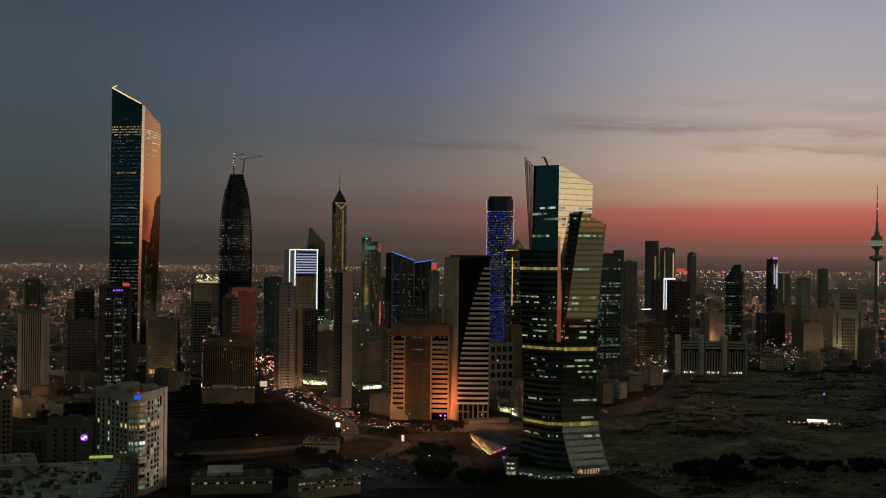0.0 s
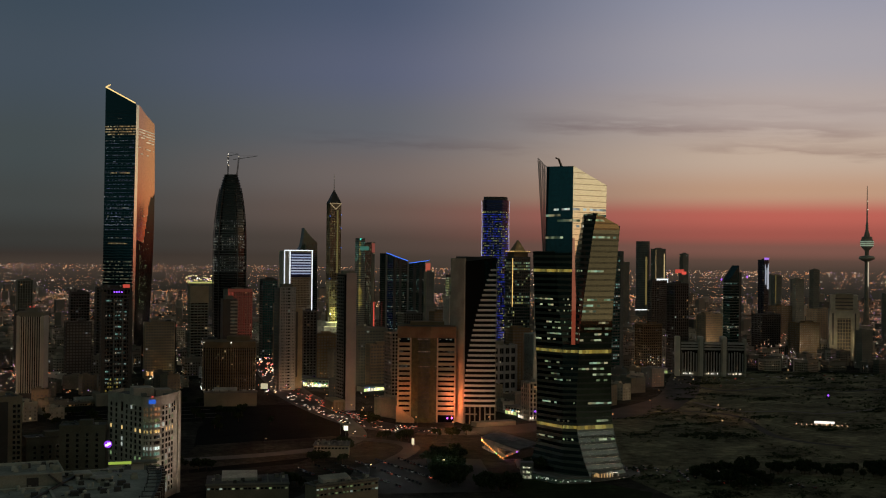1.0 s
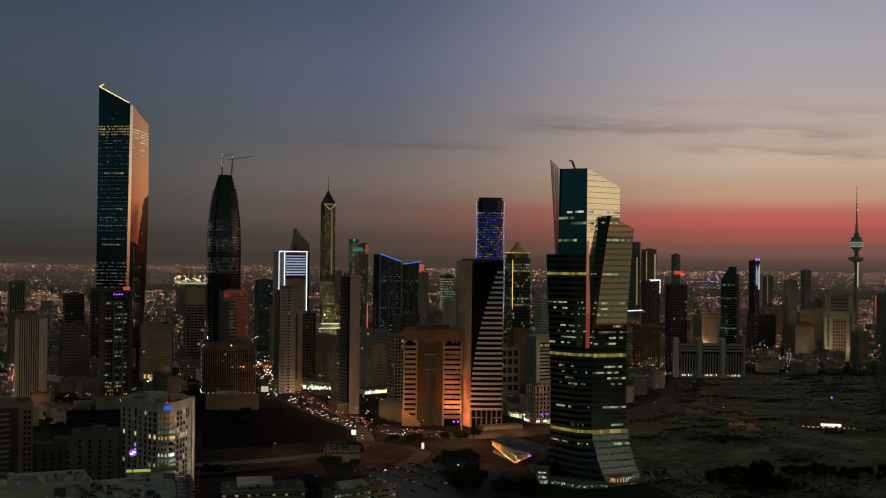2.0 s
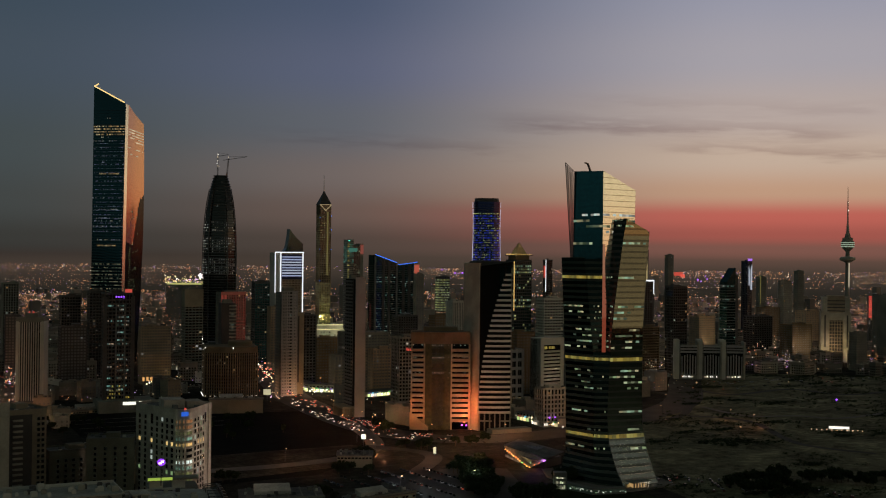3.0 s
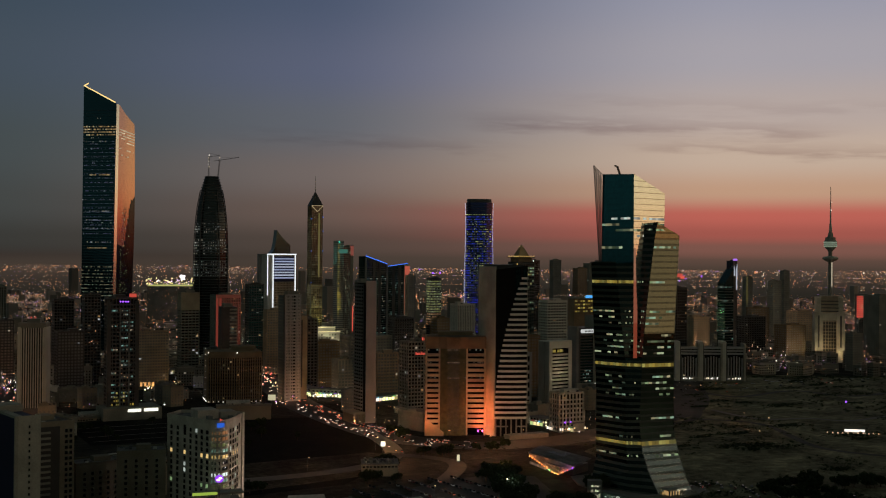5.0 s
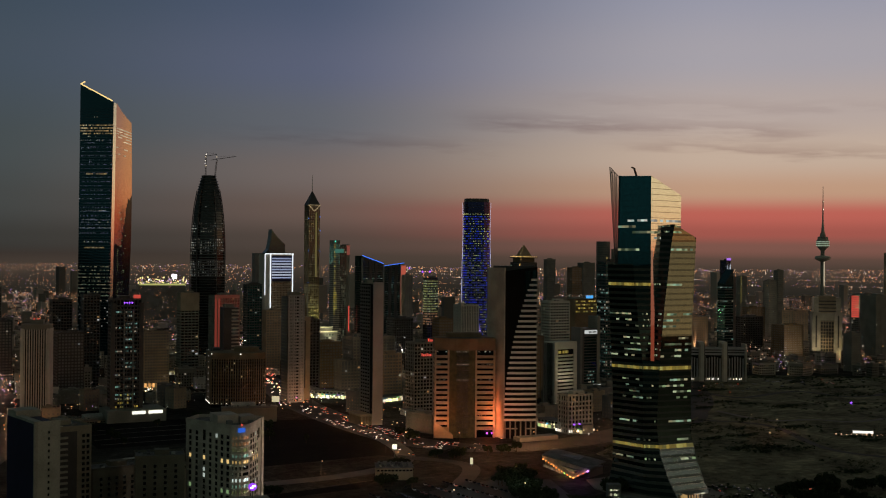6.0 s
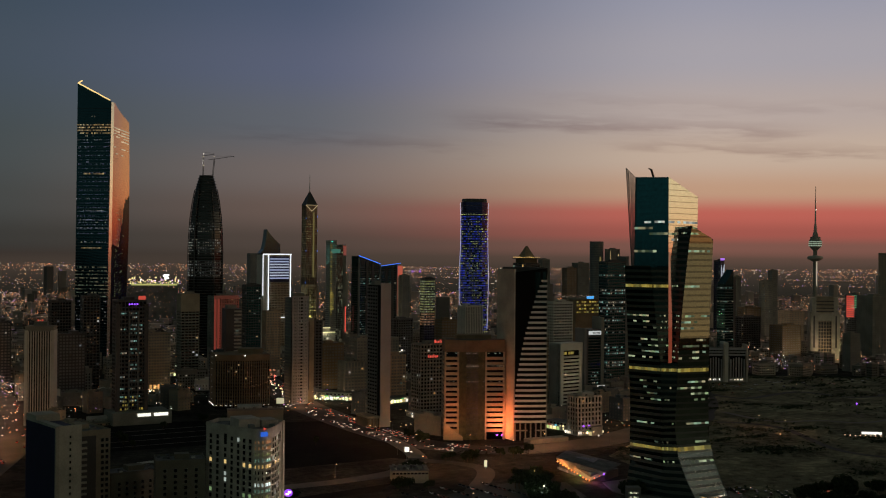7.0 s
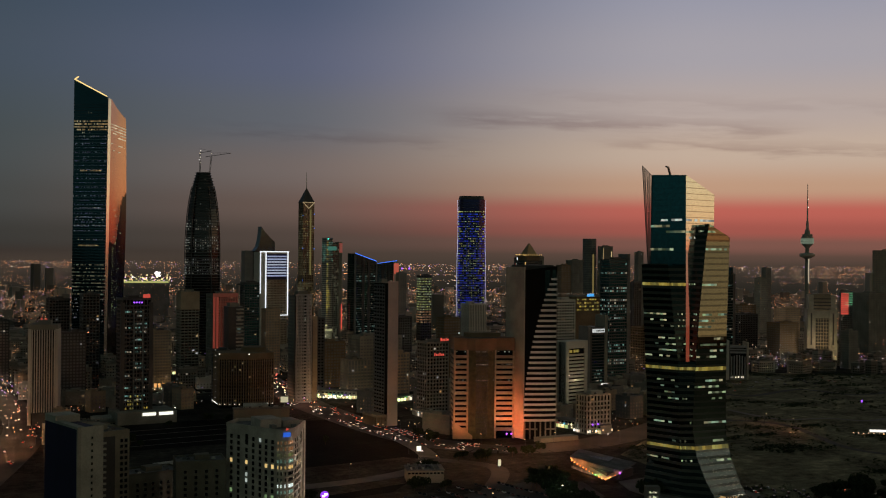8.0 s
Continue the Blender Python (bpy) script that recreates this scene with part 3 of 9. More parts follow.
def shell_tower():
    """The bullet-shaped tower still being built, with two cranes on top."""
    ob = thing("shell_tower", 420, 1895, -26, "unfinished dark bullet-shaped tower with ribbed floors", "office tower")
    prof = [(26, 0), (27, 60), (27.5, 120), (27.3, 170), (26, 205), (23.5, 232), (20, 254), (16.5, 270), (13, 282), (11.5, 287)]

    def radius(z):
        for (r0, z0), (r1, z1) in zip(prof, prof[1:]):
            if z <= z1:
                return r0 + (r1 - r0) * (z - z0) / (z1 - z0)
        return prof[-1][0]

    part("core", Build().lathe([(r - 1.3, z) for r, z in prof], 28, sy=0.62), SMOKE, ob)
    ribs = Build()
    for k in range(1, 69):
        z = k * 4.2
        if z < 286:
            ribs.lathe([(radius(z), z), (radius(z + 0.9), z + 0.9)], 28, sy=0.62)
    part("floor_slab", ribs, DARK, ob, kind="stuff")
    fins = Build()
    for i in (-1, 1):
        for r0 in (0.55, 0.98):
            pts = [(i * radius(z) * r0, -radius(z) * 0.62 * math.sqrt(max(0.02, 1 - r0 * r0)) - 0.4, z) for z in range(0, 286, 22)]
            for p, q in zip(pts, pts[1:]):
                fins.bar(p, q, 1.2)
    part("fin", fins, DARK, ob, kind="stuff")
    rng = random.Random(8)
    lit = Build()
    for k in range(31, 51):
        z = k * 4.2 + 2
        if k in (37, 38, 45, 46):
            continue
        for i in range(18):
            a = math.radians(-164 + i * 8.0)
            if rng.random() < (0.75 if k < 44 else 0.55):
                r = radius(z) - 0.1
                c, s, t = math.cos(a), math.sin(a), rng.uniform(0.28, 0.45)
                p, q = Vector((r * c, 0.62 * r * s)), Vector((-s, 0.62 * c)).normalized()
                m = Vector((q.y, -q.x)) * 0.5
                lit.prism([tuple(p - q * t - m), tuple(p + q * t - m), tuple(p + q * t + m), tuple(p - q * t + m)], z, z + 0.95)
    for x, z in ((4, 276), (-3, 262), (-2, 238)):
        lit.gem(x, -0.62 * radius(z), z, 0.8)
    part("work_lamp", lit, lamp("work_white", [(1, 0.97, 0.88), (0.9, 1, 0.95), (1, 0.9, 0.7)], 0.5, 0.1), ob, kind="stuff")
    for x, top, jib, tilt in ((-5, 318, 17, 2.0), (8, 312, 30, 5.0)):
        mast, arm = Build(), Build()
        for s in (-0.8, 0.8):
            for t in (-0.8, 0.8):
                mast.bar((x + s, t, 270), (x + s + (4 if x > 0 else 0), t, top), 0.35)
        for z in range(272, int(top), 3):
            f = (z - 270) / (top - 270) * (4 if x > 0 else 0)
            mast.bar((x + f - 0.8, -0.8, z), (x + f + 0.8, -0.8, z + 3), 0.25).bar((x + f + 0.8, 0.8, z), (x + f - 0.8, 0.8, z + 3), 0.25)
        hx = x + (4 if x > 0 else 0)
        arm.bar((hx - 9 if x > 0 else hx, 0, top - 1), (hx + jib, 0, top + tilt), 0.7).bar((hx, 0, top + 5), (hx + jib, 0, top + tilt + 0.5), 0.25)
        mast_ob = part("crane_mast", mast, STEEL, ob)
        part("crane_jib", arm, STEEL, mast_ob)
    b = Build()
    for z in (302, 306, 310, 316, 320):
        b.gem(-5 + (z % 3 - 1) * 0.8, -1.2, z, 0.9)
    b.gem(12, -1, 316, 0.7)
    part("crane_lamp", b, HEAD, ob, kind="stuff")
    return ob


shell_tower()


SPIRE_GOLD = lamp("spire_gold", [(1, 0.75, 0.25), (0.85, 0.75, 0.3), (0.9, 0.85, 0.5)], 0.22, 0.15)


def spire_tower(x, y, rot, w, d, h):
    """The slender square tower with a pyramid cap and a mast."""
    w = 18.6
    ob = tower("spire_tower", "slender stone and glass tower with pyramid roof and spire", x, y, rot, w, w, h, BROWN, GLASS, 3.9, 2.9, 0.3, 0.35, 0.3, 0.0, top=False)
    rng = random.Random(3)
    b = lit_cells(w, w, 78, 120, 3.9, 2.9, 0.75, rng, 0, (0.6, 0.55), 0.4, "fl")
    part("lit_window", b, SPIRE_GOLD, ob, kind="stuff")
    part("flood_strip", Build().box(w * 0.12, w * 0.26, -w / 2 - 0.7, -w / 2 - 0.2, 130, h - 12), lamp("olive_glow", [(0.75, 0.62, 0.2)], 0.16, 0.9), ob)
    b = lit_cells(w, w, 128, h - 14, 3.9, 2.9, 0.55, rng, 0.1, (0.45, 0.42), 0.4, "fl")
    part("lit_window", b, SPIRE_GOLD, ob, kind="stuff")
    part("roof", Build().loft([[(-w / 2 - 1, -w / 2 - 1, h), (w / 2 + 1, -w / 2 - 1, h), (w / 2 + 1, w / 2 + 1, h), (-w / 2 - 1, w / 2 + 1, h)], [(-0.6, -0.6, h + 23), (0.6, -0.6, h + 23), (0.6, 0.6, h + 23), (-0.6, 0.6, h + 23)]]), DARK, ob)
    part("gable_edge", Build().bar((-w / 2 - 0.8, -w / 2 - 1, h), (0, -w / 2 - 1, h - 10), 0.9).bar((w / 2 + 0.8, -w / 2 - 1, h), (0, -w / 2 - 1, h - 10), 0.9).bar((-w / 2 - 1, -w / 2 - 1, h), (w / 2 + 1, -w / 2 - 1, h), 0.7), lamp("eave_gold", [(1, 0.75, 0.4)], 0.4, 0.9), ob)
    part("mast", Build().lathe([(0.7, h + 22), (0.5, h + 34), (0.25, h + 50)], 8), WHITE, ob)
    part("corner_lamp", Build().bar((-w / 2 - 1.2, -w / 2 - 1.2, 55), (-w / 2 - 1.2, -w / 2 - 1.2, 110), 0.8).bar((-w / 2 - 1.2, -w / 2, 20), (-w / 2 - 1.2, -w / 2, 55), 1.4), SPIRE_GOLD, ob)
    b = Build()
    for s, z in ((-1, 225), (1, 228), (1, 172), (-1, 172), (-1, 120), (1, 205)):
        b.gem(s * (w / 2 + 0.6), -w / 2 - 0.8, z, 1.0)
    part("marker_lamp", b, LED_BLUE, ob, kind="stuff")
    podium = part("podium", Build().box(-28, 30, -40, 24, 0, 40).box(-22, 24, -34, 20, 40, 47), PALE, ob)
    for z, x0, x1 in ((41, -28, 30), (48, -22, 24)):
        part("podium_edge", Build().box(x0, x1, -40.6 if z < 45 else -34.6, -40 if z < 45 else -34, z - 1, z), lamp("pale_lime", [(1, 0.95, 0.5)], 0.9, 0.9), podium)
    for k in range(3):
        for i in range(12):
            if rng.random() < 0.6:
                part("podium_lamp", Build().box(-27 + i * 4.7, -24 + i * 4.7, -40.5, -40, 24 + k * 5, 27 + k * 5), GATE, podium)
    spark(x - 4, y - 18, 60, (0.9, 1, 0.35), 16000, 1)
    spark(x + 6, y - 52, 42, (1, 0.9, 0.5), 9000, 1)
    return ob


spire_tower(605.5, 1930, 0, 19.0, 19.0, 247)


def outlined_block(x, y, rot, w, d, h):
    """The bank block traced with white lamps."""
    ob = tower("outlined_block", "stone office block traced in white light tubes", x, y, rot, w, d, h, BEIGE, GOLD, 3.8, 2.6, 0.45, 0.45, 0.4, 0.0)
    e = w / 2 + 0.9
    f = -d / 2 - 0.9
    part("side_column", Build().box(-w / 2 - 4, -w / 2 + 5, f - 2.5, d / 2 + 1, 0, h + 1.5), WHITE, ob)
    led = Build().box(-e - 4, e + 0.6, f - 3.6, f - 2.6, h + 1.5, h + 3).box(-w / 2 + 4.6, -w / 2 + 6, f - 3.4, f - 2.4, h - 115, h + 1.5).box(e - 0.6, e + 0.8, f - 1.0, f, h - 96, h + 1.5).box(-w / 2 + 4.6, e + 0.8, f - 3.3, f - 2.5, h - 97, h - 95.8).box(-e - 4.2, -e - 3.2, f - 3.6, f - 2.6, h - 62, h + 1.5)
    part("light_tube", led, LED_WHITE, ob, "white light tubes")
    bands = Build()
    for k in range(8):
        z = h - 6 - k * 4.3
        bands.box(-w / 2 + 9, w / 2 - 1, f - 0.35, f + 0.4, z, z + 2.0)
    part("lit_storey", bands, lamp("pale_blue_lamps", [(0.55, 0.65, 1), (0.7, 0.78, 1)], 0.62, 0.7), ob, "pale blue lit storeys")
    part("dark_storey", Build().box(-w / 2 + 8.5, w / 2 - 0.5, f - 0.1, f + 0.5, h - 41, h - 1), NAVY, ob)
    part("podium", Build().box(-w / 2 - 12, w / 2 + 16, f - 10, d / 2, 0, 22), PALE, ob)
    return ob


outlined_block(524, 1873, 10, 45.3, 15.9, 164)


def sail_tower(x, y, rot, w, d, h):
    """A green glass tower whose roof rises in a curve to a point."""
    ob = thing("sail_tower", x, y, rot, "dark green glass tower with a curved pointed crown", "office tower")
    w = 40.0
    front = [(-18, 0), (-18, h - 8), (-11, h), (-8, h + 12), (-6, h + 25), (-5, h + 38), (-1, h + 32), (5, h + 25), (12, h + 18), (22, h + 9), (23, 0)]
    b = Build()
    k = len(front)
    b.add([(px, -d / 2, pz) for px, pz in front] + [(px, d / 2, pz) for px, pz in front], [tuple(range(k - 1, -1, -1)), tuple(range(k, 2 * k))] + [(i, (i + 1) % k, k + (i + 1) % k, k + i) for i in range(k)])
    part("facade", b, DTEAL, ob)
    g = Build()
    for i in range(int((h - 6) / 4)):
        g.box(-18.2, 23.2, -d / 2 - 0.3, d / 2 + 0.3, i * 4, i * 4 + 0.8)
    part("storey_band", g, DARK, ob, kind="stuff")
    part("side_wing", Build().box(-w / 2 - 18, -w / 2 - 2, -d / 2, d / 2, 0, h - 8), GREY, ob)
    return ob


sail_tower(658, 2268, 0, 23.7, 18.9, 175)


LIMEDIM = lamp("dim_lime_windows", [(0.9, 0.95, 0.5), (0.7, 0.9, 0.6), (1, 0.85, 0.55)], 0.3, 0.06)


def green_tower(x, y, rot, w, d, h):
    w, d = 26.0, 20.0
    ob = tower("stepped_tower", "slim stepped residential tower with teal and red lamps", x, y, rot, w * 0.62, d, h - 12, CONCRETE, GLASS, 3.5, 3.0, 0.35, 0.3, 0.4, 0.3, 0.1, LIMEDIM)
    part("tall_wing", Build().box(-w / 2 - 4, -w / 2 + 8, -d / 2 - 2, d / 2 - 3, 0, h), GREY, ob)
    part("teal_window", lit_cells(11.6, d - 1, h - 42, h - 4, 3.5, 2.2, 0.6, random.Random(15), 0, (0.6, 0.5), 0.6, "fl"), lamp("teal_rooms", [(0.2, 0.8, 0.6), (0.4, 0.9, 0.7)], 0.3, 0.1), ob, kind="stuff").location = (-w / 2 + 2, -2.3, 0)
    part("tall_wing_band", frame_grid(11.5, d - 0.6, 0, h, 3.5, 3, 0.4, 0, 0.3), PALE, ob, kind="stuff").location = (-w / 2 + 2, -2.3, 0)
    part("crown_lamp", Build().gem(-w / 2 - 1, -d / 2 - 2.6, h - 2, 1.7), lamp("teal_led", [(0.1, 1, 0.75)], 1.2, 0.9), ob)
    part("crown_screen", Build().box(-w / 2 - 2, 2, -d / 2 - 2.6, -d / 2 - 2.1, h - 22, h - 15), lamp("teal_glow", [(0.15, 0.6, 0.45)], 0.2, 0.8), ob)
    part("side_wing", Build().box(w / 2 - 6, w / 2 + 2, -d / 2 + 2, d / 2, 0, h - 7), PALE, ob)
    part("red_strip", Build().box(w / 2 - 4.5, w / 2 + 2.2, -d / 2 + 1.4, -d / 2 + 1.9, h - 26, h - 9), lamp("dim_red_strip", [(1, 0.25, 0.18)], 0.2, 0.9), ob)
    part("red_strip", Build().box(w / 2 + 0.6, w / 2 + 2.2, -d / 2 + 1.4, -d / 2 + 1.9, 30, 75), LED_RED, ob)
    for k in range(9):
        part("yellow_strip", Build().box(-w / 2 - 4.2, -w / 2 + 3.5 - (k % 3), -d / 2 - 2.6, -d / 2 - 2.1, 70 + k * 3.5, 72 + k * 3.5), YELLOW, ob)
    rng = random.Random(9)
    b = Build()
    for k in range(30):
        if rng.random() < 0.7:
            b.box(-w / 2 - 3.5, -w / 2 - 0.5, -d / 2 - 2.5, -d / 2 - 1.9, 60 + k * 4.2, 62.2 + k * 4.2)
    part("stair_lamp", b, YELLOW, ob, kind="stuff")
    return ob


green_tower(704, 2044, 0, 25.7, 23.2, 191)


def wing_tower(name, x, y, rot, w, d, h, rise, seed):
    """One of a pair of glass towers with a roof that slopes to a valley, edged in blue."""
    ob = thing(name, x, y, rot, "dark glass tower with sloping roof edged in blue light", "office tower", "twin sloping towers")
    zl, zr = (h + rise, h) if rise > 0 else (h, h - rise)
    part("facade", Build().prism([(-w / 2, -d / 2), (w / 2, -d / 2), (w / 2, d / 2), (-w / 2, d / 2)], 0, [zl, zr, zr, zl]), DTEAL, ob)
    me = Build().box(-w / 2 - 0.2, w / 2 + 0.2, -d / 2 - 0.3, d / 2 + 0.3, 0, 1.1).mesh("storey_band", DARK)
    for k in range(int(h / 4)):
        part("storey_band", me, DARK, ob).location.z = k * 4
    for s in (-0.5, -0.12, 0.14, 0.5):
        t = 1.6 if abs(s) == 0.5 else 2.6
        part("pier", Build().box(s * w - t, s * w + t, -d / 2 - 1.0, -d / 2 + 0.5, 0, zl + (zr - zl) * (s + 0.5) - 3), GREY if t < 2 else DARK, ob)
    part("roof_lamp", Build().bar((-w / 2, -d / 2 - 0.6, zl + 0.6), (w / 2, -d / 2 - 0.6, zr + 0.6), 1.2), LED_BLUE, ob, "blue roof edge")
    part("lit_window", lit_cells(w, d, 2, h - 20, 4, 2.6, 0.13, random.Random(seed), 0.1, (0.55, 0.36), out=0.5, sides="f"), TEALWIN, ob, kind="stuff")
    return ob


wing_tower("wing_tower", 752, 2024, 10, 45.7, 22.8, 150, 14, 21)
v = wing_tower("wing_tower", 800, 2034, -10, 42.5, 21.3, 145, -6, 22)
part("lift_tower", Build().box(14, 22, -16, -8, 0, 150), PALE, v)
part("red_screen", Build().box(14, 23, -16.6, -16.1, 128, 147), lamp("coral_screen", [(1, 0.2, 0.12)], 0.42, 0.9), v)
part("lift_lamp", Build().box(13.4, 14.2, -16.4, -15.8, 60, 128), lamp("coral_line", [(1, 0.3, 0.2)], 0.22, 0.9), v)


def dotted_tower(x, y, rot, w, d, h):
    """The rounded tower covered with blue and yellow lamps."""
    ob = thing("dotted_tower", x, y, rot, "rounded tower covered in blue and yellow facade lights", "office tower")
    n = 20
    r = 23.4

    def ring(z, k=0.0):
        s = 0.965 + 0.035 * math.sin(2 * math.pi * (z / h - 0.28) / 0.72)
        return [((r + k) * s * math.copysign(abs(math.cos(a)) ** 0.62, math.cos(a)), (r + k) * 0.8 * s * math.copysign(abs(math.sin(a)) ** 0.62, math.sin(a)), z) for a in (2 * math.pi * i / n for i in range(n))]

    part("facade", Build().loft([ring(h * i / 10) for i in range(11)]), BLUEG, ob)
    bands = Build()
    for k in range(62):
        z = k * 4.1
        bands.loft([ring(z, 0.35), ring(z + 0.7, 0.35)])
    part("storey_band", bands, DARK, ob, kind="stuff")
    rng = random.Random(12)
    blue, yel = Build(), Build()
    for k in range(3, 58):
        z = k * 4.1 + 2
        rr = ring(z, 0.5)
        for i in range(n):
            p, q = Vector(rr[i]), Vector(rr[(i + 1) % n])
            m = max(1, int((q - p).length / 2.6))
            for j in range(m):
                a, b2 = p.lerp(q, (j + 0.15) / m), p.lerp(q, (j + 0.85) / m)
                t = rng.random()
                t0 = 0.2 if z < h * 0.25 else 0.34
                if t < t0 or (k == 57 and t < 0.9) or (k in (13, 24, 38) and t < 0.5):
                    yel.bar(a.lerp(b2, 0.25), a.lerp(b2, 0.7), 0.95)
                elif t < t0 + (0.62 if z < h * 0.3 else 0.5):
                    blue.bar(a, b2, 1.5)
    part("blue_lamp", blue, lamp("deep_blue_lamps", [(0.02, 0.04, 1), (0.03, 0.1, 1), (0.01, 0.02, 0.7)], 0.55, 0.1), ob, kind="stuff")
    part("yellow_lamp", yel, lamp("lime_lamps", [(0.85, 0.9, 0.25), (0.7, 0.95, 0.4), (1, 0.85, 0.3)], 0.9, 0.25), ob, kind="stuff")
    for side in (-1, 1):
        edge = Build()
        pts = [Vector(ring(h * i / 12, 0.9)[n // 2 if side < 0 else 0]) + Vector((side * 0.5, -3, 0)) for i in range(2, 13)]
        for p, q in zip(pts, pts[1:]):
            edge.bar(p, p.lerp(q, 0.46), 0.62).bar(p.lerp(q, 0.5), p.lerp(q, 0.96), 0.62)
        part("edge_lamp", edge, lamp("pale_edge", [(0.85, 0.78, 1), (0.7, 0.7, 1)], 1.0, 0.5), ob)
    part("crown", Build().loft([ring(h, -1.5), ring(h + 6, -2.5)]), DARK, ob)
    return ob


dotted_tower(868, 1843, -22, 39.7, 27.8, 256)


def lookout_tower(x, y):
    """The tall telecom tower with a pod and a disc on a slim shaft."""
    ob = thing("telecom_tower", x, y, 0, "slim telecom tower with lit pod, disc and antenna mast", "telecom tower")
    shaft = part("shaft", Build().lathe([(9, 0), (5.2, 60), (4.6, 190), (4.0, 210)], 16), CONCRETE, ob)
    part("shaft_lamp", Build().box(-1.2, 1.2, -5.6, -4.8, 100, 160), lamp("shaft_glow", [(1, 0.85, 0.6)], 0.55, 0.9), shaft)
    part("disc", Build().lathe([(5, 158), (11, 161), (18, 165), (18.5, 168), (16, 171), (5, 173)], 28), PALE, ob)
    pod = part("pod", Build().lathe([(4.6, 184), (8, 188), (13, 193), (15.2, 199), (15.2, 207), (12, 212), (12, 217), (7, 218), (6, 224), (4, 230)], 28), PALE, ob)
    part("pod_lamp", Build().lathe([(15.4, 195.5), (15.5, 197.2)], 28).lathe([(15.6, 200.5), (15.6, 202)], 28).lathe([(15.5, 205), (15.5, 206.4)], 28), lamp("pod_lamps", [(0.75, 0.95, 0.7)], 0.5, 0.8), pod)
    mast = Build()
    for z0, z1, r0, r1 in ((228, 248, 3.6, 2.6), (248, 280, 1.9, 1.6), (280, 305, 1.4, 1.2), (305, 338, 0.9, 0.6)):
        mast.lathe([(r0, z0), (r1, z1)], 10)
    for z in (232, 237, 243, 248):
        mast.lathe([(4.8 - (z - 232) * 0.1, z), (4.8 - (z - 232) * 0.1, z + 1)], 14)
    mast_ob = part("mast", mast, WHITE, ob)
    part("mast_lamp", Build().gem(0, -2.2, 282, 1.5), HEAD, mast_ob)
    part("mast_lamp", Build().gem(0, -2, 301, 1.2), HEAD, mast_ob)
    return ob


lookout_tower(2003.0, 2171.0)


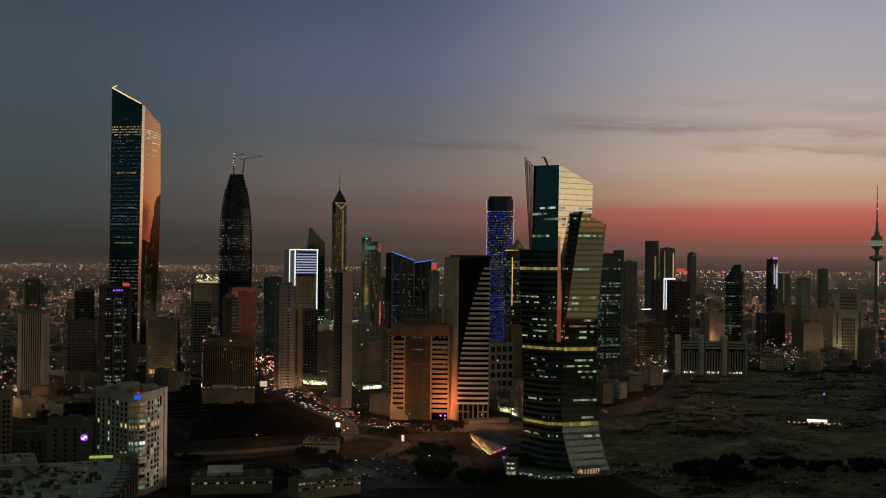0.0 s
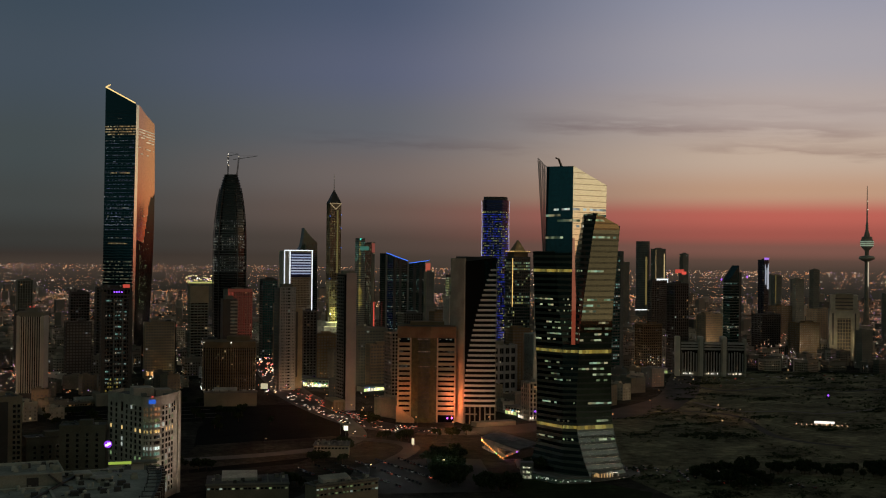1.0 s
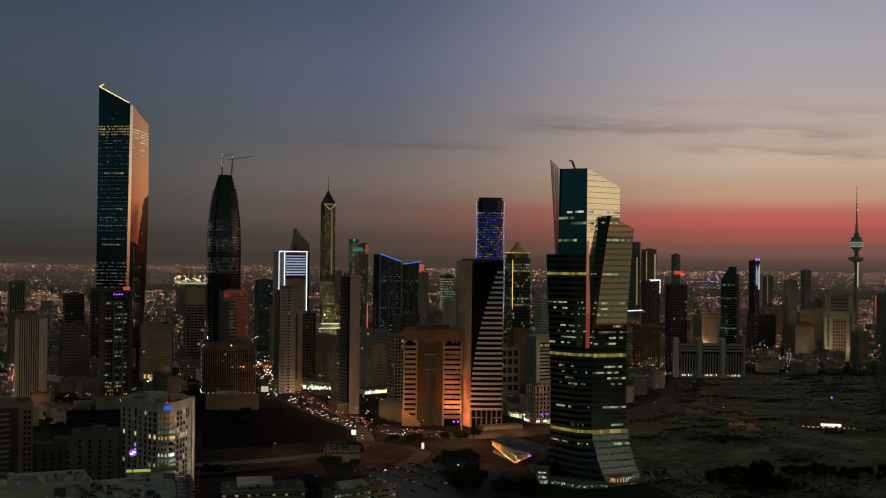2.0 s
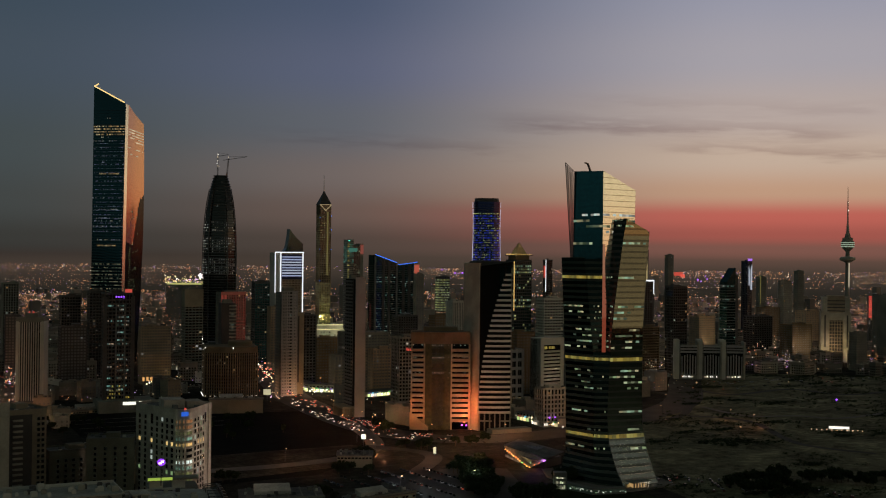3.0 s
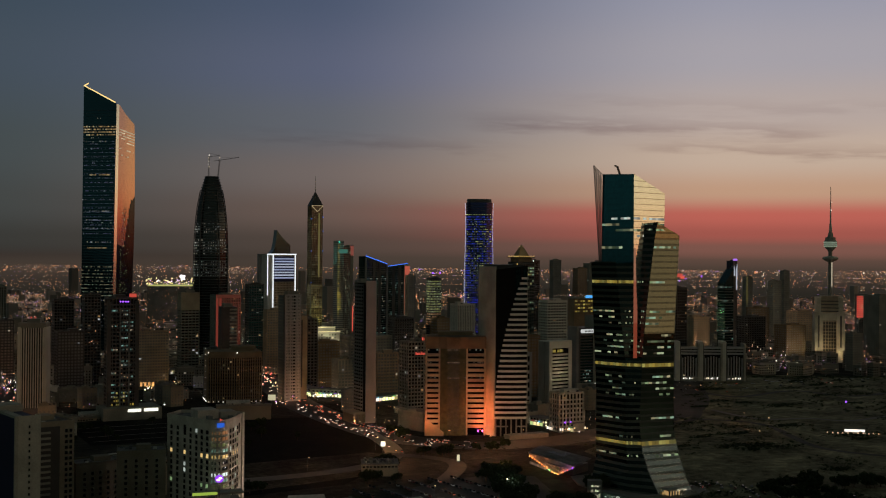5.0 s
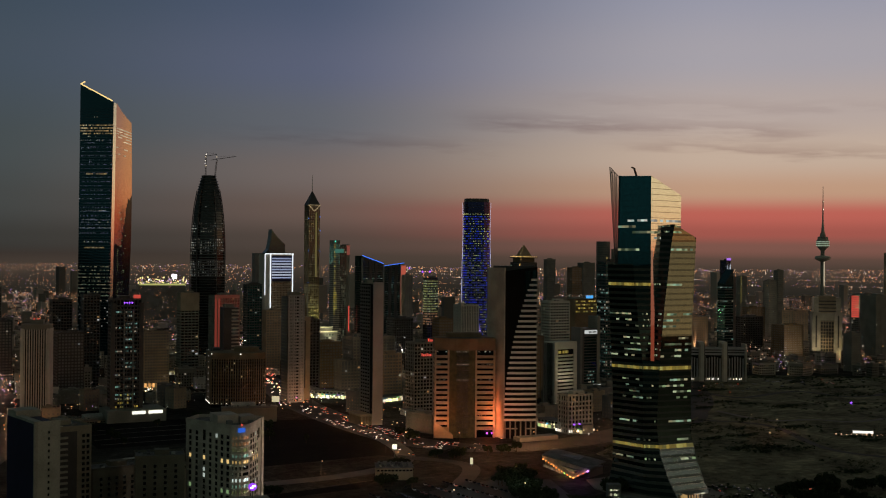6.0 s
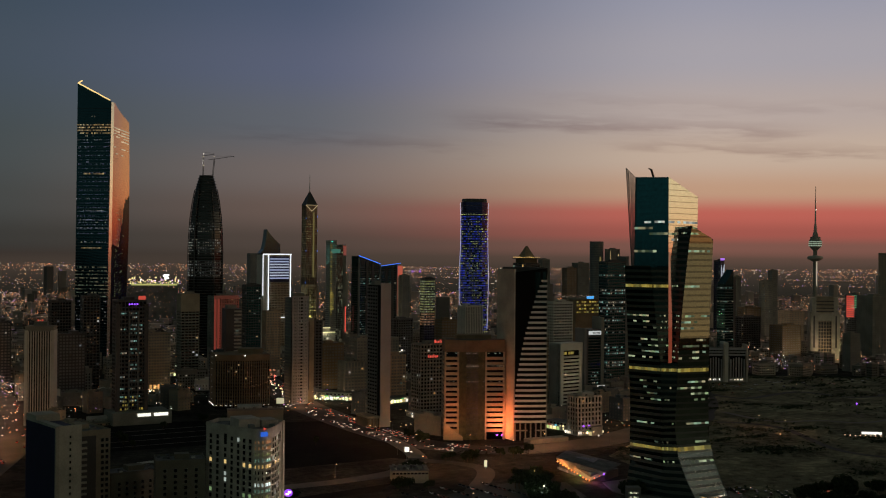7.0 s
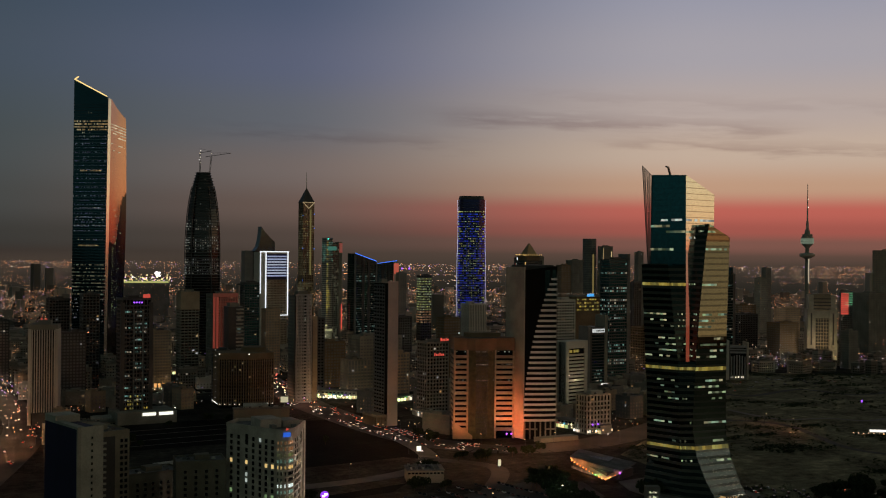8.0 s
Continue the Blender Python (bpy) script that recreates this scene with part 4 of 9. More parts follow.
# ---- faceted glass tower ----
def faceted_tower():
    ox, oy = 420.0, 805.0
    ob = thing("faceted_tower", ox, oy, 0, "faceted dark glass tower with mirrored shards and lit storeys", "office tower")

    def at(x, y, z):
        return Vector((x - ox, y - oy, z))

    def along(*keys):
        """An edge through the given points, by height."""
        pts = [at(*k) for k in keys]

        def f(z):
            if z < pts[0].z:
                return Vector((pts[0].x, pts[0].y, z))
            for p, q in zip(pts, pts[1:]):
                if z <= q.z:
                    return p.lerp(q, max(0, (z - p.z)) / (q.z - p.z))
            return pts[-1].copy()
        return f, pts[-1].z

    floor = 4.25
    mid, far_l = along((414.9, 785.6, 47.9), (415.5, 787.2, 92.1), (419.5, 793.2, 226.3)), along((412, 824.5, 0), (414, 824.5, 227.5))
    right, back_r = along((448, 796, 0), (450, 798, 120), (452.5, 799.5, 213)), along((441, 826, 0), (441, 828, 215))
    e = along((398.5, 766.5, 0.2), (404.0, 777.5, 22.0), (406.9, 782.9, 36.0), (408.1, 786.4, 89.9), (405.7, 795.9, 162.1))
    ll = along((389.0, 801.5, 0.2), (399.1, 809.0, 18.6), (399.9, 810.5, 68.5), (397.8, 815.2, 161.9))
    pk = along((409.5, 747.0, 0.3), (411.5, 761.5, 13.0), (413.6, 773.0, 27.2), (416.4, 780.5, 46.4), (417.7, 779.5, 87.4), (419.2, 779.2, 109.9), (423.7, 781.9, 132.3), (434.1, 787.6, 177.8), (437.4, 788.2, 191.2))
    rr = along((444.2, 755.5, 0.3), (443.6, 761.8, 10.0), (444.0, 770.0, 22.6), (444.7, 776.9, 39.2), (444.0, 777.0, 66.1), (444.5, 777.0, 107.5), (446.4, 778.8, 121.9), (458.2, 789.3, 182.0))
    s1 = along((420.2, 787.5, 47.4), (421.1, 789.0, 91.8), (427.1, 796.5, 189.9))
    rb = along((468, 806, 0), (458, 806, 34), (456, 806, 90), (463, 806, 180))

    def curtain(name, left, right_, glass, line, first=0, lit=(), lamps=YELLOW, cells=0.0, seed=0, band=0.55, last=999.0):
        """One facade: for each storey a pane and the darker spandrel below it."""
        (fl, tl), (fr, tr) = left, right_
        tl, tr = min(tl, last), min(tr, last)
        rng = random.Random(seed)
        k = first
        while k * floor < max(tl, tr):
            z0, z1 = k * floor, (k + 1) * floor
            zs = z0 + floor * (1 - band)
            for nm, lo, hi, mat, t in (("spandrel", z0, zs, line, 0.3), ("pane", zs, z1, glass, 0.15)):
                la, lb, ra, rb2 = min(lo, tl), min(hi, tl), min(lo, tr), min(hi, tr)
                if lb - la < 0.05 and rb2 - ra < 0.05:
                    continue
                p = [fl(la), fr(ra), fr(rb2), fl(lb)]
                if tl - tr > 0.5 and hi > tr:
                    f1, f2 = min(1, (tl - lo) / (tl - tr)), max(0, (tl - hi) / (tl - tr))
                    p = [fl(la), fl(la).lerp(fr(ra), f1), fl(lb).lerp(fr(rb2), f2), fl(lb)]
                    p[1].z, p[2].z = max(lo, min(lo, tl)), min(hi, tl)
                flat = (p[1] - p[0]).cross(p[3] - p[0])
                if flat.length > 0.01:
                    flat.normalize()
                    p[2] = p[2] - flat * (p[2] - p[0]).dot(flat)
                nrm = (p[1] - p[0]).cross(Vector((0, 0, 1))).normalized()
                lampy = nm == "pane" and k in lit
                b = Build().add([q + nrm * t for q in p] + [q - nrm * 0.2 for q in p], [(0, 1, 2, 3), (7, 6, 5, 4), (1, 0, 4, 5), (2, 1, 5, 6), (3, 2, 6, 7), (0, 3, 7, 4)])
                part(nm, b, mat(k) if callable(mat) else mat, ob)
                if lampy:
                    m = 10
                    for i in range(m):
                        if lamps is ROWLAMP and rng.random() < 0.25:
                            continue
                        q = [p[0].lerp(p[1], (i + 0.04) / m), p[0].lerp(p[1], (i + 0.96) / m), p[3].lerp(p[2], (i + 0.96) / m), p[3].lerp(p[2], (i + 0.04) / m)]
                        lo2, hi2 = (0.3, 0.75) if lamps is ROWLAMP else (0.04, 0.94)
                        q = [q[0].lerp(q[3], lo2), q[1].lerp(q[2], lo2), q[1].lerp(q[2], hi2), q[0].lerp(q[3], hi2)]
                        part("lit_window", Build().add([w + nrm * 0.3 for w in q] + [w for w in q], [(0, 1, 2, 3), (7, 6, 5, 4), (1, 0, 4, 5), (2, 1, 5, 6), (3, 2, 6, 7), (0, 3, 7, 4)]), lamps, ob)
                if nm == "pane" and not lampy and cells and k in CELLROWS:
                    m = 9
                    run = rng.random()
                    for i in range(m):
                        c = Build()
                        if rng.random() < cells * 1.8 and run - 0.45 < i / m < run + 0.45:
                            q = [p[0].lerp(p[1], (i + 0.03) / m), p[0].lerp(p[1], (i + 0.97) / m), p[3].lerp(p[2], (i + 0.97) / m), p[3].lerp(p[2], (i + 0.03) / m)]
                            q = [q[0].lerp(q[3], 0.25), q[1].lerp(q[2], 0.25), q[1].lerp(q[2], 0.75), q[0].lerp(q[3], 0.75)]
                            c.add([w + nrm * 0.3 for w in q] + [w for w in q], [(0, 1, 2, 3), (7, 6, 5, 4), (1, 0, 4, 5), (2, 1, 5, 6), (3, 2, 6, 7), (0, 3, 7, 4)])
                        if c.v:
                            part("lit_window", c, PALEGREEN, ob)
            k += 1

    def inner(fs, z, k=1.2):
        pts = [f[0](z) for f in fs]
        c = sum(pts, Vector()) / len(pts)
        return [p + (c - p).normalized() * k for p in pts]

    CELLROWS = {5, 8, 11, 15, 16, 17, 18, 22, 23, 24, 25, 27, 28, 29, 34, 40, 43, 44}

    # panes swapped by storey: bright, dark and dim reflections sit in the glass colour
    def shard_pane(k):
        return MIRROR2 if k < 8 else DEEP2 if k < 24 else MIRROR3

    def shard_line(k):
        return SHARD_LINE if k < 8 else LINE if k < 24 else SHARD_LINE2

    # the tall core and its two seen faces
    part("core", Build().loft([inner((mid, right, back_r, far_l), z) for z in (1, 60, 120, 170, 211)]), SMOKE, ob)
    curtain("core", far_l, mid, CORE, TEAL_LINE, 36, (45,), ROWLAMP, 0.9, 1, 0.8)
    curtain("core", mid, right, MIRROR, MIRROR_LINE, 21, (45, 42), ROWLAMP, 0.25, 2, 0.88)
    curtain("core", right, back_r, TEAL, TEAL_LINE, 30)
    # lower dark shell
    part("dark_shell", Build().loft([inner((ll, e, mid, far_l), z, 1.5) for z in (1, 15, 30, 45, 70, 90, 110, 130, 160)]), SMOKE, ob)
    curtain("shell", ll, e, DEEP, LINE, 0, (7, 20, 34), YELLOW, 0.34, 3)
    curtain("shell", e, mid, DEEP, LINE, 22, (34,), YELLOW, 0.2, 6, 0.55, 161.0)
    curtain("shell", e, pk, DEEP, LINE, 0, (7, 20), YELLOW, 0.12, 7, 0.55, 93.0)
    # front shard
    zs = (4, 9, 14, 19, 24, 29, 34, 40, 46, 52, 60, 68, 76, 84, 92, 105, 120, 135, 150, 165, 178)
    part("shard", Build().loft([inner((s1, pk, rr, rb), z, 2.0) for z in zs]), SMOKE, ob)
    curtain("shard", s1, pk, DEEP, DARK, 22, (), YELLOW, 0.15, 4)
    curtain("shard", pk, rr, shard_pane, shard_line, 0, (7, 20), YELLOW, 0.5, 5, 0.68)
    # the sunset mirrored in the narrow facet, drawn as emission, redder lower down
    for z0, z1, mat in ((90, 118, SLIT[0]), (118, 148, SLIT[1]), (148, 172, SLIT[2])):
        part("light_slit", Build().loft([[mid[0](z).lerp(s1[0](z), f) + Vector((-0.35, -0.75, 0)) + Vector((0, g, 0)) for f, g in ((0.08, -0.3), (0.72, -0.3), (0.72, 0.3), (0.08, 0.3))] for z in (z0, (z0 + z1) / 2, z1)]), mat, ob, "narrow glass slit with its sunset reflection drawn as glow")
    curtain("shard", rr, rb, SMOKE, DARK, 2)
    # fin over the rear corner, roof crane and entrance
    top, bot = at(407.6, 827.4, 234), at(412.6, 825.2, 150)
    part("fin_edge", Build().bar(bot, top, 0.5), STEEL, ob)
    part("fin_edge", Build().bar(top, at(413.6, 824.2, 227), 0.5), STEEL, ob)
    g = Build()
    for k in range(54):
        p, q = bot.lerp(top, k / 54), at(413.4, 824.2, 149 + k * 1.45)
        g.bar(p, q, 0.34)
        if k > 2:
            g.bar(p, at(413.4, 824.2, 149 + k * 1.45 - 3.5), 0.2)
    for f in (0.25, 0.5, 0.75):
        g.bar(bot.lerp(at(413.4, 824.2, 150), f), top.lerp(at(413.6, 824.2, 227), f), 0.35)
    part("fin_rail", g, DARK, ob, kind="stuff")
    part("roof_crane", Build().bar(at(418, 808, 226), at(414, 806, 232), 1.2).bar(at(414, 806, 232), at(411, 805, 232.6), 0.9), STEEL, ob)
    part("entrance", Build().box(-4.0, 7.0, -59.4, -54, 0.9, 4.0), lamp("entrance_glow", [(1, 0.62, 0.25)], 0.4, 0.9), ob, "glowing glazed entrance")
    for c in (-4.4, -2, 0.4, 2.8, 5.2, 7.6):
        part("entrance_column", Build().box(c, c + 0.8, -60.6, -59.8, 0.2, 4.4), DARK, ob)
    part("entrance_canopy", Build().box(-6, 9.5, -62, -54, 4.4, 5.2), GREY, ob)
    part("pavilion", Build().prism([(-50, -36), (-42, -66), (-18, -71), (-17, -67), (-38, -62), (-45, -35)], 0.2, 4.5), GREY, ob)
    lamps_row = Build()
    rg = random.Random(8)
    for a, b2, m in ((Vector((-50.5, -36.3)), Vector((-42.4, -66.5)), 16), (Vector((-42.4, -66.5)), Vector((-18, -71.5)), 14)):
        for i in range(m):
            if rg.random() < 0.55:
                q, w = a.lerp(b2, (i + 0.2) / m), a.lerp(b2, (i + 0.75) / m)
                lamps_row.bar((q.x, q.y, rg.uniform(1.4, 3.4)), (w.x, w.y, rg.uniform(1.4, 3.4)), rg.uniform(0.4, 0.8))
    part("pavilion_light", lamps_row, lamp("pavilion_white", [(0.75, 1, 0.75), (0.9, 1, 0.8), (0.5, 0.8, 0.4)], 0.7, 0.1), ob, kind="stuff")
    part("pavilion_lamp", Build().prism([(-50.4, -36.1), (-42.3, -66.2), (-42, -66), (-50, -36)], 1.2, 3.6).prism([(-42.3, -66.2), (-18, -71.3), (-18, -71), (-42, -66)], 1.2, 3.4), lamp("green_white", [(0.5, 1, 0.6)], 0.012, 0.9), ob, "greenish lit pavilion glass")
    part("plinth", Build().prism([(-38, 2), (-40, -60), (-12, -68), (32, -60), (46, 10), (10, 34), (-26, 30)], 0.05, 0.9), PAVING, ob)
    return ob


def gatehouse():
    ob = thing("glass_gatehouse", 368.5, 766.0, -25, "small glazed gatehouse with bright lit storeys", "pavilion")
    part("wall", Build().box(-4.5, 4.5, -4, 4, 0, 12), GREY, ob)
    for z, hgt in ((0.8, 2.6), (4.6, 1.6), (8.0, 1.2)):
        for i in range(6):
            part("lit_window", Build().box(-4.2 + i * 1.25, -3.15 + i * 1.25, -4.2, -4, z, z + hgt * (0.6 + 0.4 * (i % 2))), GATE, ob)


gatehouse()
PALEGREEN = lamp("pale_green_windows", [(0.7, 1, 0.5), (0.85, 1, 0.6), (1, 0.9, 0.5), (0.6, 0.95, 0.65)], 0.42, 0.05)
LINE = rough("green_grey_spandrel", (0.045, 0.055, 0.042), roughness=0.4, bump=0)
DEEP = coated("deep_green_glass", (0.008, 0.018, 0.016), roughness=0.05)
# DEEP2 holds the dark reflection of the shard's middle storeys, MIRROR3 the dim upper one
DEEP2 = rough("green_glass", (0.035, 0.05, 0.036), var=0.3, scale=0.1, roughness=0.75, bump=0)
# emissive tints for the sunset reflection in the slit
SLIT = [lamp("slit_red", [(1, 0.2, 0.1)], 0.2, 0.9), lamp("slit_coral", [(1, 0.3, 0.17)], 0.24, 0.9), lamp("slit_amber", [(1, 0.45, 0.26)], 0.28, 0.9)]
ROWLAMP = lamp("row_lamps", [(1, 0.97, 0.85), (0.85, 1, 0.9)], 0.7, 0.2)
CORE = coated("deep_core_glass", (0.02, 0.115, 0.14), roughness=0.05)
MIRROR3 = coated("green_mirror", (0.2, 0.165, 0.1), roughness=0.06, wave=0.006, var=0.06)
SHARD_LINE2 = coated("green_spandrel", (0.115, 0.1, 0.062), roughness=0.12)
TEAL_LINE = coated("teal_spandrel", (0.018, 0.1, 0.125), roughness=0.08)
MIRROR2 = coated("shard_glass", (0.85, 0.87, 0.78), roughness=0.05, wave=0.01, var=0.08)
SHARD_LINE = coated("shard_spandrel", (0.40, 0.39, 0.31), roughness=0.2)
MIRROR_LINE = coated("mirror_spandrel", (0.55, 0.52, 0.44), roughness=0.15)
faceted_tower()


# ---- office and housing blocks ----
def ribbed_block(x, y, rot, w, d, h):
    """A white block with tall vertical fins."""
    ob = thing("ribbed_block", x, y, rot, "pale office block with tall white vertical fins", "office tower")
    # near-black glazing holds the shade between the fins in its colour
    part("glazing", Build().box(-w / 2, w / 2, -d / 2, d / 2, 0, h - 6), rough("shaded_glazing", (0.008, 0.009, 0.009), roughness=0.5, bump=0), ob)
    n = 10
    for i in range(n):
        cx = -w / 2 + 2.2 + (w - 4.4) * i / (n - 1)
        part("fin", Build().box(cx - 0.48, cx + 0.48, -d / 2 - 0.8, -d / 2, 12, h - 6), WHITE, ob)
    for s in (-1, 1):
        part("corner_pier", Build().box(s * w / 2 - 1.4, s * w / 2 + 1.4, -d / 2 - 1.4, d / 2 + 0.5, 0, h - 5), WHITE, ob)
    part("crown", Build().box(-w / 2 - 1, w / 2 + 1, -d / 2 - 1.2, d / 2 + 1, h - 6, h - 1).box(-w / 4, w / 4, -d / 4, d / 3, h - 1, h + 3), CONCRETE, ob)
    part("base", Build().box(-w / 2 + 3, w / 2 - 3, -d / 2 - 2, d / 2, 0, 12), DARK, ob)
    part("beacon", Build().gem(-3, 0, h + 4, 1.2).gem(1, 0, h + 4, 1.2), LED_RED, ob)
    side = Build()
    for k in range(22):
        side.box(w / 2 + 0.2, w / 2 + 0.7, -d / 2 + 2, d / 2 - 1, 14 + k * 3.6, 15.4 + k * 3.6)
    part("side_band", side, CONCRETE, ob, kind="stuff")
    return ob


ribbed_block(77, 1319, -19, 24.9, 17.4, 97)


def dark_block(x, y, rot, w, d, h):
    ob = tower("dark_office_tower", "dark glass office tower with purple crown lamps", x, y, rot, w, d, h, DARK, SMOKE, 3.9, 3.2, 0.4, 0.25, 0.4, 0.0)
    for s in (-1, 1):
        part("corner_pier", Build().box(s * w / 2 - 2, s * w / 2 + 2, -d / 2 - 1.2, -d / 2 + 2, 0, h - 3), DARK, ob)
    part("centre_pier", Build().box(-3.5, -2.2, -d / 2 - 0.9, -d / 2 + 1, 0, h - 10).box(5.2, 6.5, -d / 2 - 0.9, -d / 2 + 1, 0, h - 10), GREY, ob)
    rng = random.Random(31)
    b = Build()
    for k in (5, 6, 8, 10, 11, 13, 14, 17, 18, 20, 22, 23, 24, 26, 27):
        z = k * 3.9 + 1.9
        for x0, x1, odd in ((-w / 2 + 2.5, -4, 0.55), (-1.5, 5, 0.95), (7, w / 2 - 2.2, 0.5)):
            if rng.random() < odd:
                m = int((x1 - x0) / 1.6)
                for i in range(m):
                    if rng.random() < 0.85:
                        b.box(x0 + i * 1.6, x0 + i * 1.6 + 1.2, -d / 2 - 0.55, -d / 2, z, z + 1.5)
    part("lit_window", b, TEALWIN, ob, kind="stuff")
    part("crown_lamp", Build().gem(-3, -d / 2 - 1, h - 3, 1.0).gem(-0.6, -d / 2 - 1, h - 3, 1.0).gem(2, -d / 2 - 1, h - 3, 1.0).gem(4.6, -d / 2 - 1, h - 3, 1.0), LED_PURPLE, ob, "violet crown lamps")
    part("sign_box", Build().box(w / 2 - 8, w / 2 - 1, -d / 2 - 0.9, -d / 2 - 0.3, h + 1.4, h + 5), LED_RED, ob)
    part("podium", Build().box(-w / 2 - 8, w / 2 + 22, -d / 2 - 16, d / 2, 0, 12), CONCRETE, ob)
    part("shop_sign", Build().box(2, 15, -d / 2 - 16.6, -d / 2 - 16.1, 8, 11).box(18, 32, -d / 2 - 16.6, -d / 2 - 16.1, 8, 11), SCREEN, ob)
    foot = lit_cells(w, d, 8, 30, 3.9, 2.2, 0.4, rng, 0.2, out=0.5, sides="f")
    part("lit_window", foot, YELLOW, ob, kind="stuff")
    return ob


dark_block(158, 1301, 0, 27.6, 22.0, 120)


def brown_hotel(x, y, rot, w, d, h):
    """A hotel of brown stone ribs whose front bends in two."""
    ob = thing("brown_hotel", x, y, rot, "brown ribbed stone hotel with warm floodlit corner", "hotel")
    plan = [Vector((-w / 2, -d / 2 + 7)), Vector((0.02 * w, -d / 2 - 3)), Vector((w / 2, -d / 2 + 2)), Vector((w / 2, d / 2)), Vector((-w / 2, d / 2))]
    part("glazing", Build().prism([tuple(p) for p in plan], 0, h - 4), SMOKE, ob)
    part("roof_band", Build().prism([tuple(p * 1.012) for p in plan], h - 7, h), BROWN, ob)
    part("roof_drum", Build().lathe([(w * 0.24, h), (w * 0.24, h + 4.5), (w * 0.22, h + 5)], 24, w * 0.2, 2), BROWN, ob)
    r = random.Random(3)
    for a, b in ((plan[0], plan[1]), (plan[1], plan[2]), (plan[4], plan[0])):
        n = int((b - a).length / 2.5)
        dr = (b - a).normalized()
        nrm = Vector((dr.y, -dr.x))
        me = Build().box(-0.62, 0.62, -0.7, 0.3, 3, h - 6).mesh("rib", BROWN)
        for i in range(n + 1):
            p = a.lerp(b, i / n)
            o = part("rib", me, BROWN, ob)
            o.location, o.rotation_euler.z = (p.x, p.y, 0), math.atan2(dr.y, dr.x)
        for k in range(int((h - 12) / 3.6)):
            q = [a + nrm * 0.25, b + nrm * 0.25, b - nrm * 0.2, a - nrm * 0.2]
            part("spandrel", Build().prism([tuple(v) for v in q], 6 + k * 3.6, 7.5 + k * 3.6), DARK, ob)
            for i in range(n):
                if r.random() < 0.03:
                    p = a.lerp(b, (i + 0.5) / n) + nrm * 0.3
                    o = part("lit_window", Build().box(-0.55, 0.55, -0.1, 0.1, 7.7 + k * 3.6, 9.3 + k * 3.6), WARM, ob)
                    o.location, o.rotation_euler.z = (p.x, p.y, 0), math.atan2(dr.y, dr.x)
        for i in range(0, n, 2):
            p = a.lerp(b, (i + 0.5) / n) + nrm * 1.6
            part("foot_lamp", Build().gem(p.x, p.y, 4.5, 0.6), HEAD, ob)
    for p in (plan[0], plan[1]):
        part("roof_lamp", Build().gem(p.x, p.y - 1.2, h - 1, 0.9), HEAD, ob)
    for k in range(9):
        part("stair_lamp", Build().gem(-w / 2 - 0.8, 6, 9 + k * 6.5, 0.5), HEAD, ob)
    TAKEN.append((x, y, w * 0.75))
    return ob


brown_hotel(294, 1363, -10, 57.2, 45.8, 59)
tower("hotel_annex", "dark glazed annex beside the brown hotel", 279.0, 1393.1, -10, 16, 24, 58, DARK, SMOKE, 3.6, 3, 0.4, 0.3, 0.4, 0.04)


def red_block(x, y, rot, w, d, h):
    ob = tower("red_lit_tower", "concrete tower washed with red light", x, y, rot, w, d, h - 2, CONCRETE, SMOKE, 3.6, 3.4, 0.45, 0.4, 0.5, 0.03)
    # the red light washing the facade is emitted by the facade strips themselves
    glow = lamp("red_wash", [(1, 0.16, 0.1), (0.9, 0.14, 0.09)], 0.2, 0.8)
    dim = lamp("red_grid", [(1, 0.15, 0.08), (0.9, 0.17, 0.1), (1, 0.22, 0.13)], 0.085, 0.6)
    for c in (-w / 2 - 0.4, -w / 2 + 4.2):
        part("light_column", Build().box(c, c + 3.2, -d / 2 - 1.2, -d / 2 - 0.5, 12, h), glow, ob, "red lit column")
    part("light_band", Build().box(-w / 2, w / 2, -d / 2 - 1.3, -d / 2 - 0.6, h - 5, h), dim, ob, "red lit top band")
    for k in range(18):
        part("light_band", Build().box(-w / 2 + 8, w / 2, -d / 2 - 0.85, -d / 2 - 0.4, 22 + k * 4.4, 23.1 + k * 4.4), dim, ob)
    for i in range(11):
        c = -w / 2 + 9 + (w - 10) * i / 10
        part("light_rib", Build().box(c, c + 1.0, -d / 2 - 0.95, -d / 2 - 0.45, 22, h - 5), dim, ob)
    return ob


red_block(389, 1712, 0, 34.8, 27.8, 109)


def white_band_block(x, y, rot, w, d, h):
    ob = thing("white_banded_block", x, y, rot, "dark office block with short white storey bands", "office block")
    part("body", Build().box(-w / 2, w / 2, -d / 2, d / 2, 0, h), DARK, ob)
    part("roof_house", Build().box(-w / 2 + 3, w / 2 - 4, -d / 4, d / 3, h, h + 4), CONCRETE, ob)
    for k in range(int(h / 4.2) - 1):
        z = h - 4 - k * 4.2
        part("storey_band", Build().box(0.5, w / 2 + 0.6, -d / 2 - 0.7, -d / 2, z, z + 1.8), PALE, ob)
        if k in (2, 5, 6):
            part("lit_window", Build().box(2, w / 2 - 3, -d / 2 - 0.2, -d / 2, z - 1.6, z - 0.2), COOL, ob)
    TAKEN.append((x, y, 18))
    return ob


white_band_block(317, 1462, -6, 17.5, 24, 103)


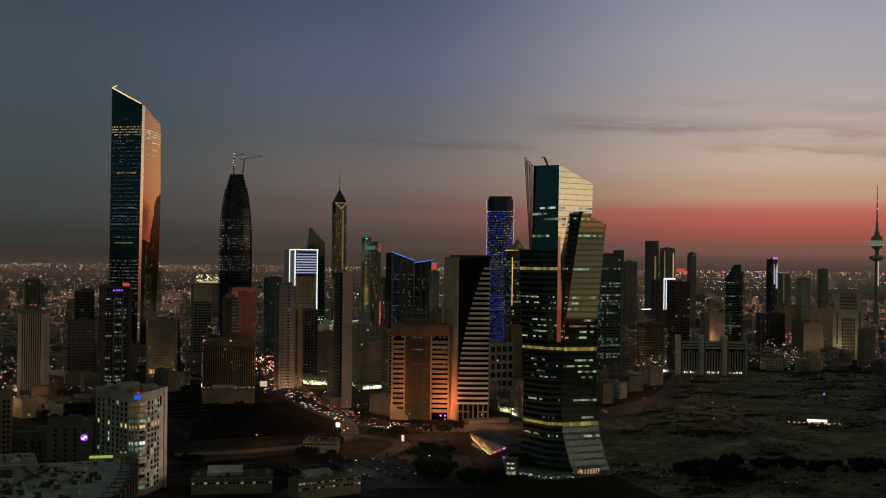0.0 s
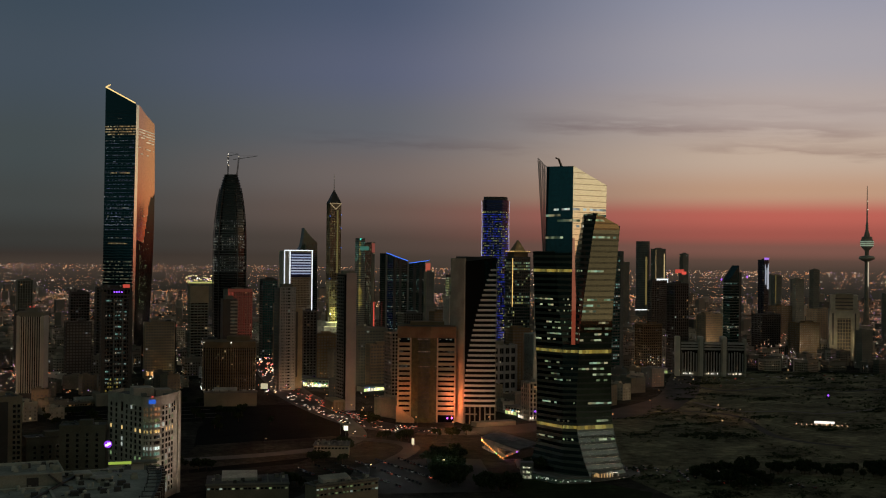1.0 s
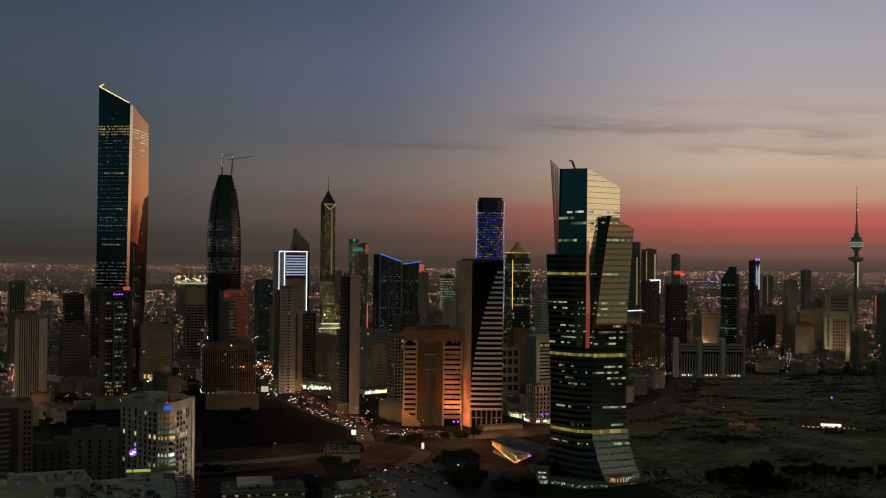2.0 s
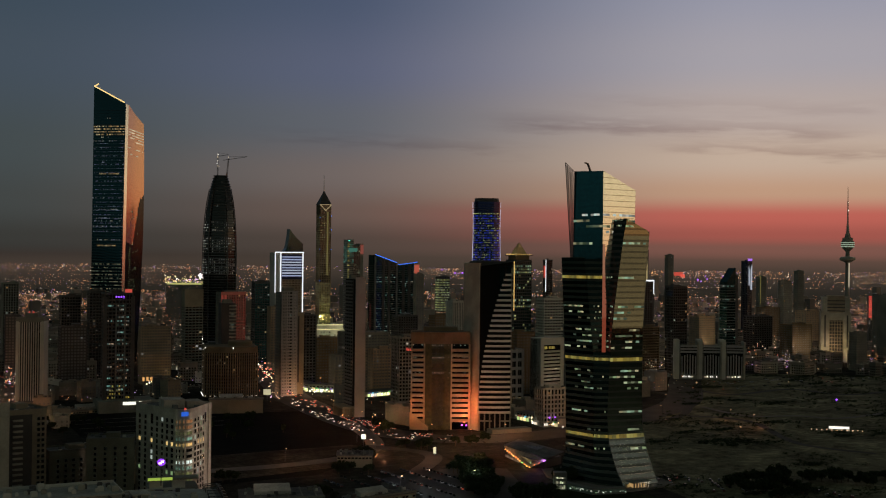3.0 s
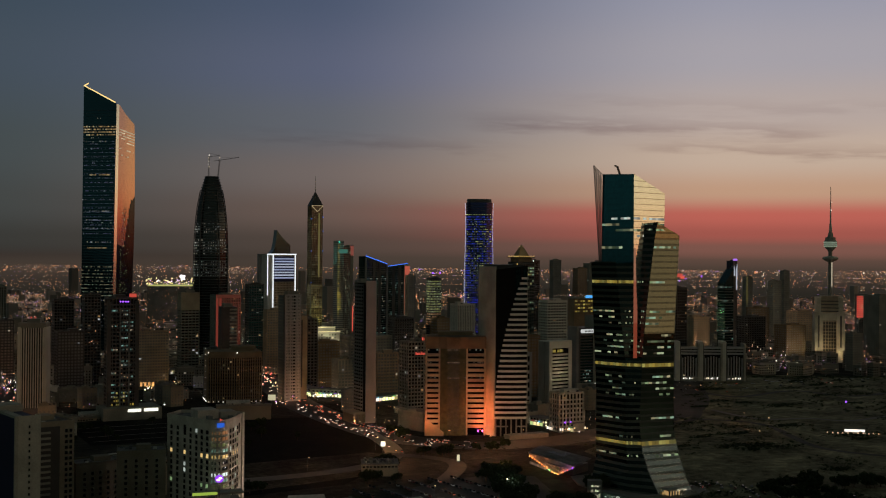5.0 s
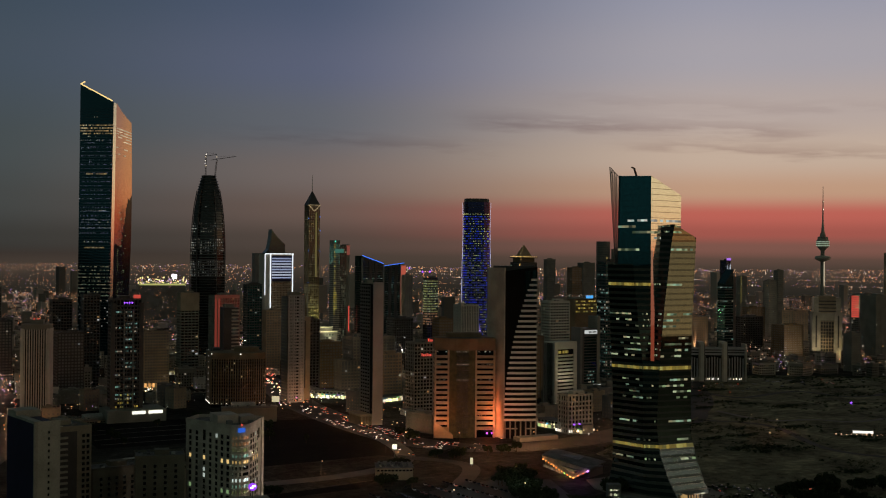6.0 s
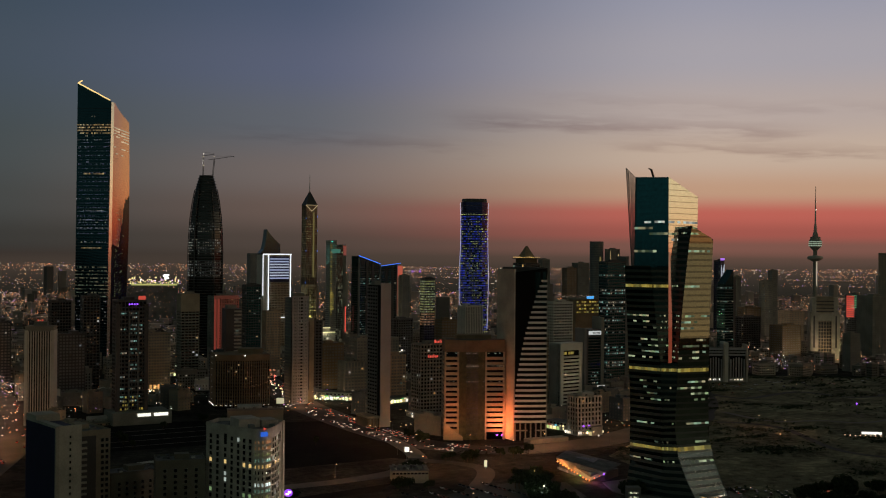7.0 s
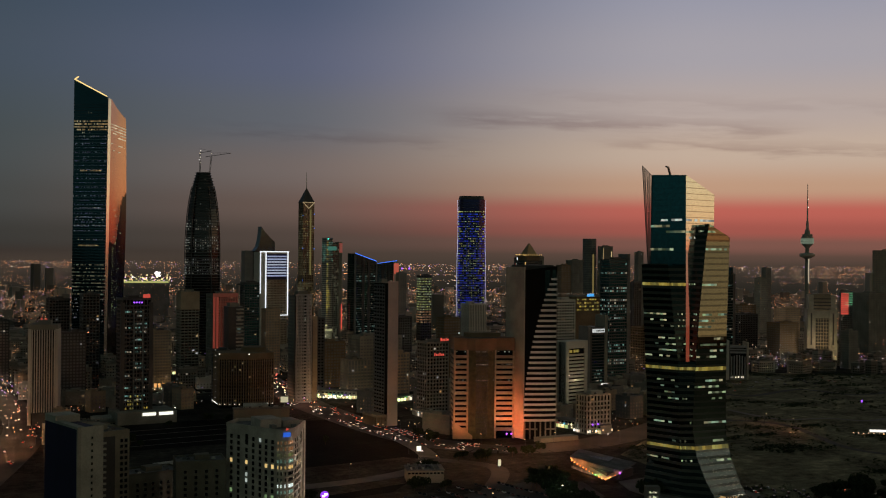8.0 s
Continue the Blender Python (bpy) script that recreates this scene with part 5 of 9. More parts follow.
def white_apartments(x, y, w, d, h):
    """White-grey apartment tower: small windows on both sides of a stack of deep loggias."""
    ob = thing("white_apartment_tower", x, y, 0, "grey white apartment tower with stacked dark loggias", "apartment block")
    r = random.Random(44)
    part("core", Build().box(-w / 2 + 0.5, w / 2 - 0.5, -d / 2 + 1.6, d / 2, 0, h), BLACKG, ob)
    part("flank_wall", Build().box(-w / 2, -w / 2 + 0.5, -d / 2, d / 2, 0, h), GREY, ob)
    part("flank_wall", Build().box(w / 2 - 0.5, w / 2, -d / 2, d / 2, 0, h), GREY, ob)
    part("roof_house", Build().box(-w / 4, w / 3, -d / 4, d / 4, h, h + 5), CONCRETE, ob)
    part("parapet", Build().box(-w / 2 - 0.2, w / 2 + 0.2, -d / 2 - 0.2, -d / 2 + 0.5, h, h + 1.6), LIGHT, ob)
    posts = [-0.5, -0.415, -0.33, -0.245, -0.16, -0.02, 0.17, 0.255, 0.34, 0.42]
    for f in posts:
        part("pier", Build().box(f * w, f * w + (1.5 if f in (-0.16, 0.17, -0.5, 0.42) else 0.75), -d / 2, -d / 2 + 1.8, 0, h), LIGHT, ob)
    band = Build().box(-w / 2, w / 2, -d / 2 + 0.2, -d / 2 + 1.7, 0, 1.75).mesh("storey_band", LIGHT)
    slab = Build().box(-0.16 * w, 0.19 * w, -d / 2 - 1.1, -d / 2 + 0.2, 0, 0.9).mesh("loggia_slab", LIGHT)
    side = Build().box(-w / 2 - 0.5, -w / 2, -d / 2 + 2, d / 2 - 2, 0, 1.3).mesh("side_band", CONCRETE)
    for k in range(int(h / 3.6)):
        part("storey_band", band, LIGHT, ob).location.z = k * 3.6
        part("loggia_slab", slab, LIGHT, ob).location.z = k * 3.6
        part("side_band", side, CONCRETE, ob).location.z = k * 3.6
        if r.random() < 0.16:
            u = r.choice((-0.45, -0.36, -0.28, 0.06, 0.29, 0.37)) * w
            part("lit_window", Build().box(u, u + 1.3, -d / 2 + 0.9, -d / 2 + 1.2, k * 3.6 + 1.85, k * 3.6 + 3.4), MIXED, ob)
    part("tan_wing", Build().box(w / 2 + 2, w / 2 + 12, 2, d / 2 + 6, 0, h - 24), BEIGE, ob)
    part("wing_slot", Build().box(w / 2 + 4, w / 2 + 6.2, 1.6, 2.4, 14, h - 28), DARK, ob)
    TAKEN.append((x, y, 18))
    return ob


LIGHT = rough("light_grey_render", (0.36, 0.365, 0.37), var=0.15)
white_apartments(361.5, 1367, 20.0, 22, 119)


def slab_tower(x, y, rot, w, d, h):
    """A deep slab: a blank pale end wall to the street, banded balconies along its flank."""
    ob = thing("slab_tower", x, y, rot, "narrow slab tower with blank pale end wall and banded balcony flank", "apartment block")
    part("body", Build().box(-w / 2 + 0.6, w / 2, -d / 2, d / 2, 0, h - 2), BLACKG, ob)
    part("end_wall", Build().box(-w / 2 + 0.2, w / 2 + 0.4, -d / 2 - 0.7, -d / 2, 0, h), ROSE, ob)
    part("far_wall", Build().box(w / 2, w / 2 + 0.4, -d / 2, d / 2, 0, h - 1), ROSE, ob)
    me = Build().box(-w / 2 - 0.9, -w / 2 + 0.6, -d / 2 + 7.0, d / 2, 0, 1.5).mesh("balcony", GREY)
    wall = Build().box(-w / 2 + 0.2, -w / 2 + 0.6, -d / 2 + 7.0, -d / 2 + 7.8, 0, h - 3)
    for v in (12.6, 18.4, 24.0):
        wall.box(-w / 2 + 0.1, -w / 2 + 0.6, -d / 2 + v, -d / 2 + v + 0.6, 0, h - 3)
    part("party_wall", wall, GREY, ob)
    for k in range(int(h / 3.5) - 3):
        part("balcony", me, GREY, ob).location.z = 9 + k * 3.5
    part("roof", Build().box(-w / 2 - 0.9, w / 2, -d / 2, d / 2, h - 2, h - 1.2).box(-3, 3, 4, 10, h - 1.2, h + 2), CONCRETE, ob)
    part("arcade_roof", Build().box(-w / 2 - 12, -w / 2 - 0.3, -d / 2 - 1, d / 2, 9, 11), BEIGE, ob)
    col = Build().box(-0.35, 0.35, -0.35, 0.35, 0, 9).mesh("column", BEIGE)
    for i in range(8):
        part("column", col, BEIGE, ob).location = (-w / 2 - 11.5 + i * 1.55, -d / 2 - 0.6, 0)
    part("arcade_wall", Build().box(-w / 2 - 11.5, -w / 2 - 0.3, -d / 2 + 3, d / 2, 0, 9), BROWN, ob)
    TAKEN.append((x, y, 22))
    return ob


ROSE = rough("rosy_render", (0.40, 0.365, 0.36), var=0.14, scale=0.05)
slab_tower(371.4, 1174, 0, 10.6, 29, 140)


TAN = rough("tan_stone", (0.36, 0.285, 0.2))


def orange_block(x, y, rot, w, d, h):
    """Office block with two striped bays, a broad bronze glass centre and floodlights at its foot."""
    ob = thing("banded_office_block", x, y, rot, "brown office block with banded bays floodlit orange", "office tower")
    l0, l1, r0, r1 = -0.5 * w, -0.28 * w, 0.19 * w, 0.5 * w
    part("glazing", Build().box(-w / 2, w / 2, -d / 2 + 2, d / 2, 0, h - 3), SMOKE, ob)
    part("centre_glass", Build().prism([(l1, -d / 2 + 2), (l1, -d / 2 - 0.4), (l1 + 7, -d / 2 - 3.2), (r0 - 7, -d / 2 - 3.2), (r0, -d / 2 - 0.4), (r0, -d / 2 + 2)], 0, h - 11), OLIVE, ob)
    # mullions and storey lines of the glass centre
    for i in range(1, 12):
        c = l1 + 7 + (r0 - l1 - 14) * i / 12
        part("mullion", Build().box(c - 0.12, c + 0.12, -d / 2 - 3.42, -d / 2 - 3.1, 4, h - 11), DARK, ob)
    for k in range(int((h - 14) / 4.7)):
        part("transom", Build().box(l1 + 7, r0 - 7, -d / 2 - 3.36, -d / 2 - 3.1, 5 + k * 4.7, 5.3 + k * 4.7), DARK, ob)
    for k in range(int((h - 16) / 4.7)):
        z = 7 + k * 4.7
        for lo, hi in ((l0, l1), (r0, r1)):
            part("storey_band", Build().box(lo, hi, -d / 2 - 1.4, -d / 2 + 2, z, z + 2.5), TAN, ob)
        part("flank_band", Build().box(-w / 2 - 0.8, -w / 2, -d / 2 + 2, d / 2, z, z + 2.5), TAN, ob)
    for c in (l0, l1, r0, r1):
        part("pier", Build().box(c - 0.7, c + 0.7, -d / 2 - 1.6, -d / 2 + 2, 0, h - 10), TAN, ob)
    part("crown", Build().box(-w / 2 - 0.8, w / 2 + 0.8, -d / 2 - 2, d / 2 + 0.5, h - 11, h), BROWN, ob)
    part("crown_bay", Build().prism([(l1 - 1, -d / 2 - 2), (l1 + 6.4, -d / 2 - 4.6), (r0 - 6.4, -d / 2 - 4.6), (r0 + 1, -d / 2 - 2)], h - 11, h - 0.3), BROWN, ob)
    part("plant_room", Build().box(-w * 0.3, w * 0.3, -d * 0.2, d * 0.3, h, h + 4), BROWN, ob)
    part("roof_rail", Build().box(-w / 2, w / 2, -d / 2 - 1.6, -d / 2 - 1.4, h, h + 1.1), STEEL, ob)
    part("foot_buttress", Build().prism([(l0 - 1.5, -d / 2 - 3), (l1 + 4, -d / 2 - 7), (l1 + 4, -d / 2), (l0 - 1.5, -d / 2)], 0, [16, 3, 3, 16]), TAN, ob)
    r = random.Random(14)
    for z, share in ((h - 12.6, 0.75), (h - 24.2, 0.95), (h - 38.4, 0.9), (h - 43, 0.2), (h - 64, 0.25)):
        for i in range(26):
            c = l0 + 1 + (r1 - l0 - 2) * i / 26
            mid = l1 + 7 < c < r0 - 8
            if r.random() < share * (1 if mid else 0.4):
                y0 = -d / 2 - (3.6 if mid else 1.7)
                part("lit_window", Build().box(c, c + 1.3, y0, y0 + 0.4, z, z + 0.8), CLERESTORY, ob)
    return ob


CLERESTORY = lamp("clerestory_windows", [(1, 0.78, 0.5), (1, 0.88, 0.7), (0.8, 1, 0.85)], 0.3, 0.2)
ORANGE = (418, 1069, -24, 54.1, 29.8, 91)
orange_block(*ORANGE)


CHALK = rough("chalk_white", (0.68, 0.67, 0.63), var=0.1)


def striped_tower(x, y, h):
    """A dark glass blade with a widening striped facade and a broad plain end wall."""
    ob = thing("striped_tower", x, y, 0, "dark glass tower with sweeping white floor stripes", "office tower")
    fl, fr, br, bl = Vector((-11.6, 0.2)), Vector((16.6, -11.2)), Vector((16.2, 18.0)), Vector((-14.2, 26.2))
    u = (fr - fl).normalized()
    n = Vector((u.y, -u.x))
    k1 = fl.lerp(fr, 0.5) + n * 1.3
    k2 = fl.lerp(fr, 0.82) + n * 0.9
    face = [fl, k1, k2, fr]

    def on(f):
        """A point of the slightly bowed front."""
        g = ((0.0, fl), (0.5, k1), (0.82, k2), (1.0, fr))
        for (a, p), (b, q) in zip(g, g[1:]):
            if f <= b:
                return p.lerp(q, (f - a) / (b - a))
        return fr.copy()

    part("body", Build().prism([tuple(p) for p in face + [br, bl + Vector((2, -0.5))]], 0, [h - 4, h - 2, h - 1, h, h - 1, h - 5]), BLACKG, ob)
    e = (fl - bl).normalized()
    m = Vector((e.y, -e.x))
    part("end_wall", Build().prism([tuple(bl - m * 0.2), tuple(bl - m * 0.2 + Vector((1.4, 0))), tuple(fl + Vector((1.2, -0.4))), tuple(fl - m * 0.2 + Vector((-0.6, -0.5)))][::-1], 0, h - 1), PALE, ob)
    part("back_wall", Build().prism([tuple(bl), tuple(br), tuple(br + Vector((0, 0.9))), tuple(bl + Vector((0, 0.9)))], 0, h - 2), CONCRETE, ob)
    count = int((h - 20) / 4.75)
    for k in range(count):
        z = 16 + k * 4.75
        f0 = min(0.95, 0.97 * ((z - 10) / (h - 10)) ** 2)
        fs = [f0] + [f for f in (0.25, 0.5, 0.7, 0.82) if f > f0 + 0.02] + [1.0]
        b = Build()
        for fa, fb in zip(fs, fs[1:]):
            p, q = on(fa), on(fb)
            b.prism([tuple(p + n * 0.9), tuple(q + n * 0.9), tuple(q - n * 0.4), tuple(p - n * 0.4)], z, z + 2.0)
        part("stripe", b, CHALK, ob)
        q = on(1.0)
        part("side_stripe", Build().prism([tuple(q + Vector((0, 0))), tuple(q + Vector((0.6, 0))), tuple(br + Vector((0.6, 0))), tuple(br)], z, z + 2.0), WHITE, ob)
    part("edge_rail", Build().prism([tuple(on(0.985) + n * 1.0), tuple(on(1.0) + n * 1.0), tuple(on(1.0)), tuple(on(0.985))], 14, h - 6), CONCRETE, ob)
    for i in range(7):
        p = on(0.04 + 0.94 * i / 6)
        part("column", Build().box(p.x - 0.5, p.x + 0.5, p.y - 0.9, p.y + 0.1, 0, 16), CONCRETE, ob)
    part("lobby_band", Build().prism([tuple(on(0.0) + n * 1.1), tuple(on(1.0) + n * 1.1), tuple(on(1.0)), tuple(on(0.0))], 8.4, 9.6), CONCRETE, ob)
    part("podium", Build().box(-10, 31, -26, -15, 0, 4), CONCRETE, ob)
    part("roof_rail", Build().prism([tuple(fl + Vector((4, 3))), tuple(fr + Vector((-2, 3))), tuple(br - Vector((2, 2))), tuple(bl + Vector((4, -3)))], h - 5, h + 0.8), DARK, ob)
    part("teal_glass", Build().prism([tuple(on(0.62) + n * 0.25), tuple(on(0.96) + n * 0.25), tuple(on(0.96)), tuple(on(0.62))], h - 34, [h - 4, h - 3, h - 3, h - 4]), DTEAL, ob)
    TAKEN.append((x, y, 32))
    return ob


striped_tower(453, 1035, 157)


def flood(x, y, z, tx, ty, tz, colour, watts, spread=70):
    """A spot light, for a building's floodlight or as an added fill."""
    light = bpy.data.lights.new("floodlight", "SPOT")
    light.energy, light.color, light.spot_size, light.spot_blend, light.shadow_soft_size = watts, colour, radians(spread), 0.8, 0.5
    ob = new("floodlight", light)
    ob.matrix_basis = look((x, y, z), (tx, ty, tz))
    return ob


def pyramid_tower(x, y, rot, w, d, h):
    ob = tower("pyramid_tower", "glass tower with a lit stepped pyramid roof", x, y, rot, w, d, h - 6, DARK, DTEAL, 3.9, 3.0, 0.35, 0.2, 0.4, 0.12, 0.3, LIMEWIN, top=False)
    s = w / 2
    part("roof_storey", Build().box(-s * 0.8, s * 0.8, -s * 0.8, s * 0.8, h - 6, h - 1).box(-s * 1.05, s * 1.05, -s * 1.05, s * 1.05, h - 1, h), BROWN, ob)
    part("pyramid", Build().loft([[(-s * 0.66, -s * 0.66, h), (s * 0.66, -s * 0.66, h), (s * 0.66, s * 0.66, h), (-s * 0.66, s * 0.66, h)], [(-0.8, -0.8, h + 15), (0.8, -0.8, h + 15), (0.8, 0.8, h + 15), (-0.8, 0.8, h + 15)]]), rough("pyramid_stone", (0.3, 0.24, 0.16)), ob)
    b = Build()
    for i in range(9):
        c = -s * 0.9 + 1.8 * s * i / 8
        b.gem(c, -s * 0.98, h + 0.8, 0.7).gem(-s * 0.98, c, h + 0.8, 0.7)
    part("eave_lamp", b, LED_GOLD, ob, kind="stuff")
    part("corner_strip", Build().box(-s - 0.9, -s - 0.2, -d / 2 - 0.9, -d / 2 - 0.2, 95, h - 8), LED_GOLD, ob)
    flood(x - s * 1.6, y - s * 1.6, h - 1, x, y, h + 8, (1, 0.78, 0.42), 9000, 70)
    return ob


LIMEWIN = lamp("olive_windows", [(0.75, 1, 0.55), (0.9, 0.95, 0.4), (0.6, 0.95, 0.7), (0.8, 0.75, 0.25)], 0.4, 0.08)
pyramid_tower(668, 1368, 0, 24.4, 21.9, 165)


def teal_block(x, y, rot, w, d, h):
    ob = tower("teal_office_tower", "teal glass office tower with lit storeys and side fin", x, y, rot, w, d, h, DARK, TEAL, 3.9, 3.2, 0.4, 0.12, 0.25, 0.03, 0.3, TEALWIN)
    part("fin", Build().box(w / 2 + 0.6, w / 2 + 5, -d / 2, d / 2, 0, h + 8), GREY, ob)
    return ob


teal_block(804, 1372, 0, 28.2, 19.7, 160)
t_reds = tower("dark_tower", "dark slab tower topped by red lamps", 926, 1386, 0, 22.6, 18.1, 124, DARK, SMOKE, 3.8, 3, 0.3, 0.3, 0.3, 0.02)
part("roof_sign", Build().box(-8, 6, -6, -5, 139, 144).box(2, 9, -7, -6, 137, 141), LED_RED, t_reds)


def peak_tower(x, y, rot, w, d, h):
    ob = thing("slanted_tower", x, y, rot, "dark teal glass tower with a steep slanted roof", "office tower")
    part("facade", Build().prism([(-w / 2, -d / 2), (w / 2, -d / 2), (w / 2, d / 2), (-w / 2, d / 2)], 0, [h - 16, h + 4, h + 4, h - 16]), DTEAL, ob)
    g = Build()
    for k in range(int((h - 14) / 3.9)):
        g.box(-w / 2 - 0.2, w / 2 + 0.2, -d / 2 - 0.3, d / 2 + 0.3, k * 3.9, k * 3.9 + 0.8)
    part("storey_band", g, DARK, ob, kind="stuff")
    # the side core's shadow is put into its dark cladding
    part("side_core", Build().box(w / 2, w / 2 + 4.5, -d / 2, d / 2, 0, h - 6), DARK, ob)
    part("lit_window", lit_cells(w, d, 40, h - 20, 3.9, 3, 0.05, random.Random(4), 0.12, (0.7, 0.35), out=0.5), TEALWIN, ob, kind="stuff")
    return ob


peak_tower(1041, 1419, 0, 15.5, 16.3, 146)


GATE2 = lamp("arcade_white", [(1, 0.95, 0.85), (1, 0.85, 0.6)], 1.5, 0.1)


def portal_complex():
    """A long stone complex of three identical portal blocks on the far side of the lot."""
    for i in range(3):
        cx, cy = (928.3, 1363.4), (984.1, 1336.0)
        x, y = cx[0] + (cy[0] - cx[0]) * i / 2, cx[1] + (cy[1] - cx[1]) * i / 2
        ob = thing("portal_block", x, y, -30, "pale stone office block with giant columned portal", "office block", "row of portal blocks")
        w, d, h = 27.0, 24.0, 50.0
        part("wall", Build().box(-w / 2 + 3, w / 2 - 1, -d / 2 + 3, d / 2, 0, h - 5), CONCRETE, ob)
        part("pylon", Build().box(-w / 2 - 5, -w / 2 + 1.6, -d / 2 - 1.5, d / 2, 0, h + 3), WHITE, ob)
        part("pylon_slot", Build().box(-w / 2 + 1.6, -w / 2 + 3, -d / 2 + 1, d / 2, 0, h), DARK, ob)
        part("pylon", Build().box(w / 2 - 1.4, w / 2 + 0.8, -d / 2 - 1.0, d / 2, 0, h + 0.5), PALE, ob)
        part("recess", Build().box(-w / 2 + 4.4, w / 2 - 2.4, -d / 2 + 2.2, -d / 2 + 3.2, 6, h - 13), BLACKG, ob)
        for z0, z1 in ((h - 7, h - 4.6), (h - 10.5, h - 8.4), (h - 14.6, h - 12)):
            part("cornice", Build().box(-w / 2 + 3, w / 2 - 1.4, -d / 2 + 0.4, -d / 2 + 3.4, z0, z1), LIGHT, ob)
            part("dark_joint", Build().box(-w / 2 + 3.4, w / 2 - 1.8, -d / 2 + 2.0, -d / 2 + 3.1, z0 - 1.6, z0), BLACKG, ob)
        for j in range(6):
            c = -w / 2 + 5.4 + j * (w - 9.0) / 5
            part("column", Build().box(c - 0.75, c + 0.75, -d / 2 + 0.6, -d / 2 + 2.2, 6, h - 19 + 1.1 * (2.5 - abs(j - 2.5)) ), LIGHT, ob)
        part("base", Build().box(-w / 2 + 3, w / 2 - 1.4, -d / 2 - 0.6, -d / 2 + 3, 0, 6.4), CONCRETE, ob)
        for j in range(9):
            if (j * 5 + i) % 4:
                part("arcade_lamp", Build().box(-w / 2 + 4 + j * 2, -w / 2 + 5.2 + j * 2, -d / 2 - 0.9, -d / 2 - 0.2, 2.6, 4 + (j % 3) * 0.5), GATE2, ob)


portal_complex()


def arch_block(x, y, rot, w, d, h):
    """A stone block: two broad piers about a tall recessed window grid, a stepped crown, lit from below."""
    ob = thing("floodlit_block", x, y, rot, "pale stone block with corner piers lit from below", "office block")
    part("body", Build().box(-w / 2 + 4, w / 2 - 4, -d / 2 + 3, d / 2, 0, h - 12), BEIGE, ob)
    for s in (-1, 1):
        lo, hi = sorted((s * w / 2, s * (w / 2 - 12)))
        part("corner_pier", Build().box(lo, hi, -d / 2, d / 2, 0, h - 20), PALE, ob)
        lo, hi = sorted((s * (w / 2 - 2.5), s * (w / 2 - 9.5)))
        part("pier_crown", Build().box(lo, hi, -d / 2 + 1.5, d / 2 - 4, h - 20, h + 3), PALE, ob)
        part("pier_slot", Build().box((lo + hi) / 2 - 1.2, (lo + hi) / 2 + 1.2, -d / 2 - 0.2, -d / 2 + 1.6, 24, h - 26), DARK, ob)
    part("window_recess", Build().box(-w / 2 + 12, w / 2 - 12, -d / 2 + 2.4, -d / 2 + 3.2, 4, h - 34), DARK, ob)
    for i in range(6):
        c = -w / 2 + 12.6 + (w - 25.2) * i / 5
        part("mullion", Build().box(c - 0.5, c + 0.5, -d / 2 + 1.4, -d / 2 + 2.6, 4, h - 34), BEIGE, ob)
    for k in range(12):
        z = 6 + k * (h - 42) / 11
        part("transom", Build().box(-w / 2 + 12, w / 2 - 12, -d / 2 + 1.6, -d / 2 + 2.6, z, z + 1.1), BEIGE, ob)
    part("lintel", Build().box(-w / 2 + 11, w / 2 - 11, -d / 2 + 0.6, -d / 2 + 4, h - 34, h - 22), PALE, ob)
    part("crown", Build().box(-w / 2 + 10, w / 2 - 10, -d / 2 + 3, d / 2 - 6, h - 12, h + 5), BEIGE, ob)
    for k in range(4):
        part("crown_lattice", Build().box(-w / 2 + 9.6, w / 2 - 9.6, -d / 2 + 2.4, -d / 2 + 3, h - 20 + k * 5.4, h - 18.4 + k * 5.4), DARK, ob)
    a = radians(rot)
    for s, watts in ((-0.4, 30000), (-0.16, 12000), (0.12, 12000), (0.42, 34000)):
        ux, uy = x + s * w * math.cos(a) + (d / 2 + 8) * math.sin(a), y + s * w * math.sin(a) - (d / 2 + 8) * math.cos(a)
        flood(ux, uy, 2, ux - 7 * math.sin(a), uy + 7 * math.cos(a), 16, (1, 0.66, 0.34), watts, 66)
    TAKEN.append((x, y, w * 0.75))
    return ob


arch_block(1325, 1502, -38, 46, 34, 101)


def screen_block(x, y, rot, w, d, h):
    ob = tower("screen_tower", "tower with red and green lit facade screen", x, y, rot, w, d, h, GREY, SMOKE, 3.8, 3, 0.4, 0.3, 0.4, 0.05)
    b = Build()
    for k in range(11):
        b.box(-w / 2, -w / 2 + w * 0.55, -d / 2 - 0.9, -d / 2 - 0.4, h - 4 - k * 3.8, h - 1.4 - k * 3.8)
    part("red_screen", b, LED_RED, ob)
    b = Build()
    for k in range(6):
        b.box(-w / 2 + w * 0.3, w / 2 + 12, -d / 2 - 0.8, -d / 2 - 0.3, h - 2 - k * 4.4, h - 1 - k * 4.4)
    part("green_screen", b, LED_GREEN, ob)
    return ob


screen_block(1647, 1734, -38, 25.2, 17.6, 97)


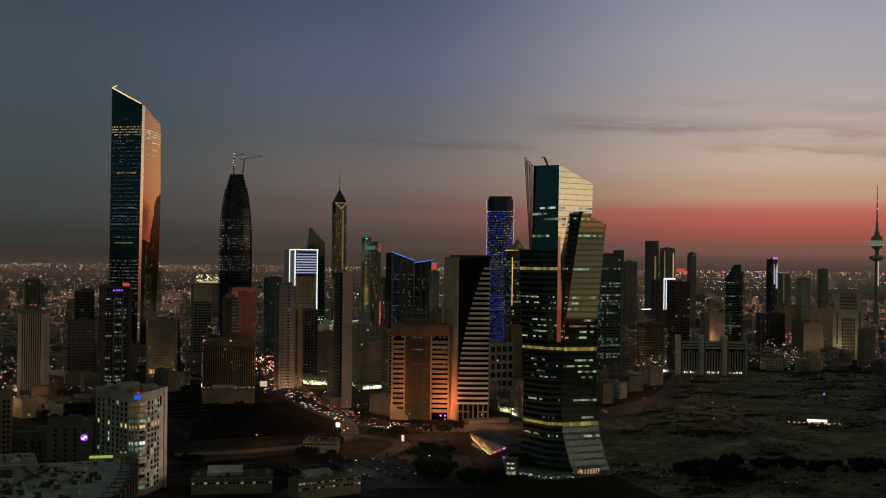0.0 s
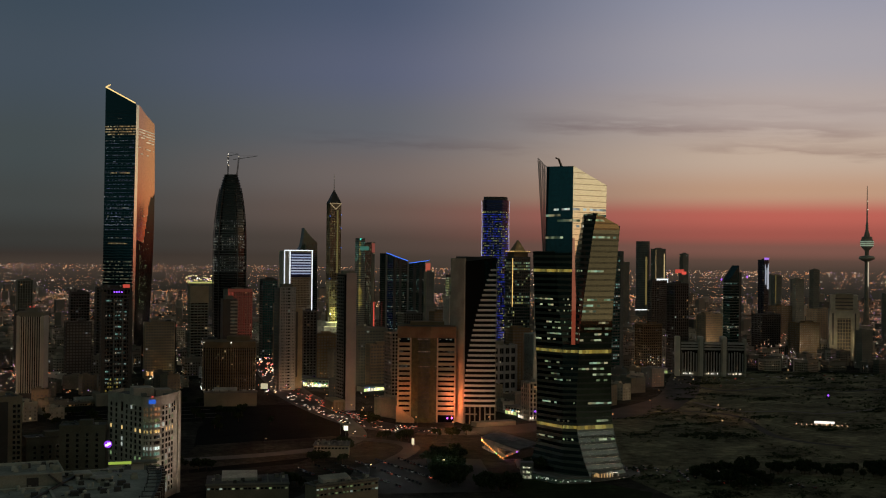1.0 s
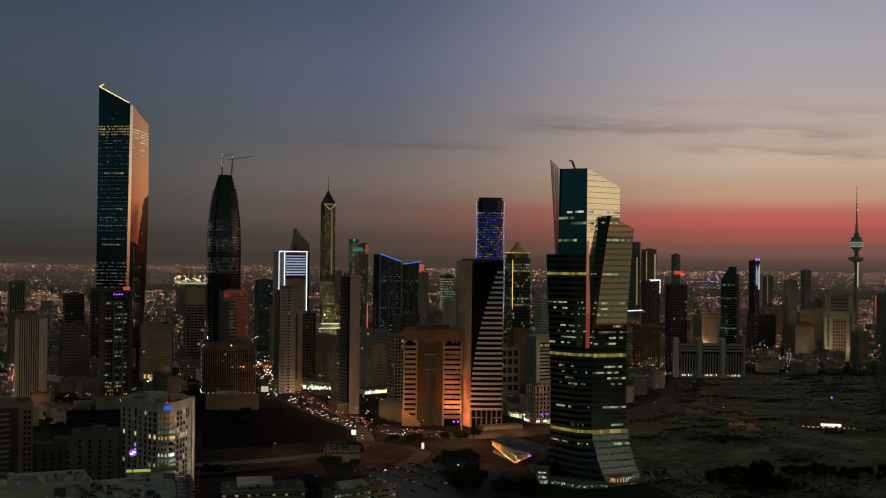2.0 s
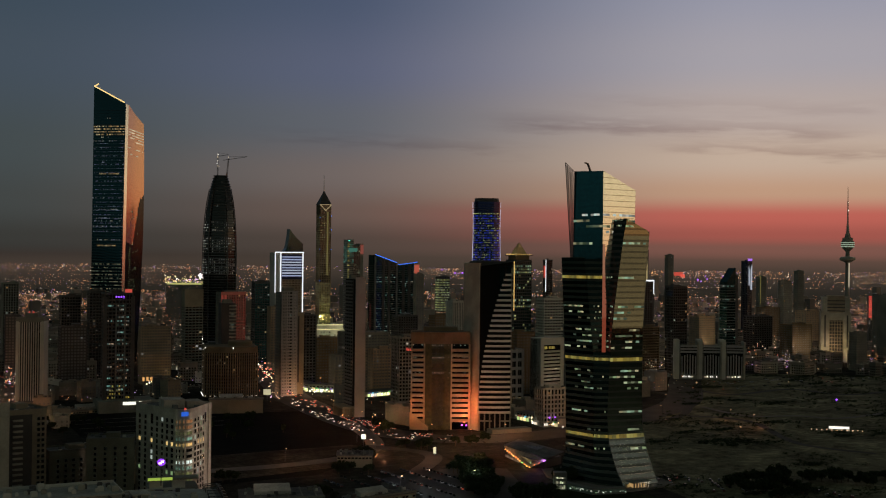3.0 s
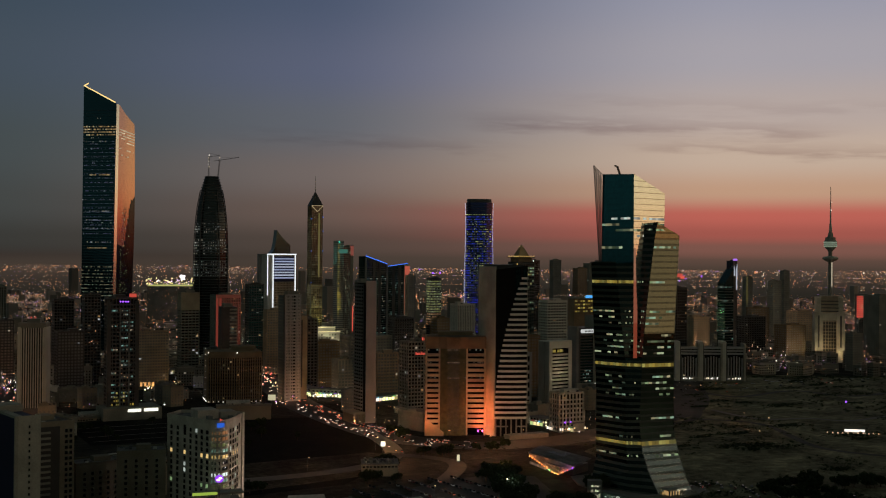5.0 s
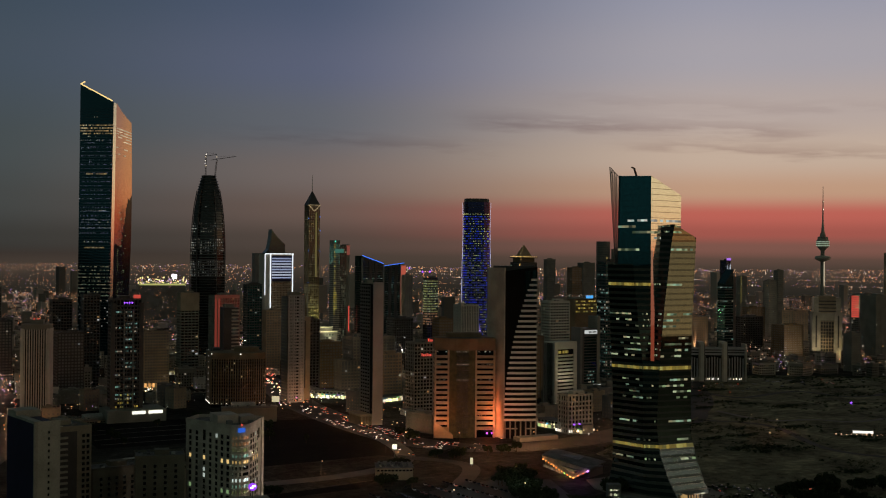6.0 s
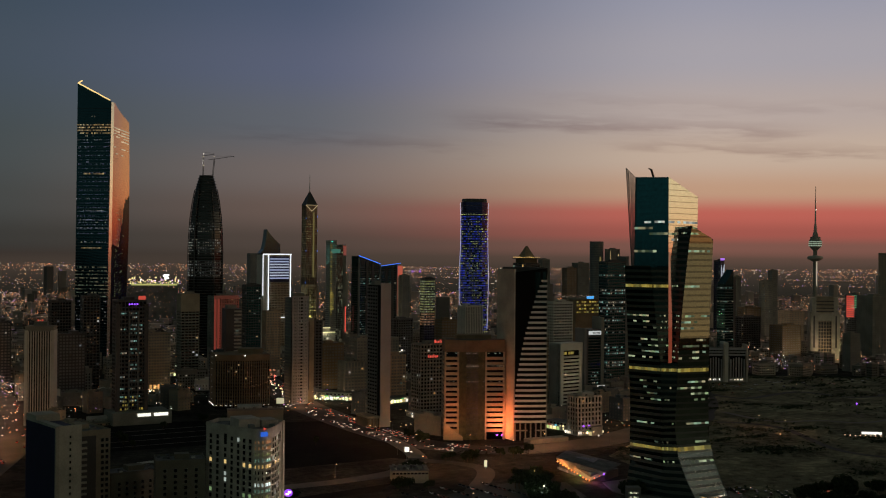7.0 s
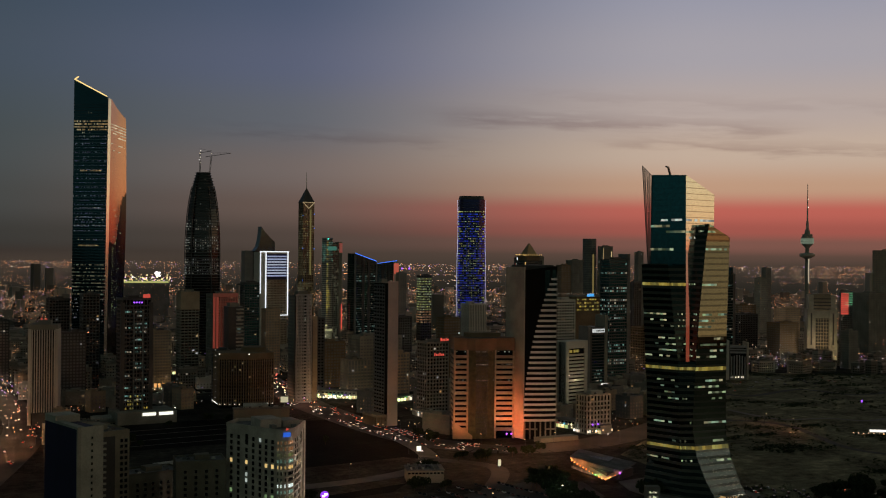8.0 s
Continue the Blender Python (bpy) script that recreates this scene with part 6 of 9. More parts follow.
def framed_block(x, y, rot, w, d, h):
    ob = thing("framed_office_block", x, y, rot, "white framed office block with lit lower storeys", "office block")
    part("glazing", Build().box(-w / 2, w / 2, -d / 2, d / 2, 0, h - 1), SMOKE, ob)
    for s in (-1, 1):
        part("side_frame", Build().box(*sorted((s * w / 2, s * (w / 2 - 4.5))), -d / 2 - 1.2, d / 2, 0, h), WHITE, ob)
    part("top_frame", Build().box(-w / 2 + 4.5, w / 2 - 4.5, -d / 2 - 1.2, d / 2, h - 8, h), WHITE, ob)
    for k in range(int((h - 12) / 3.9)):
        part("storey_band", Build().box(-w / 2 + 4.5, w / 2 - 4.5, -d / 2 - 0.8, -d / 2 + 0.5, 2 + k * 3.9, 4.3 + k * 3.9), WHITE, ob)
    for i in range(7):
        if i != 2:
            part("lit_window", Build().box(-w / 2 + 6 + i * 2.2, -w / 2 + 7.6 + i * 2.2, -d / 2 - 0.6, -d / 2, h - 12.5, h - 9.5), YELLOW, ob)
    flood(x - 4, y - d / 2 - 9, 16, x - 1, y - d / 2, 36, (1, 0.84, 0.5), 26000, 85)
    return ob


framed_block(610, 1197, 10, 33.6, 16.8, 73)


def shop_block(x, y, rot, w, d, h):
    ob = tower("shop_block", "pale stone shop block with violet lamps", x, y, rot, w, d, h, PALE, SMOKE, 4.2, 3.4, 0.35, 0.5, 0.5, 0.08, 0, MIXED, category="shop block")
    part("violet_lamp", Build().gem(-w * 0.28, -d / 2 - 1.2, 9, 1.2).gem(-w * 0.05, -d / 2 - 1.2, 9, 1.2), LED_PURPLE, ob)
    part("shop_lamp", lit_cells(w + 6, d + 1, 0.5, 5, 4.2, 2.4, 0.7, random.Random(2), 0, out=0.6, sides="fl"), HEAD, ob, kind="stuff")
    return ob


shop_block(523, 1039, 0, 26.8, 16.1, 36)
tower("balcony_block", "cream apartment block with banded balconies", 699, 1342, 0, 27.8, 19.5, 110, WHITE, SMOKE, 3.5, 3.6, 0.5, 0.2, 0.8, 0.04, category="apartment block")
tower("corner_block", "white office block with vertical ribs", 560, 1321, 0, 22.5, 18.0, 108, WHITE, GREY, 3.7, 2.2, 0.1, 0.5, 0.4, 0.0, category="office block")
t_sign = tower("sign_block", "dark office block with red rooftop signs", 445, 1211, 0, 25.1, 20.1, 75, CONCRETE, SMOKE, 3.7, 3.4, 0.4, 0.35, 0.5, 0.05, category="office block")
for sx, sy, sz, k in ((-6, -13.5, 62, 6), (2, -12.5, 77, 5)):
    board = part("roof_sign", Build().box(sx - 0.5, sx + k * 2 + 0.3, sy, sy + 0.4, sz - 0.4, sz + 3.8), DARK, t_sign)
    for i in range(k):
        part("sign_bar", Build().box(sx + i * 2, sx + i * 2 + 1.4, sy - 0.25, sy, sz, sz + 2.2 + 1.0 * (i % 3 == 0)), LED_RED, board)
tower("wide_block", "grey apartment block with long balconies", 466, 1390, 0, 53.0, 31.8, 69, CONCRETE, GREY, 3.5, 3.6, 0.5, 0.3, 0.6, 0.03, category="apartment block")
t_top = tower("topped_block", "pale concrete tower with blank top storeys", 312, 1621, 0, 23.2, 18.6, 114, CONCRETE, SMOKE, 3.7, 4.2, 0.45, 0.15, 0.5, 0.05)
part("blank_top", Build().box(-12.3, 12.3, -10, 10, 92, 115), BEIGE, t_top, "blank pale plastered top storeys")
tower("green_glass_block", "dark green glass office block", 449, 1766, 0, 22.2, 17.8, 121, DARK, TEAL, 3.7, 3.2, 0.35, 0.2, 0.3, 0.04)
t_pale = tower("pale_block", "pale gridded office slab with orange lit arcade", 246, 1540, 0, 36, 14, 70, BEIGE, GREY, 3.5, 3.2, 0.45, 0.4, 0.4, 0.02, category="apartment block")
for i in range(7):
    part("arcade_lamp", Build().box(-16 + i * 4.8, -13.2 + i * 4.8, -7.6, -7.2, 4, 9), lamp("arcade_orange", [(1, 0.5, 0.16)], 0.7, 0.7), t_pale)
spark(246, 1522, 7, (1, 0.45, 0.15), 4000, 0.6)
tower("dark_tower", "dark office tower behind lower blocks", 187, 1616, 0, 19.7, 15.8, 113, DARK, SMOKE, 3.8, 3.3, 0.35, 0.25, 0.4, 0.03)
tower("dark_tower", "blackish office tower with few lit panes", 165, 1694, 0, 24.5, 19.6, 104, DARK, SMOKE, 3.8, 3.3, 0.35, 0.25, 0.4, 0.03)
tower("edge_tower", "pale office tower at the avenue", 112, 1942, 0, 21.7, 21.7, 115, CONCRETE, GLASS, 3.8, 3.3, 0.3, 0.35, 0.4, 0.03)
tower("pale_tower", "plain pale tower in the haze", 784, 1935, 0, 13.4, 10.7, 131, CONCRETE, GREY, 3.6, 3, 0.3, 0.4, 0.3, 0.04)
t_yel = tower("yellow_lit_tower", "tower with most windows lit pale yellow", 834, 1944, 0, 20.0, 16.0, 126, DARK, SMOKE, 4.4, 3.0, 0.3, 0.3, 0.2, 0.0)
part("lit_window", lit_cells(20, 16, 66, 124, 4.4, 2.6, 0.86, random.Random(61), 0, (0.55, 0.4), 0.5, "fl"), lamp("lime_grid", [(0.95, 0.9, 0.3), (0.8, 0.95, 0.4), (0.9, 1, 0.7)], 0.55, 0.2), t_yel, kind="stuff")
part("low_window", lit_cells(20, 16, 44, 66, 4.4, 2.6, 0.86, random.Random(62), 0, (0.55, 0.4), 0.5, "fl"), lamp("orange_grid", [(1, 0.45, 0.2), (1, 0.6, 0.35)], 0.55, 0.2), t_yel, kind="stuff")
t_neon = tower("neon_tower", "far tower edged in white and red lamps", 1214, 2225, 0, 15.7, 11.0, 157, DARK, SMOKE, 4, 3, 0.3, 0.2, 0.3, 0.08)
part("edge_lamp", Build().box(-8.5, -7.4, -6.5, -5.6, 90, 158), LED_WHITE, t_neon)
part("red_sign", Build().box(-13, -9, -6.5, -5.6, 120, 145), LED_RED, t_neon)
# far_tower blocks: paler walls and panes stand in for the haze before them
tower("far_tower", "dark square tower paled for haze", 1307, 2291, 0, 20.3, 14.2, 158, CONCRETE, GREY, 4, 3, 0.3, 0.3, 0.3, 0.03)
t_pv = tower("violet_lit_tower", "far tower with white lit front and violet crown", 1691, 2158, 20, 18.6, 14.9, 159, DARK, BLUEG, 4, 3, 0.3, 0.3, 0.3, 0.03)
part("front_screen", Build().prism([(-6, -9.4), (-2, -9.4), (-2, -8.6), (-6, -8.6)], 105, [150, 135, 135, 150]).prism([(2.4, -9.4), (8, -9.4), (8, -8.6), (2.4, -8.6)], 95, [140, 152, 152, 140]), lamp("soft_white", [(0.8, 0.88, 1)], 0.45, 0.9), t_pv)
part("crown_lamp", Build().box(-9, 9, -9, -8, 160, 165), lamp("violet_glow", [(0.9, 0.2, 0.7), (0.5, 0.2, 1)], 0.9, 0.9), t_pv)
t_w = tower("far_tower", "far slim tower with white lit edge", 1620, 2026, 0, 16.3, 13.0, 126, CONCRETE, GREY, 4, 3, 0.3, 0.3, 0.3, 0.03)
part("edge_lamp", Build().box(-8, -7, -7, -6, 70, 128), YELLOW, t_w)
tower("far_tower", "far dark block paled for haze", 1459, 1771, 0, 19.0, 15.2, 123, CONCRETE, GREY, 4, 3, 0.3, 0.3, 0.3, 0.03)
tower("far_tower", "far square tower paled for haze", 1691, 1991, 0, 15.3, 12.2, 139, CONCRETE, GREY, 4, 3, 0.3, 0.3, 0.3, 0.03)
tower("far_tower", "far grey tower paled for haze", 1459, 2131, 0, 12.8, 12.8, 170, CONCRETE, GREY, 4, 3, 0.3, 0.3, 0.3, 0.02)


def rounded_tower(x, y, rot, w, d, h):
    ob = thing("rounded_tower", x, y, rot, "tall grey tower with rounded front and yellow lamps", "office tower")
    r = w * 0.6
    part("facade", Build().lathe([(r, 0), (r, h)], 24), GREY, ob)
    g = Build()
    for k in range(int(h / 4.2)):
        g.lathe([(r + 0.3, k * 4.2), (r + 0.3, k * 4.2 + 1.2)], 24)
    part("storey_band", g, CONCRETE, ob, kind="stuff")
    part("front_strip", Build().box(-3, 1, -r - 1, -r + 0.5, 50, 165), lamp("dim_gold", [(1, 0.75, 0.25)], 0.16, 0.9), ob)
    return ob


rounded_tower(1553, 2434, 0, 27.4, 21.9, 202)
# walls and panes lightened here too in place of haze
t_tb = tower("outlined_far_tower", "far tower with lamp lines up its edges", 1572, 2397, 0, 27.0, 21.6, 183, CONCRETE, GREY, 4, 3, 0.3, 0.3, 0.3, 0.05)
part("edge_lamp", Build().box(-14.5, -13.8, -12, -11, 60, 180), lamp("thin_gold", [(1, 0.7, 0.3)], 0.4, 0.9), t_tb)
part("edge_lamp", Build().box(9, 10.2, -12, -11, 60, 172), lamp("thin_gold_right", [(1, 0.75, 0.35)], 0.7, 0.9), t_tb)
t_o = tower("white_edged_block", "dark block traced in white light", 1349, 2063, 20, 36.5, 18.3, 115, DARK, SMOKE, 4, 3, 0.3, 0.3, 0.3, 0.0)
part("edge_lamp", Build().box(-19, -17, -10, -9, 55, 118).box(-12, -10.5, -10.5, -9.5, 55, 118).box(-19, 19, -10.5, -9.5, 116, 119).box(17.5, 19, -10, -9, 90, 118).box(-90, -18, -10, -9, 56, 58), LED_WHITE, t_o)
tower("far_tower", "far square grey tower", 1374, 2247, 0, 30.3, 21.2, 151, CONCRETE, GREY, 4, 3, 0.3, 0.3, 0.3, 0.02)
tower("dark_tower", "dark brown block beside the lot", 927, 1459, 0, 30.9, 21.7, 64, BROWN, SMOKE, 3.8, 3.2, 0.35, 0.3, 0.4, 0.02)


# ---- nearer housing ----
def window_mesh(w, h, pane, trim=CONCRETE):
    """The frame with its sill and the pane of a window that faces -y."""
    glass = Build().box(-w / 2, w / 2, -0.06, 0.1, 0, h).mesh("pane", pane)
    t = 0.16
    ring = [(-w / 2 - t, -t), (w / 2 + t, -t), (w / 2 + t, h + t), (-w / 2 - t, h + t)]
    hole = [(-w / 2, 0), (w / 2, 0), (w / 2, h), (-w / 2, h)]
    v = [(x, y, z) for y in (-0.2, 0.1) for q in (ring, hole) for x, z in q]
    f = [(i, (i + 1) % 4, 4 + (i + 1) % 4, 4 + i) for i in range(4)] + [(4 + i, 4 + (i + 1) % 4, 12 + (i + 1) % 4, 12 + i) for i in range(4)] + [((i + 1) % 4, i, 8 + i, 8 + (i + 1) % 4) for i in range(4)]
    return Build().add(v, f).mesh("window", trim), glass


WIN = [window_mesh(1.7, 1.9, SMOKE), window_mesh(1.7, 1.9, lamp("window_amber", [(1, 0.68, 0.25)], 0.75, 0.8)), window_mesh(1.7, 1.9, lamp("window_white", [(0.85, 1, 0.9)], 0.5, 0.6)), window_mesh(1.7, 1.9, lamp("window_green", [(0.55, 0.9, 0.4)], 0.3, 0.6))]


def put_window(ob, kind, p, ang):
    o = part("window", kind[0], CONCRETE, ob)
    o.location, o.rotation_euler.z = p, ang
    part("pane", kind[1], SMOKE, o)
    return o


def flat_block(name, label, x, y, rot, w, d, h, cols, side_cols=0, floor=3.4, wall=PALE, lit=0.03, seed=1, first=4.0, span=(0.08, 0.92), group=""):
    """A rendered housing block with framed windows on its front and sides, a parapet and roof clutter."""
    rng = random.Random(seed)
    ob = thing(name, x, y, rot, label, "apartment block", group)
    part("wall", Build().box(-w / 2, w / 2, -d / 2, d / 2, 0, h), wall, ob)
    t = 0.35
    part("parapet", Build().box(-w / 2 - 0.1, w / 2 + 0.1, -d / 2 - 0.1, -d / 2 + t, h, h + 1.3).box(-w / 2 - 0.1, w / 2 + 0.1, d / 2 - t, d / 2 + 0.1, h, h + 1.3).box(-w / 2 - 0.1, -w / 2 + t, -d / 2 + t, d / 2 - t, h, h + 1.3).box(w / 2 - t, w / 2 + 0.1, -d / 2 + t, d / 2 - t, h, h + 1.3), wall, ob)
    part("roof", Build().box(-w / 2 + t, w / 2 - t, -d / 2 + t, d / 2 - t, h + 0.01, h + 0.2), ROOFING, ob)
    part("stair_head", Build().box(-w * 0.1, w * 0.2, -d * 0.1, d * 0.25, h + 0.2, h + 3.2), wall, ob)
    for i in range(7):
        cx, cy = rng.uniform(-0.42, 0.42) * w, rng.uniform(-0.42, 0.42) * d
        s = rng.uniform(0.7, 1.5)
        part("cooling_unit", Build().box(cx - s, cx + s, cy - s * 0.7, cy + s * 0.7, h + 0.2, h + 0.5).box(cx - s * 0.9, cx + s * 0.9, cy - s * 0.6, cy + s * 0.6, h + 0.5, h + 1.5), (STEEL, WHITE, GREY)[i % 3], ob)
    rows = int((h - first) / floor)
    for k in range(rows):
        z = first + k * floor
        for i in range(cols):
            u = (span[0] + (span[1] - span[0]) * (i + 0.5) / cols - 0.5) * w
            put_window(ob, WIN[0] if rng.random() > lit else rng.choice(WIN[1:]), (u, -d / 2, z), 0)
        for i in range(side_cols):
            v = (0.1 + 0.8 * (i + 0.5) / side_cols - 0.5) * d
            put_window(ob, WIN[0] if rng.random() > lit else rng.choice(WIN[1:]), (-w / 2, v, z), -math.pi / 2)
            put_window(ob, WIN[0] if rng.random() > lit else rng.choice(WIN[1:]), (w / 2, v, z), math.pi / 2)
    TAKEN.append((x, y, max(w, d) * 0.7))
    return ob


def curve2(pts, n=8):
    out, m = [], len(pts)
    for i in range(m - 1):
        p0, p1, p2, p3 = (Vector(pts[max(min(j, m - 1), 0)]) for j in (i - 1, i, i + 1, i + 2))
        for k in range(n):
            t = k / n
            out.append(0.5 * ((2 * p1) + (p2 - p0) * t + (2 * p0 - 5 * p1 + 4 * p2 - p3) * t * t + (3 * p1 - p0 - 3 * p2 + p3) * t ** 3))
    return out + [Vector(pts[-1])]


def corner_apartments():
    """The cream apartment block whose street corner is a curved, brightly lit bay."""
    ox, oy, h = 108.0, 800.0, 64.5
    ob = thing("corner_apartment_block", ox, oy, 0, "cream apartment block with curved corner bay of lit balconies", "apartment block")
    line = curve2([(86 - ox, 818 - oy), (92.5 - ox, 803 - oy), (98 - ox, 788 - oy), (102.5 - ox, 778.5 - oy), (107.5 - ox, 776 - oy), (113 - ox, 779.5 - oy), (119.5 - ox, 788 - oy), (125.5 - ox, 797.5 - oy), (131 - ox, 805 - oy)], 6)
    back = [Vector((120 - ox, 824 - oy)), Vector((98 - ox, 832 - oy))]
    ring = [tuple(p) for p in line] + [tuple(p) for p in back]
    part("wall", Build().prism(ring, 0, h), CREAM, ob)
    part("roof", Build().prism([(x * 0.94, y * 0.94 + 0.3) for x, y in ring], h + 0.01, h + 0.3), ROOFING, ob)
    para = Build()
    for p, q in zip(ring, ring[1:] + ring[:1]):
        p, q = Vector(p), Vector(q)
        n = Vector(((q - p).y, -(q - p).x)).normalized()
        para.prism([tuple(p + n * 0.25), tuple(q + n * 0.25), tuple(q - n * 0.3), tuple(p - n * 0.3)], h, h + 2.0)
    part("parapet", para, CREAM, ob)
    part("penthouse", Build().box(-9, 4, -4, 12, h + 0.3, h + 5.5), CREAM, ob)
    part("penthouse_wing", Build().box(5, 15, -5, 8, h + 0.3, h + 4.2), CREAM, ob)
    part("roof_box", Build().box(-5, -2, -12, -8, h + 0.3, h + 3).box(9, 12, -8, -6.5, h + 0.3, h + 2.2), GREY, ob)
    # distances along the facade
    run = [0.0]
    for p, q in zip(line, line[1:]):
        run.append(run[-1] + (q - p).length)
    total = run[-1]

    def place(s):
        for i in range(len(line) - 1):
            if s <= run[i + 1]:
                f = (s - run[i]) / (run[i + 1] - run[i])
                d = (line[i + 1] - line[i]).normalized()
                return line[i].lerp(line[i + 1], f), math.atan2(d.y, d.x)
        return line[-1], 0.0

    rng = random.Random(17)
    floor = 3.55
    bay0, bay1 = total * 0.50, total * 0.635
    s_left = [total * f for f in (0.05, 0.12, 0.20, 0.27, 0.34, 0.40, 0.46)]
    s_right = [total * f for f in (0.68, 0.735, 0.79, 0.845)]
    rows = 16
    for k in range(rows):
        z = h - 6.8 - k * floor
        for j, s in enumerate(s_left + s_right):
            if k < 2 and j in (2,):
                continue
            p, ang = place(s)
            t = rng.random()
            kind = 0
            if k == 4:
                kind = 1 if t < 0.75 else 0
            elif k == 0 and 4 <= j <= 6:
                kind = 2 if t < 0.7 else 0
            elif k > 6 and j in (7, 8):
                kind = 2 if t < 0.35 else 3 if t < 0.5 else 0
            elif t < 0.1:
                kind = 2 if t < 0.05 else 3
            put_window(ob, WINC[kind], (p.x, p.y, z), ang)
        # curved bay: a lit strip and a balcony slab per storey
        tint = (0, 0, 3, 2, 1, 5, 5, 4, 2, 3, 3, 5, 3, 5, 3, 2)[k]
        for name, lo, hi, z0, z1, out, mat in (("bay_window", bay0, bay1, z, z + 1.9, 0.08, BAY[tint]), ("balcony", bay0 - 0.6, bay1 + 0.6, z - 1.25, z - 0.1, 0.9, CREAM)):
            b = Build()
            n = 5
            pts = []
            for i in range(n + 1):
                p, ang = place(lo + (hi - lo) * i / n)
                pts.append((p, Vector((math.sin(ang), -math.cos(ang)))))
            for (p, n1), (q, n2) in zip(pts, pts[1:]):
                b.prism([tuple(p + n1 * out), tuple(q + n2 * out), tuple(q - n2 * 0.2), tuple(p - n1 * 0.2)], z0, z1)
            part(name, b, mat, ob)
        if tint != 5:
            for i in range(1, 5):
                p, ang = place(bay0 + (bay1 - bay0) * i / 5)
                o = part("mullion", MULL, DARK, ob)
                o.location, o.rotation_euler.z = (p.x, p.y, z), ang
    # tall dark stair window, end pier and signs
    for s, w in ((total * 0.20, 2.4), (total * 0.89, 2.2)):
        p, ang = place(s)
        o = part("stair_window", Build().box(-w / 2, w / 2, -0.12, 0.1, 0, 6.2), SMOKE, ob)
        o.location, o.rotation_euler.z = (p.x, p.y, h - 9.5), ang
    p, ang = place(total * 0.965)
    o = part("end_pier", Build().box(-2.0, 2.0, -0.7, 0.4, 0, h + 2), CREAM, ob)
    o.location, o.rotation_euler.z = (p.x, p.y, 0), ang
    p, ang = place(total * 0.56)
    o = part("blue_sign", Build().box(-2.2, 2.2, -0.9, -0.5, 0, 2.6).box(-1.6, 1.6, -0.95, -0.9, 0.9, 1.2), [lamp("blue_sign_face", [(0.03, 0.18, 1)], 0.6, 0.9)], ob, "small glowing blue sign")
    o.location, o.rotation_euler.z = (p.x, p.y, h - 2.3), ang
    o = part("red_mark", Build().lathe([(1.0, 0), (1.0, 0.3)], 3), LED_RED, ob)
    o.location, o.rotation_euler = (p.x, p.y - 0.9, h + 2.2), (math.pi / 2, 0, 0)
    TAKEN.append((ox, oy, 34))
    return ob


CREAM = rough("cream_render", (0.41, 0.37, 0.32), var=0.25, scale=0.12)
MULL = Build().box(-0.12, 0.12, -0.2, 0.1, 0, 1.9).mesh("mullion", DARK)
BAY = [lamp("bay_orange", [(1, 0.42, 0.14)], 0.3, 0.6), lamp("bay_amber", [(1, 0.62, 0.2)], 0.75, 0.8), lamp("bay_teal", [(0.5, 1, 0.75)], 0.3, 0.5), lamp("bay_lime", [(0.7, 0.8, 0.25)], 0.16, 0.5), lamp("bay_white", [(0.85, 1, 0.95)], 1.0, 0.9), SMOKE]
WINC = [window_mesh(2.25, 2.4, k[1].materials[0], CREAM) for k in WIN]
corner_apartments()

flat_block("cream_apartment_block", "low cream apartment block with square windows", 72, 826, -12, 29, 22, 44, 4, 2, wall=DUN, seed=3)
flat_block("flat_roofed_block", "low cream apartment block with broad flat roof", 55, 872, 8, 36, 22, 31, 6, 3, wall=DUN, seed=4)


def end_wall_block():
    """Apartment block with a blank white end wall and a long navy side."""
    ob = thing("end_wall_block", -3, 820, 10, "apartment block with blank white end wall and navy side", "apartment block")
    w, d, h = 14.2, 48.0, 71.0
    part("end_wall", Build().box(-w / 2, w / 2, -d / 2 - 0.5, -d / 2, 0, h + 1.5), PALE, ob)
    part("side_wall", Build().box(-w / 2, w / 2 - 1, -d / 2, d / 2, 0, h), NAVY, ob)
    part("edge_pier", Build().box(-w / 2 - 0.6, -w / 2 + 1.4, -d / 2 - 0.8, -d / 2 + 0.6, 0, h + 1.5), PALE, ob)
    part("roof_wall", Build().box(-w / 2, w / 2, d / 2 - 16, d / 2, h, h + 4).box(-w / 2, -w / 2 + 4, -d / 2, d / 2 - 16, h, h + 1.5), PALE, ob)
    small = window_mesh(0.8, 1.3, SMOKE)
    for k in range(18):
        put_window(ob, small, (0.6, -d / 2 - 0.5, 6 + k * 3.5), 0)
    TAKEN.append((-3, 820, 32))
    return ob


end_wall_block()


def balcony_stack():
    ob = flat_block("balcony_apartment_block", "beige apartment block with stacked shaded balconies", 19, 858, 10, 26, 34, 61, 0, 0, wall=BEIGE, seed=6)
    w, d, h = 26, 34, 61
    # a flat dark panel on the wall puts the balconies' shade into colour
    part("dark_recess", Build().box(-w / 2 + 1, w / 2 - 9, -d / 2 - 0.15, -d / 2 + 1, 3, h - 2), DARK, ob)
    for k in range(16):
        z = 4 + k * 3.4
        part("balcony", Build().box(-w / 2 + 5, -w / 2 + 11, -d / 2 - 1.6, -d / 2, z, z + 1.2), PALE, ob)
        put_window(ob, WIN[0], (w / 2 - 5, -d / 2, z), 0)
        put_window(ob, WIN[0], (w / 2 - 2.2, -d / 2, z), 0)
    return ob


balcony_stack()


FIN_RED = rough("rust_fin", (0.07, 0.03, 0.028))


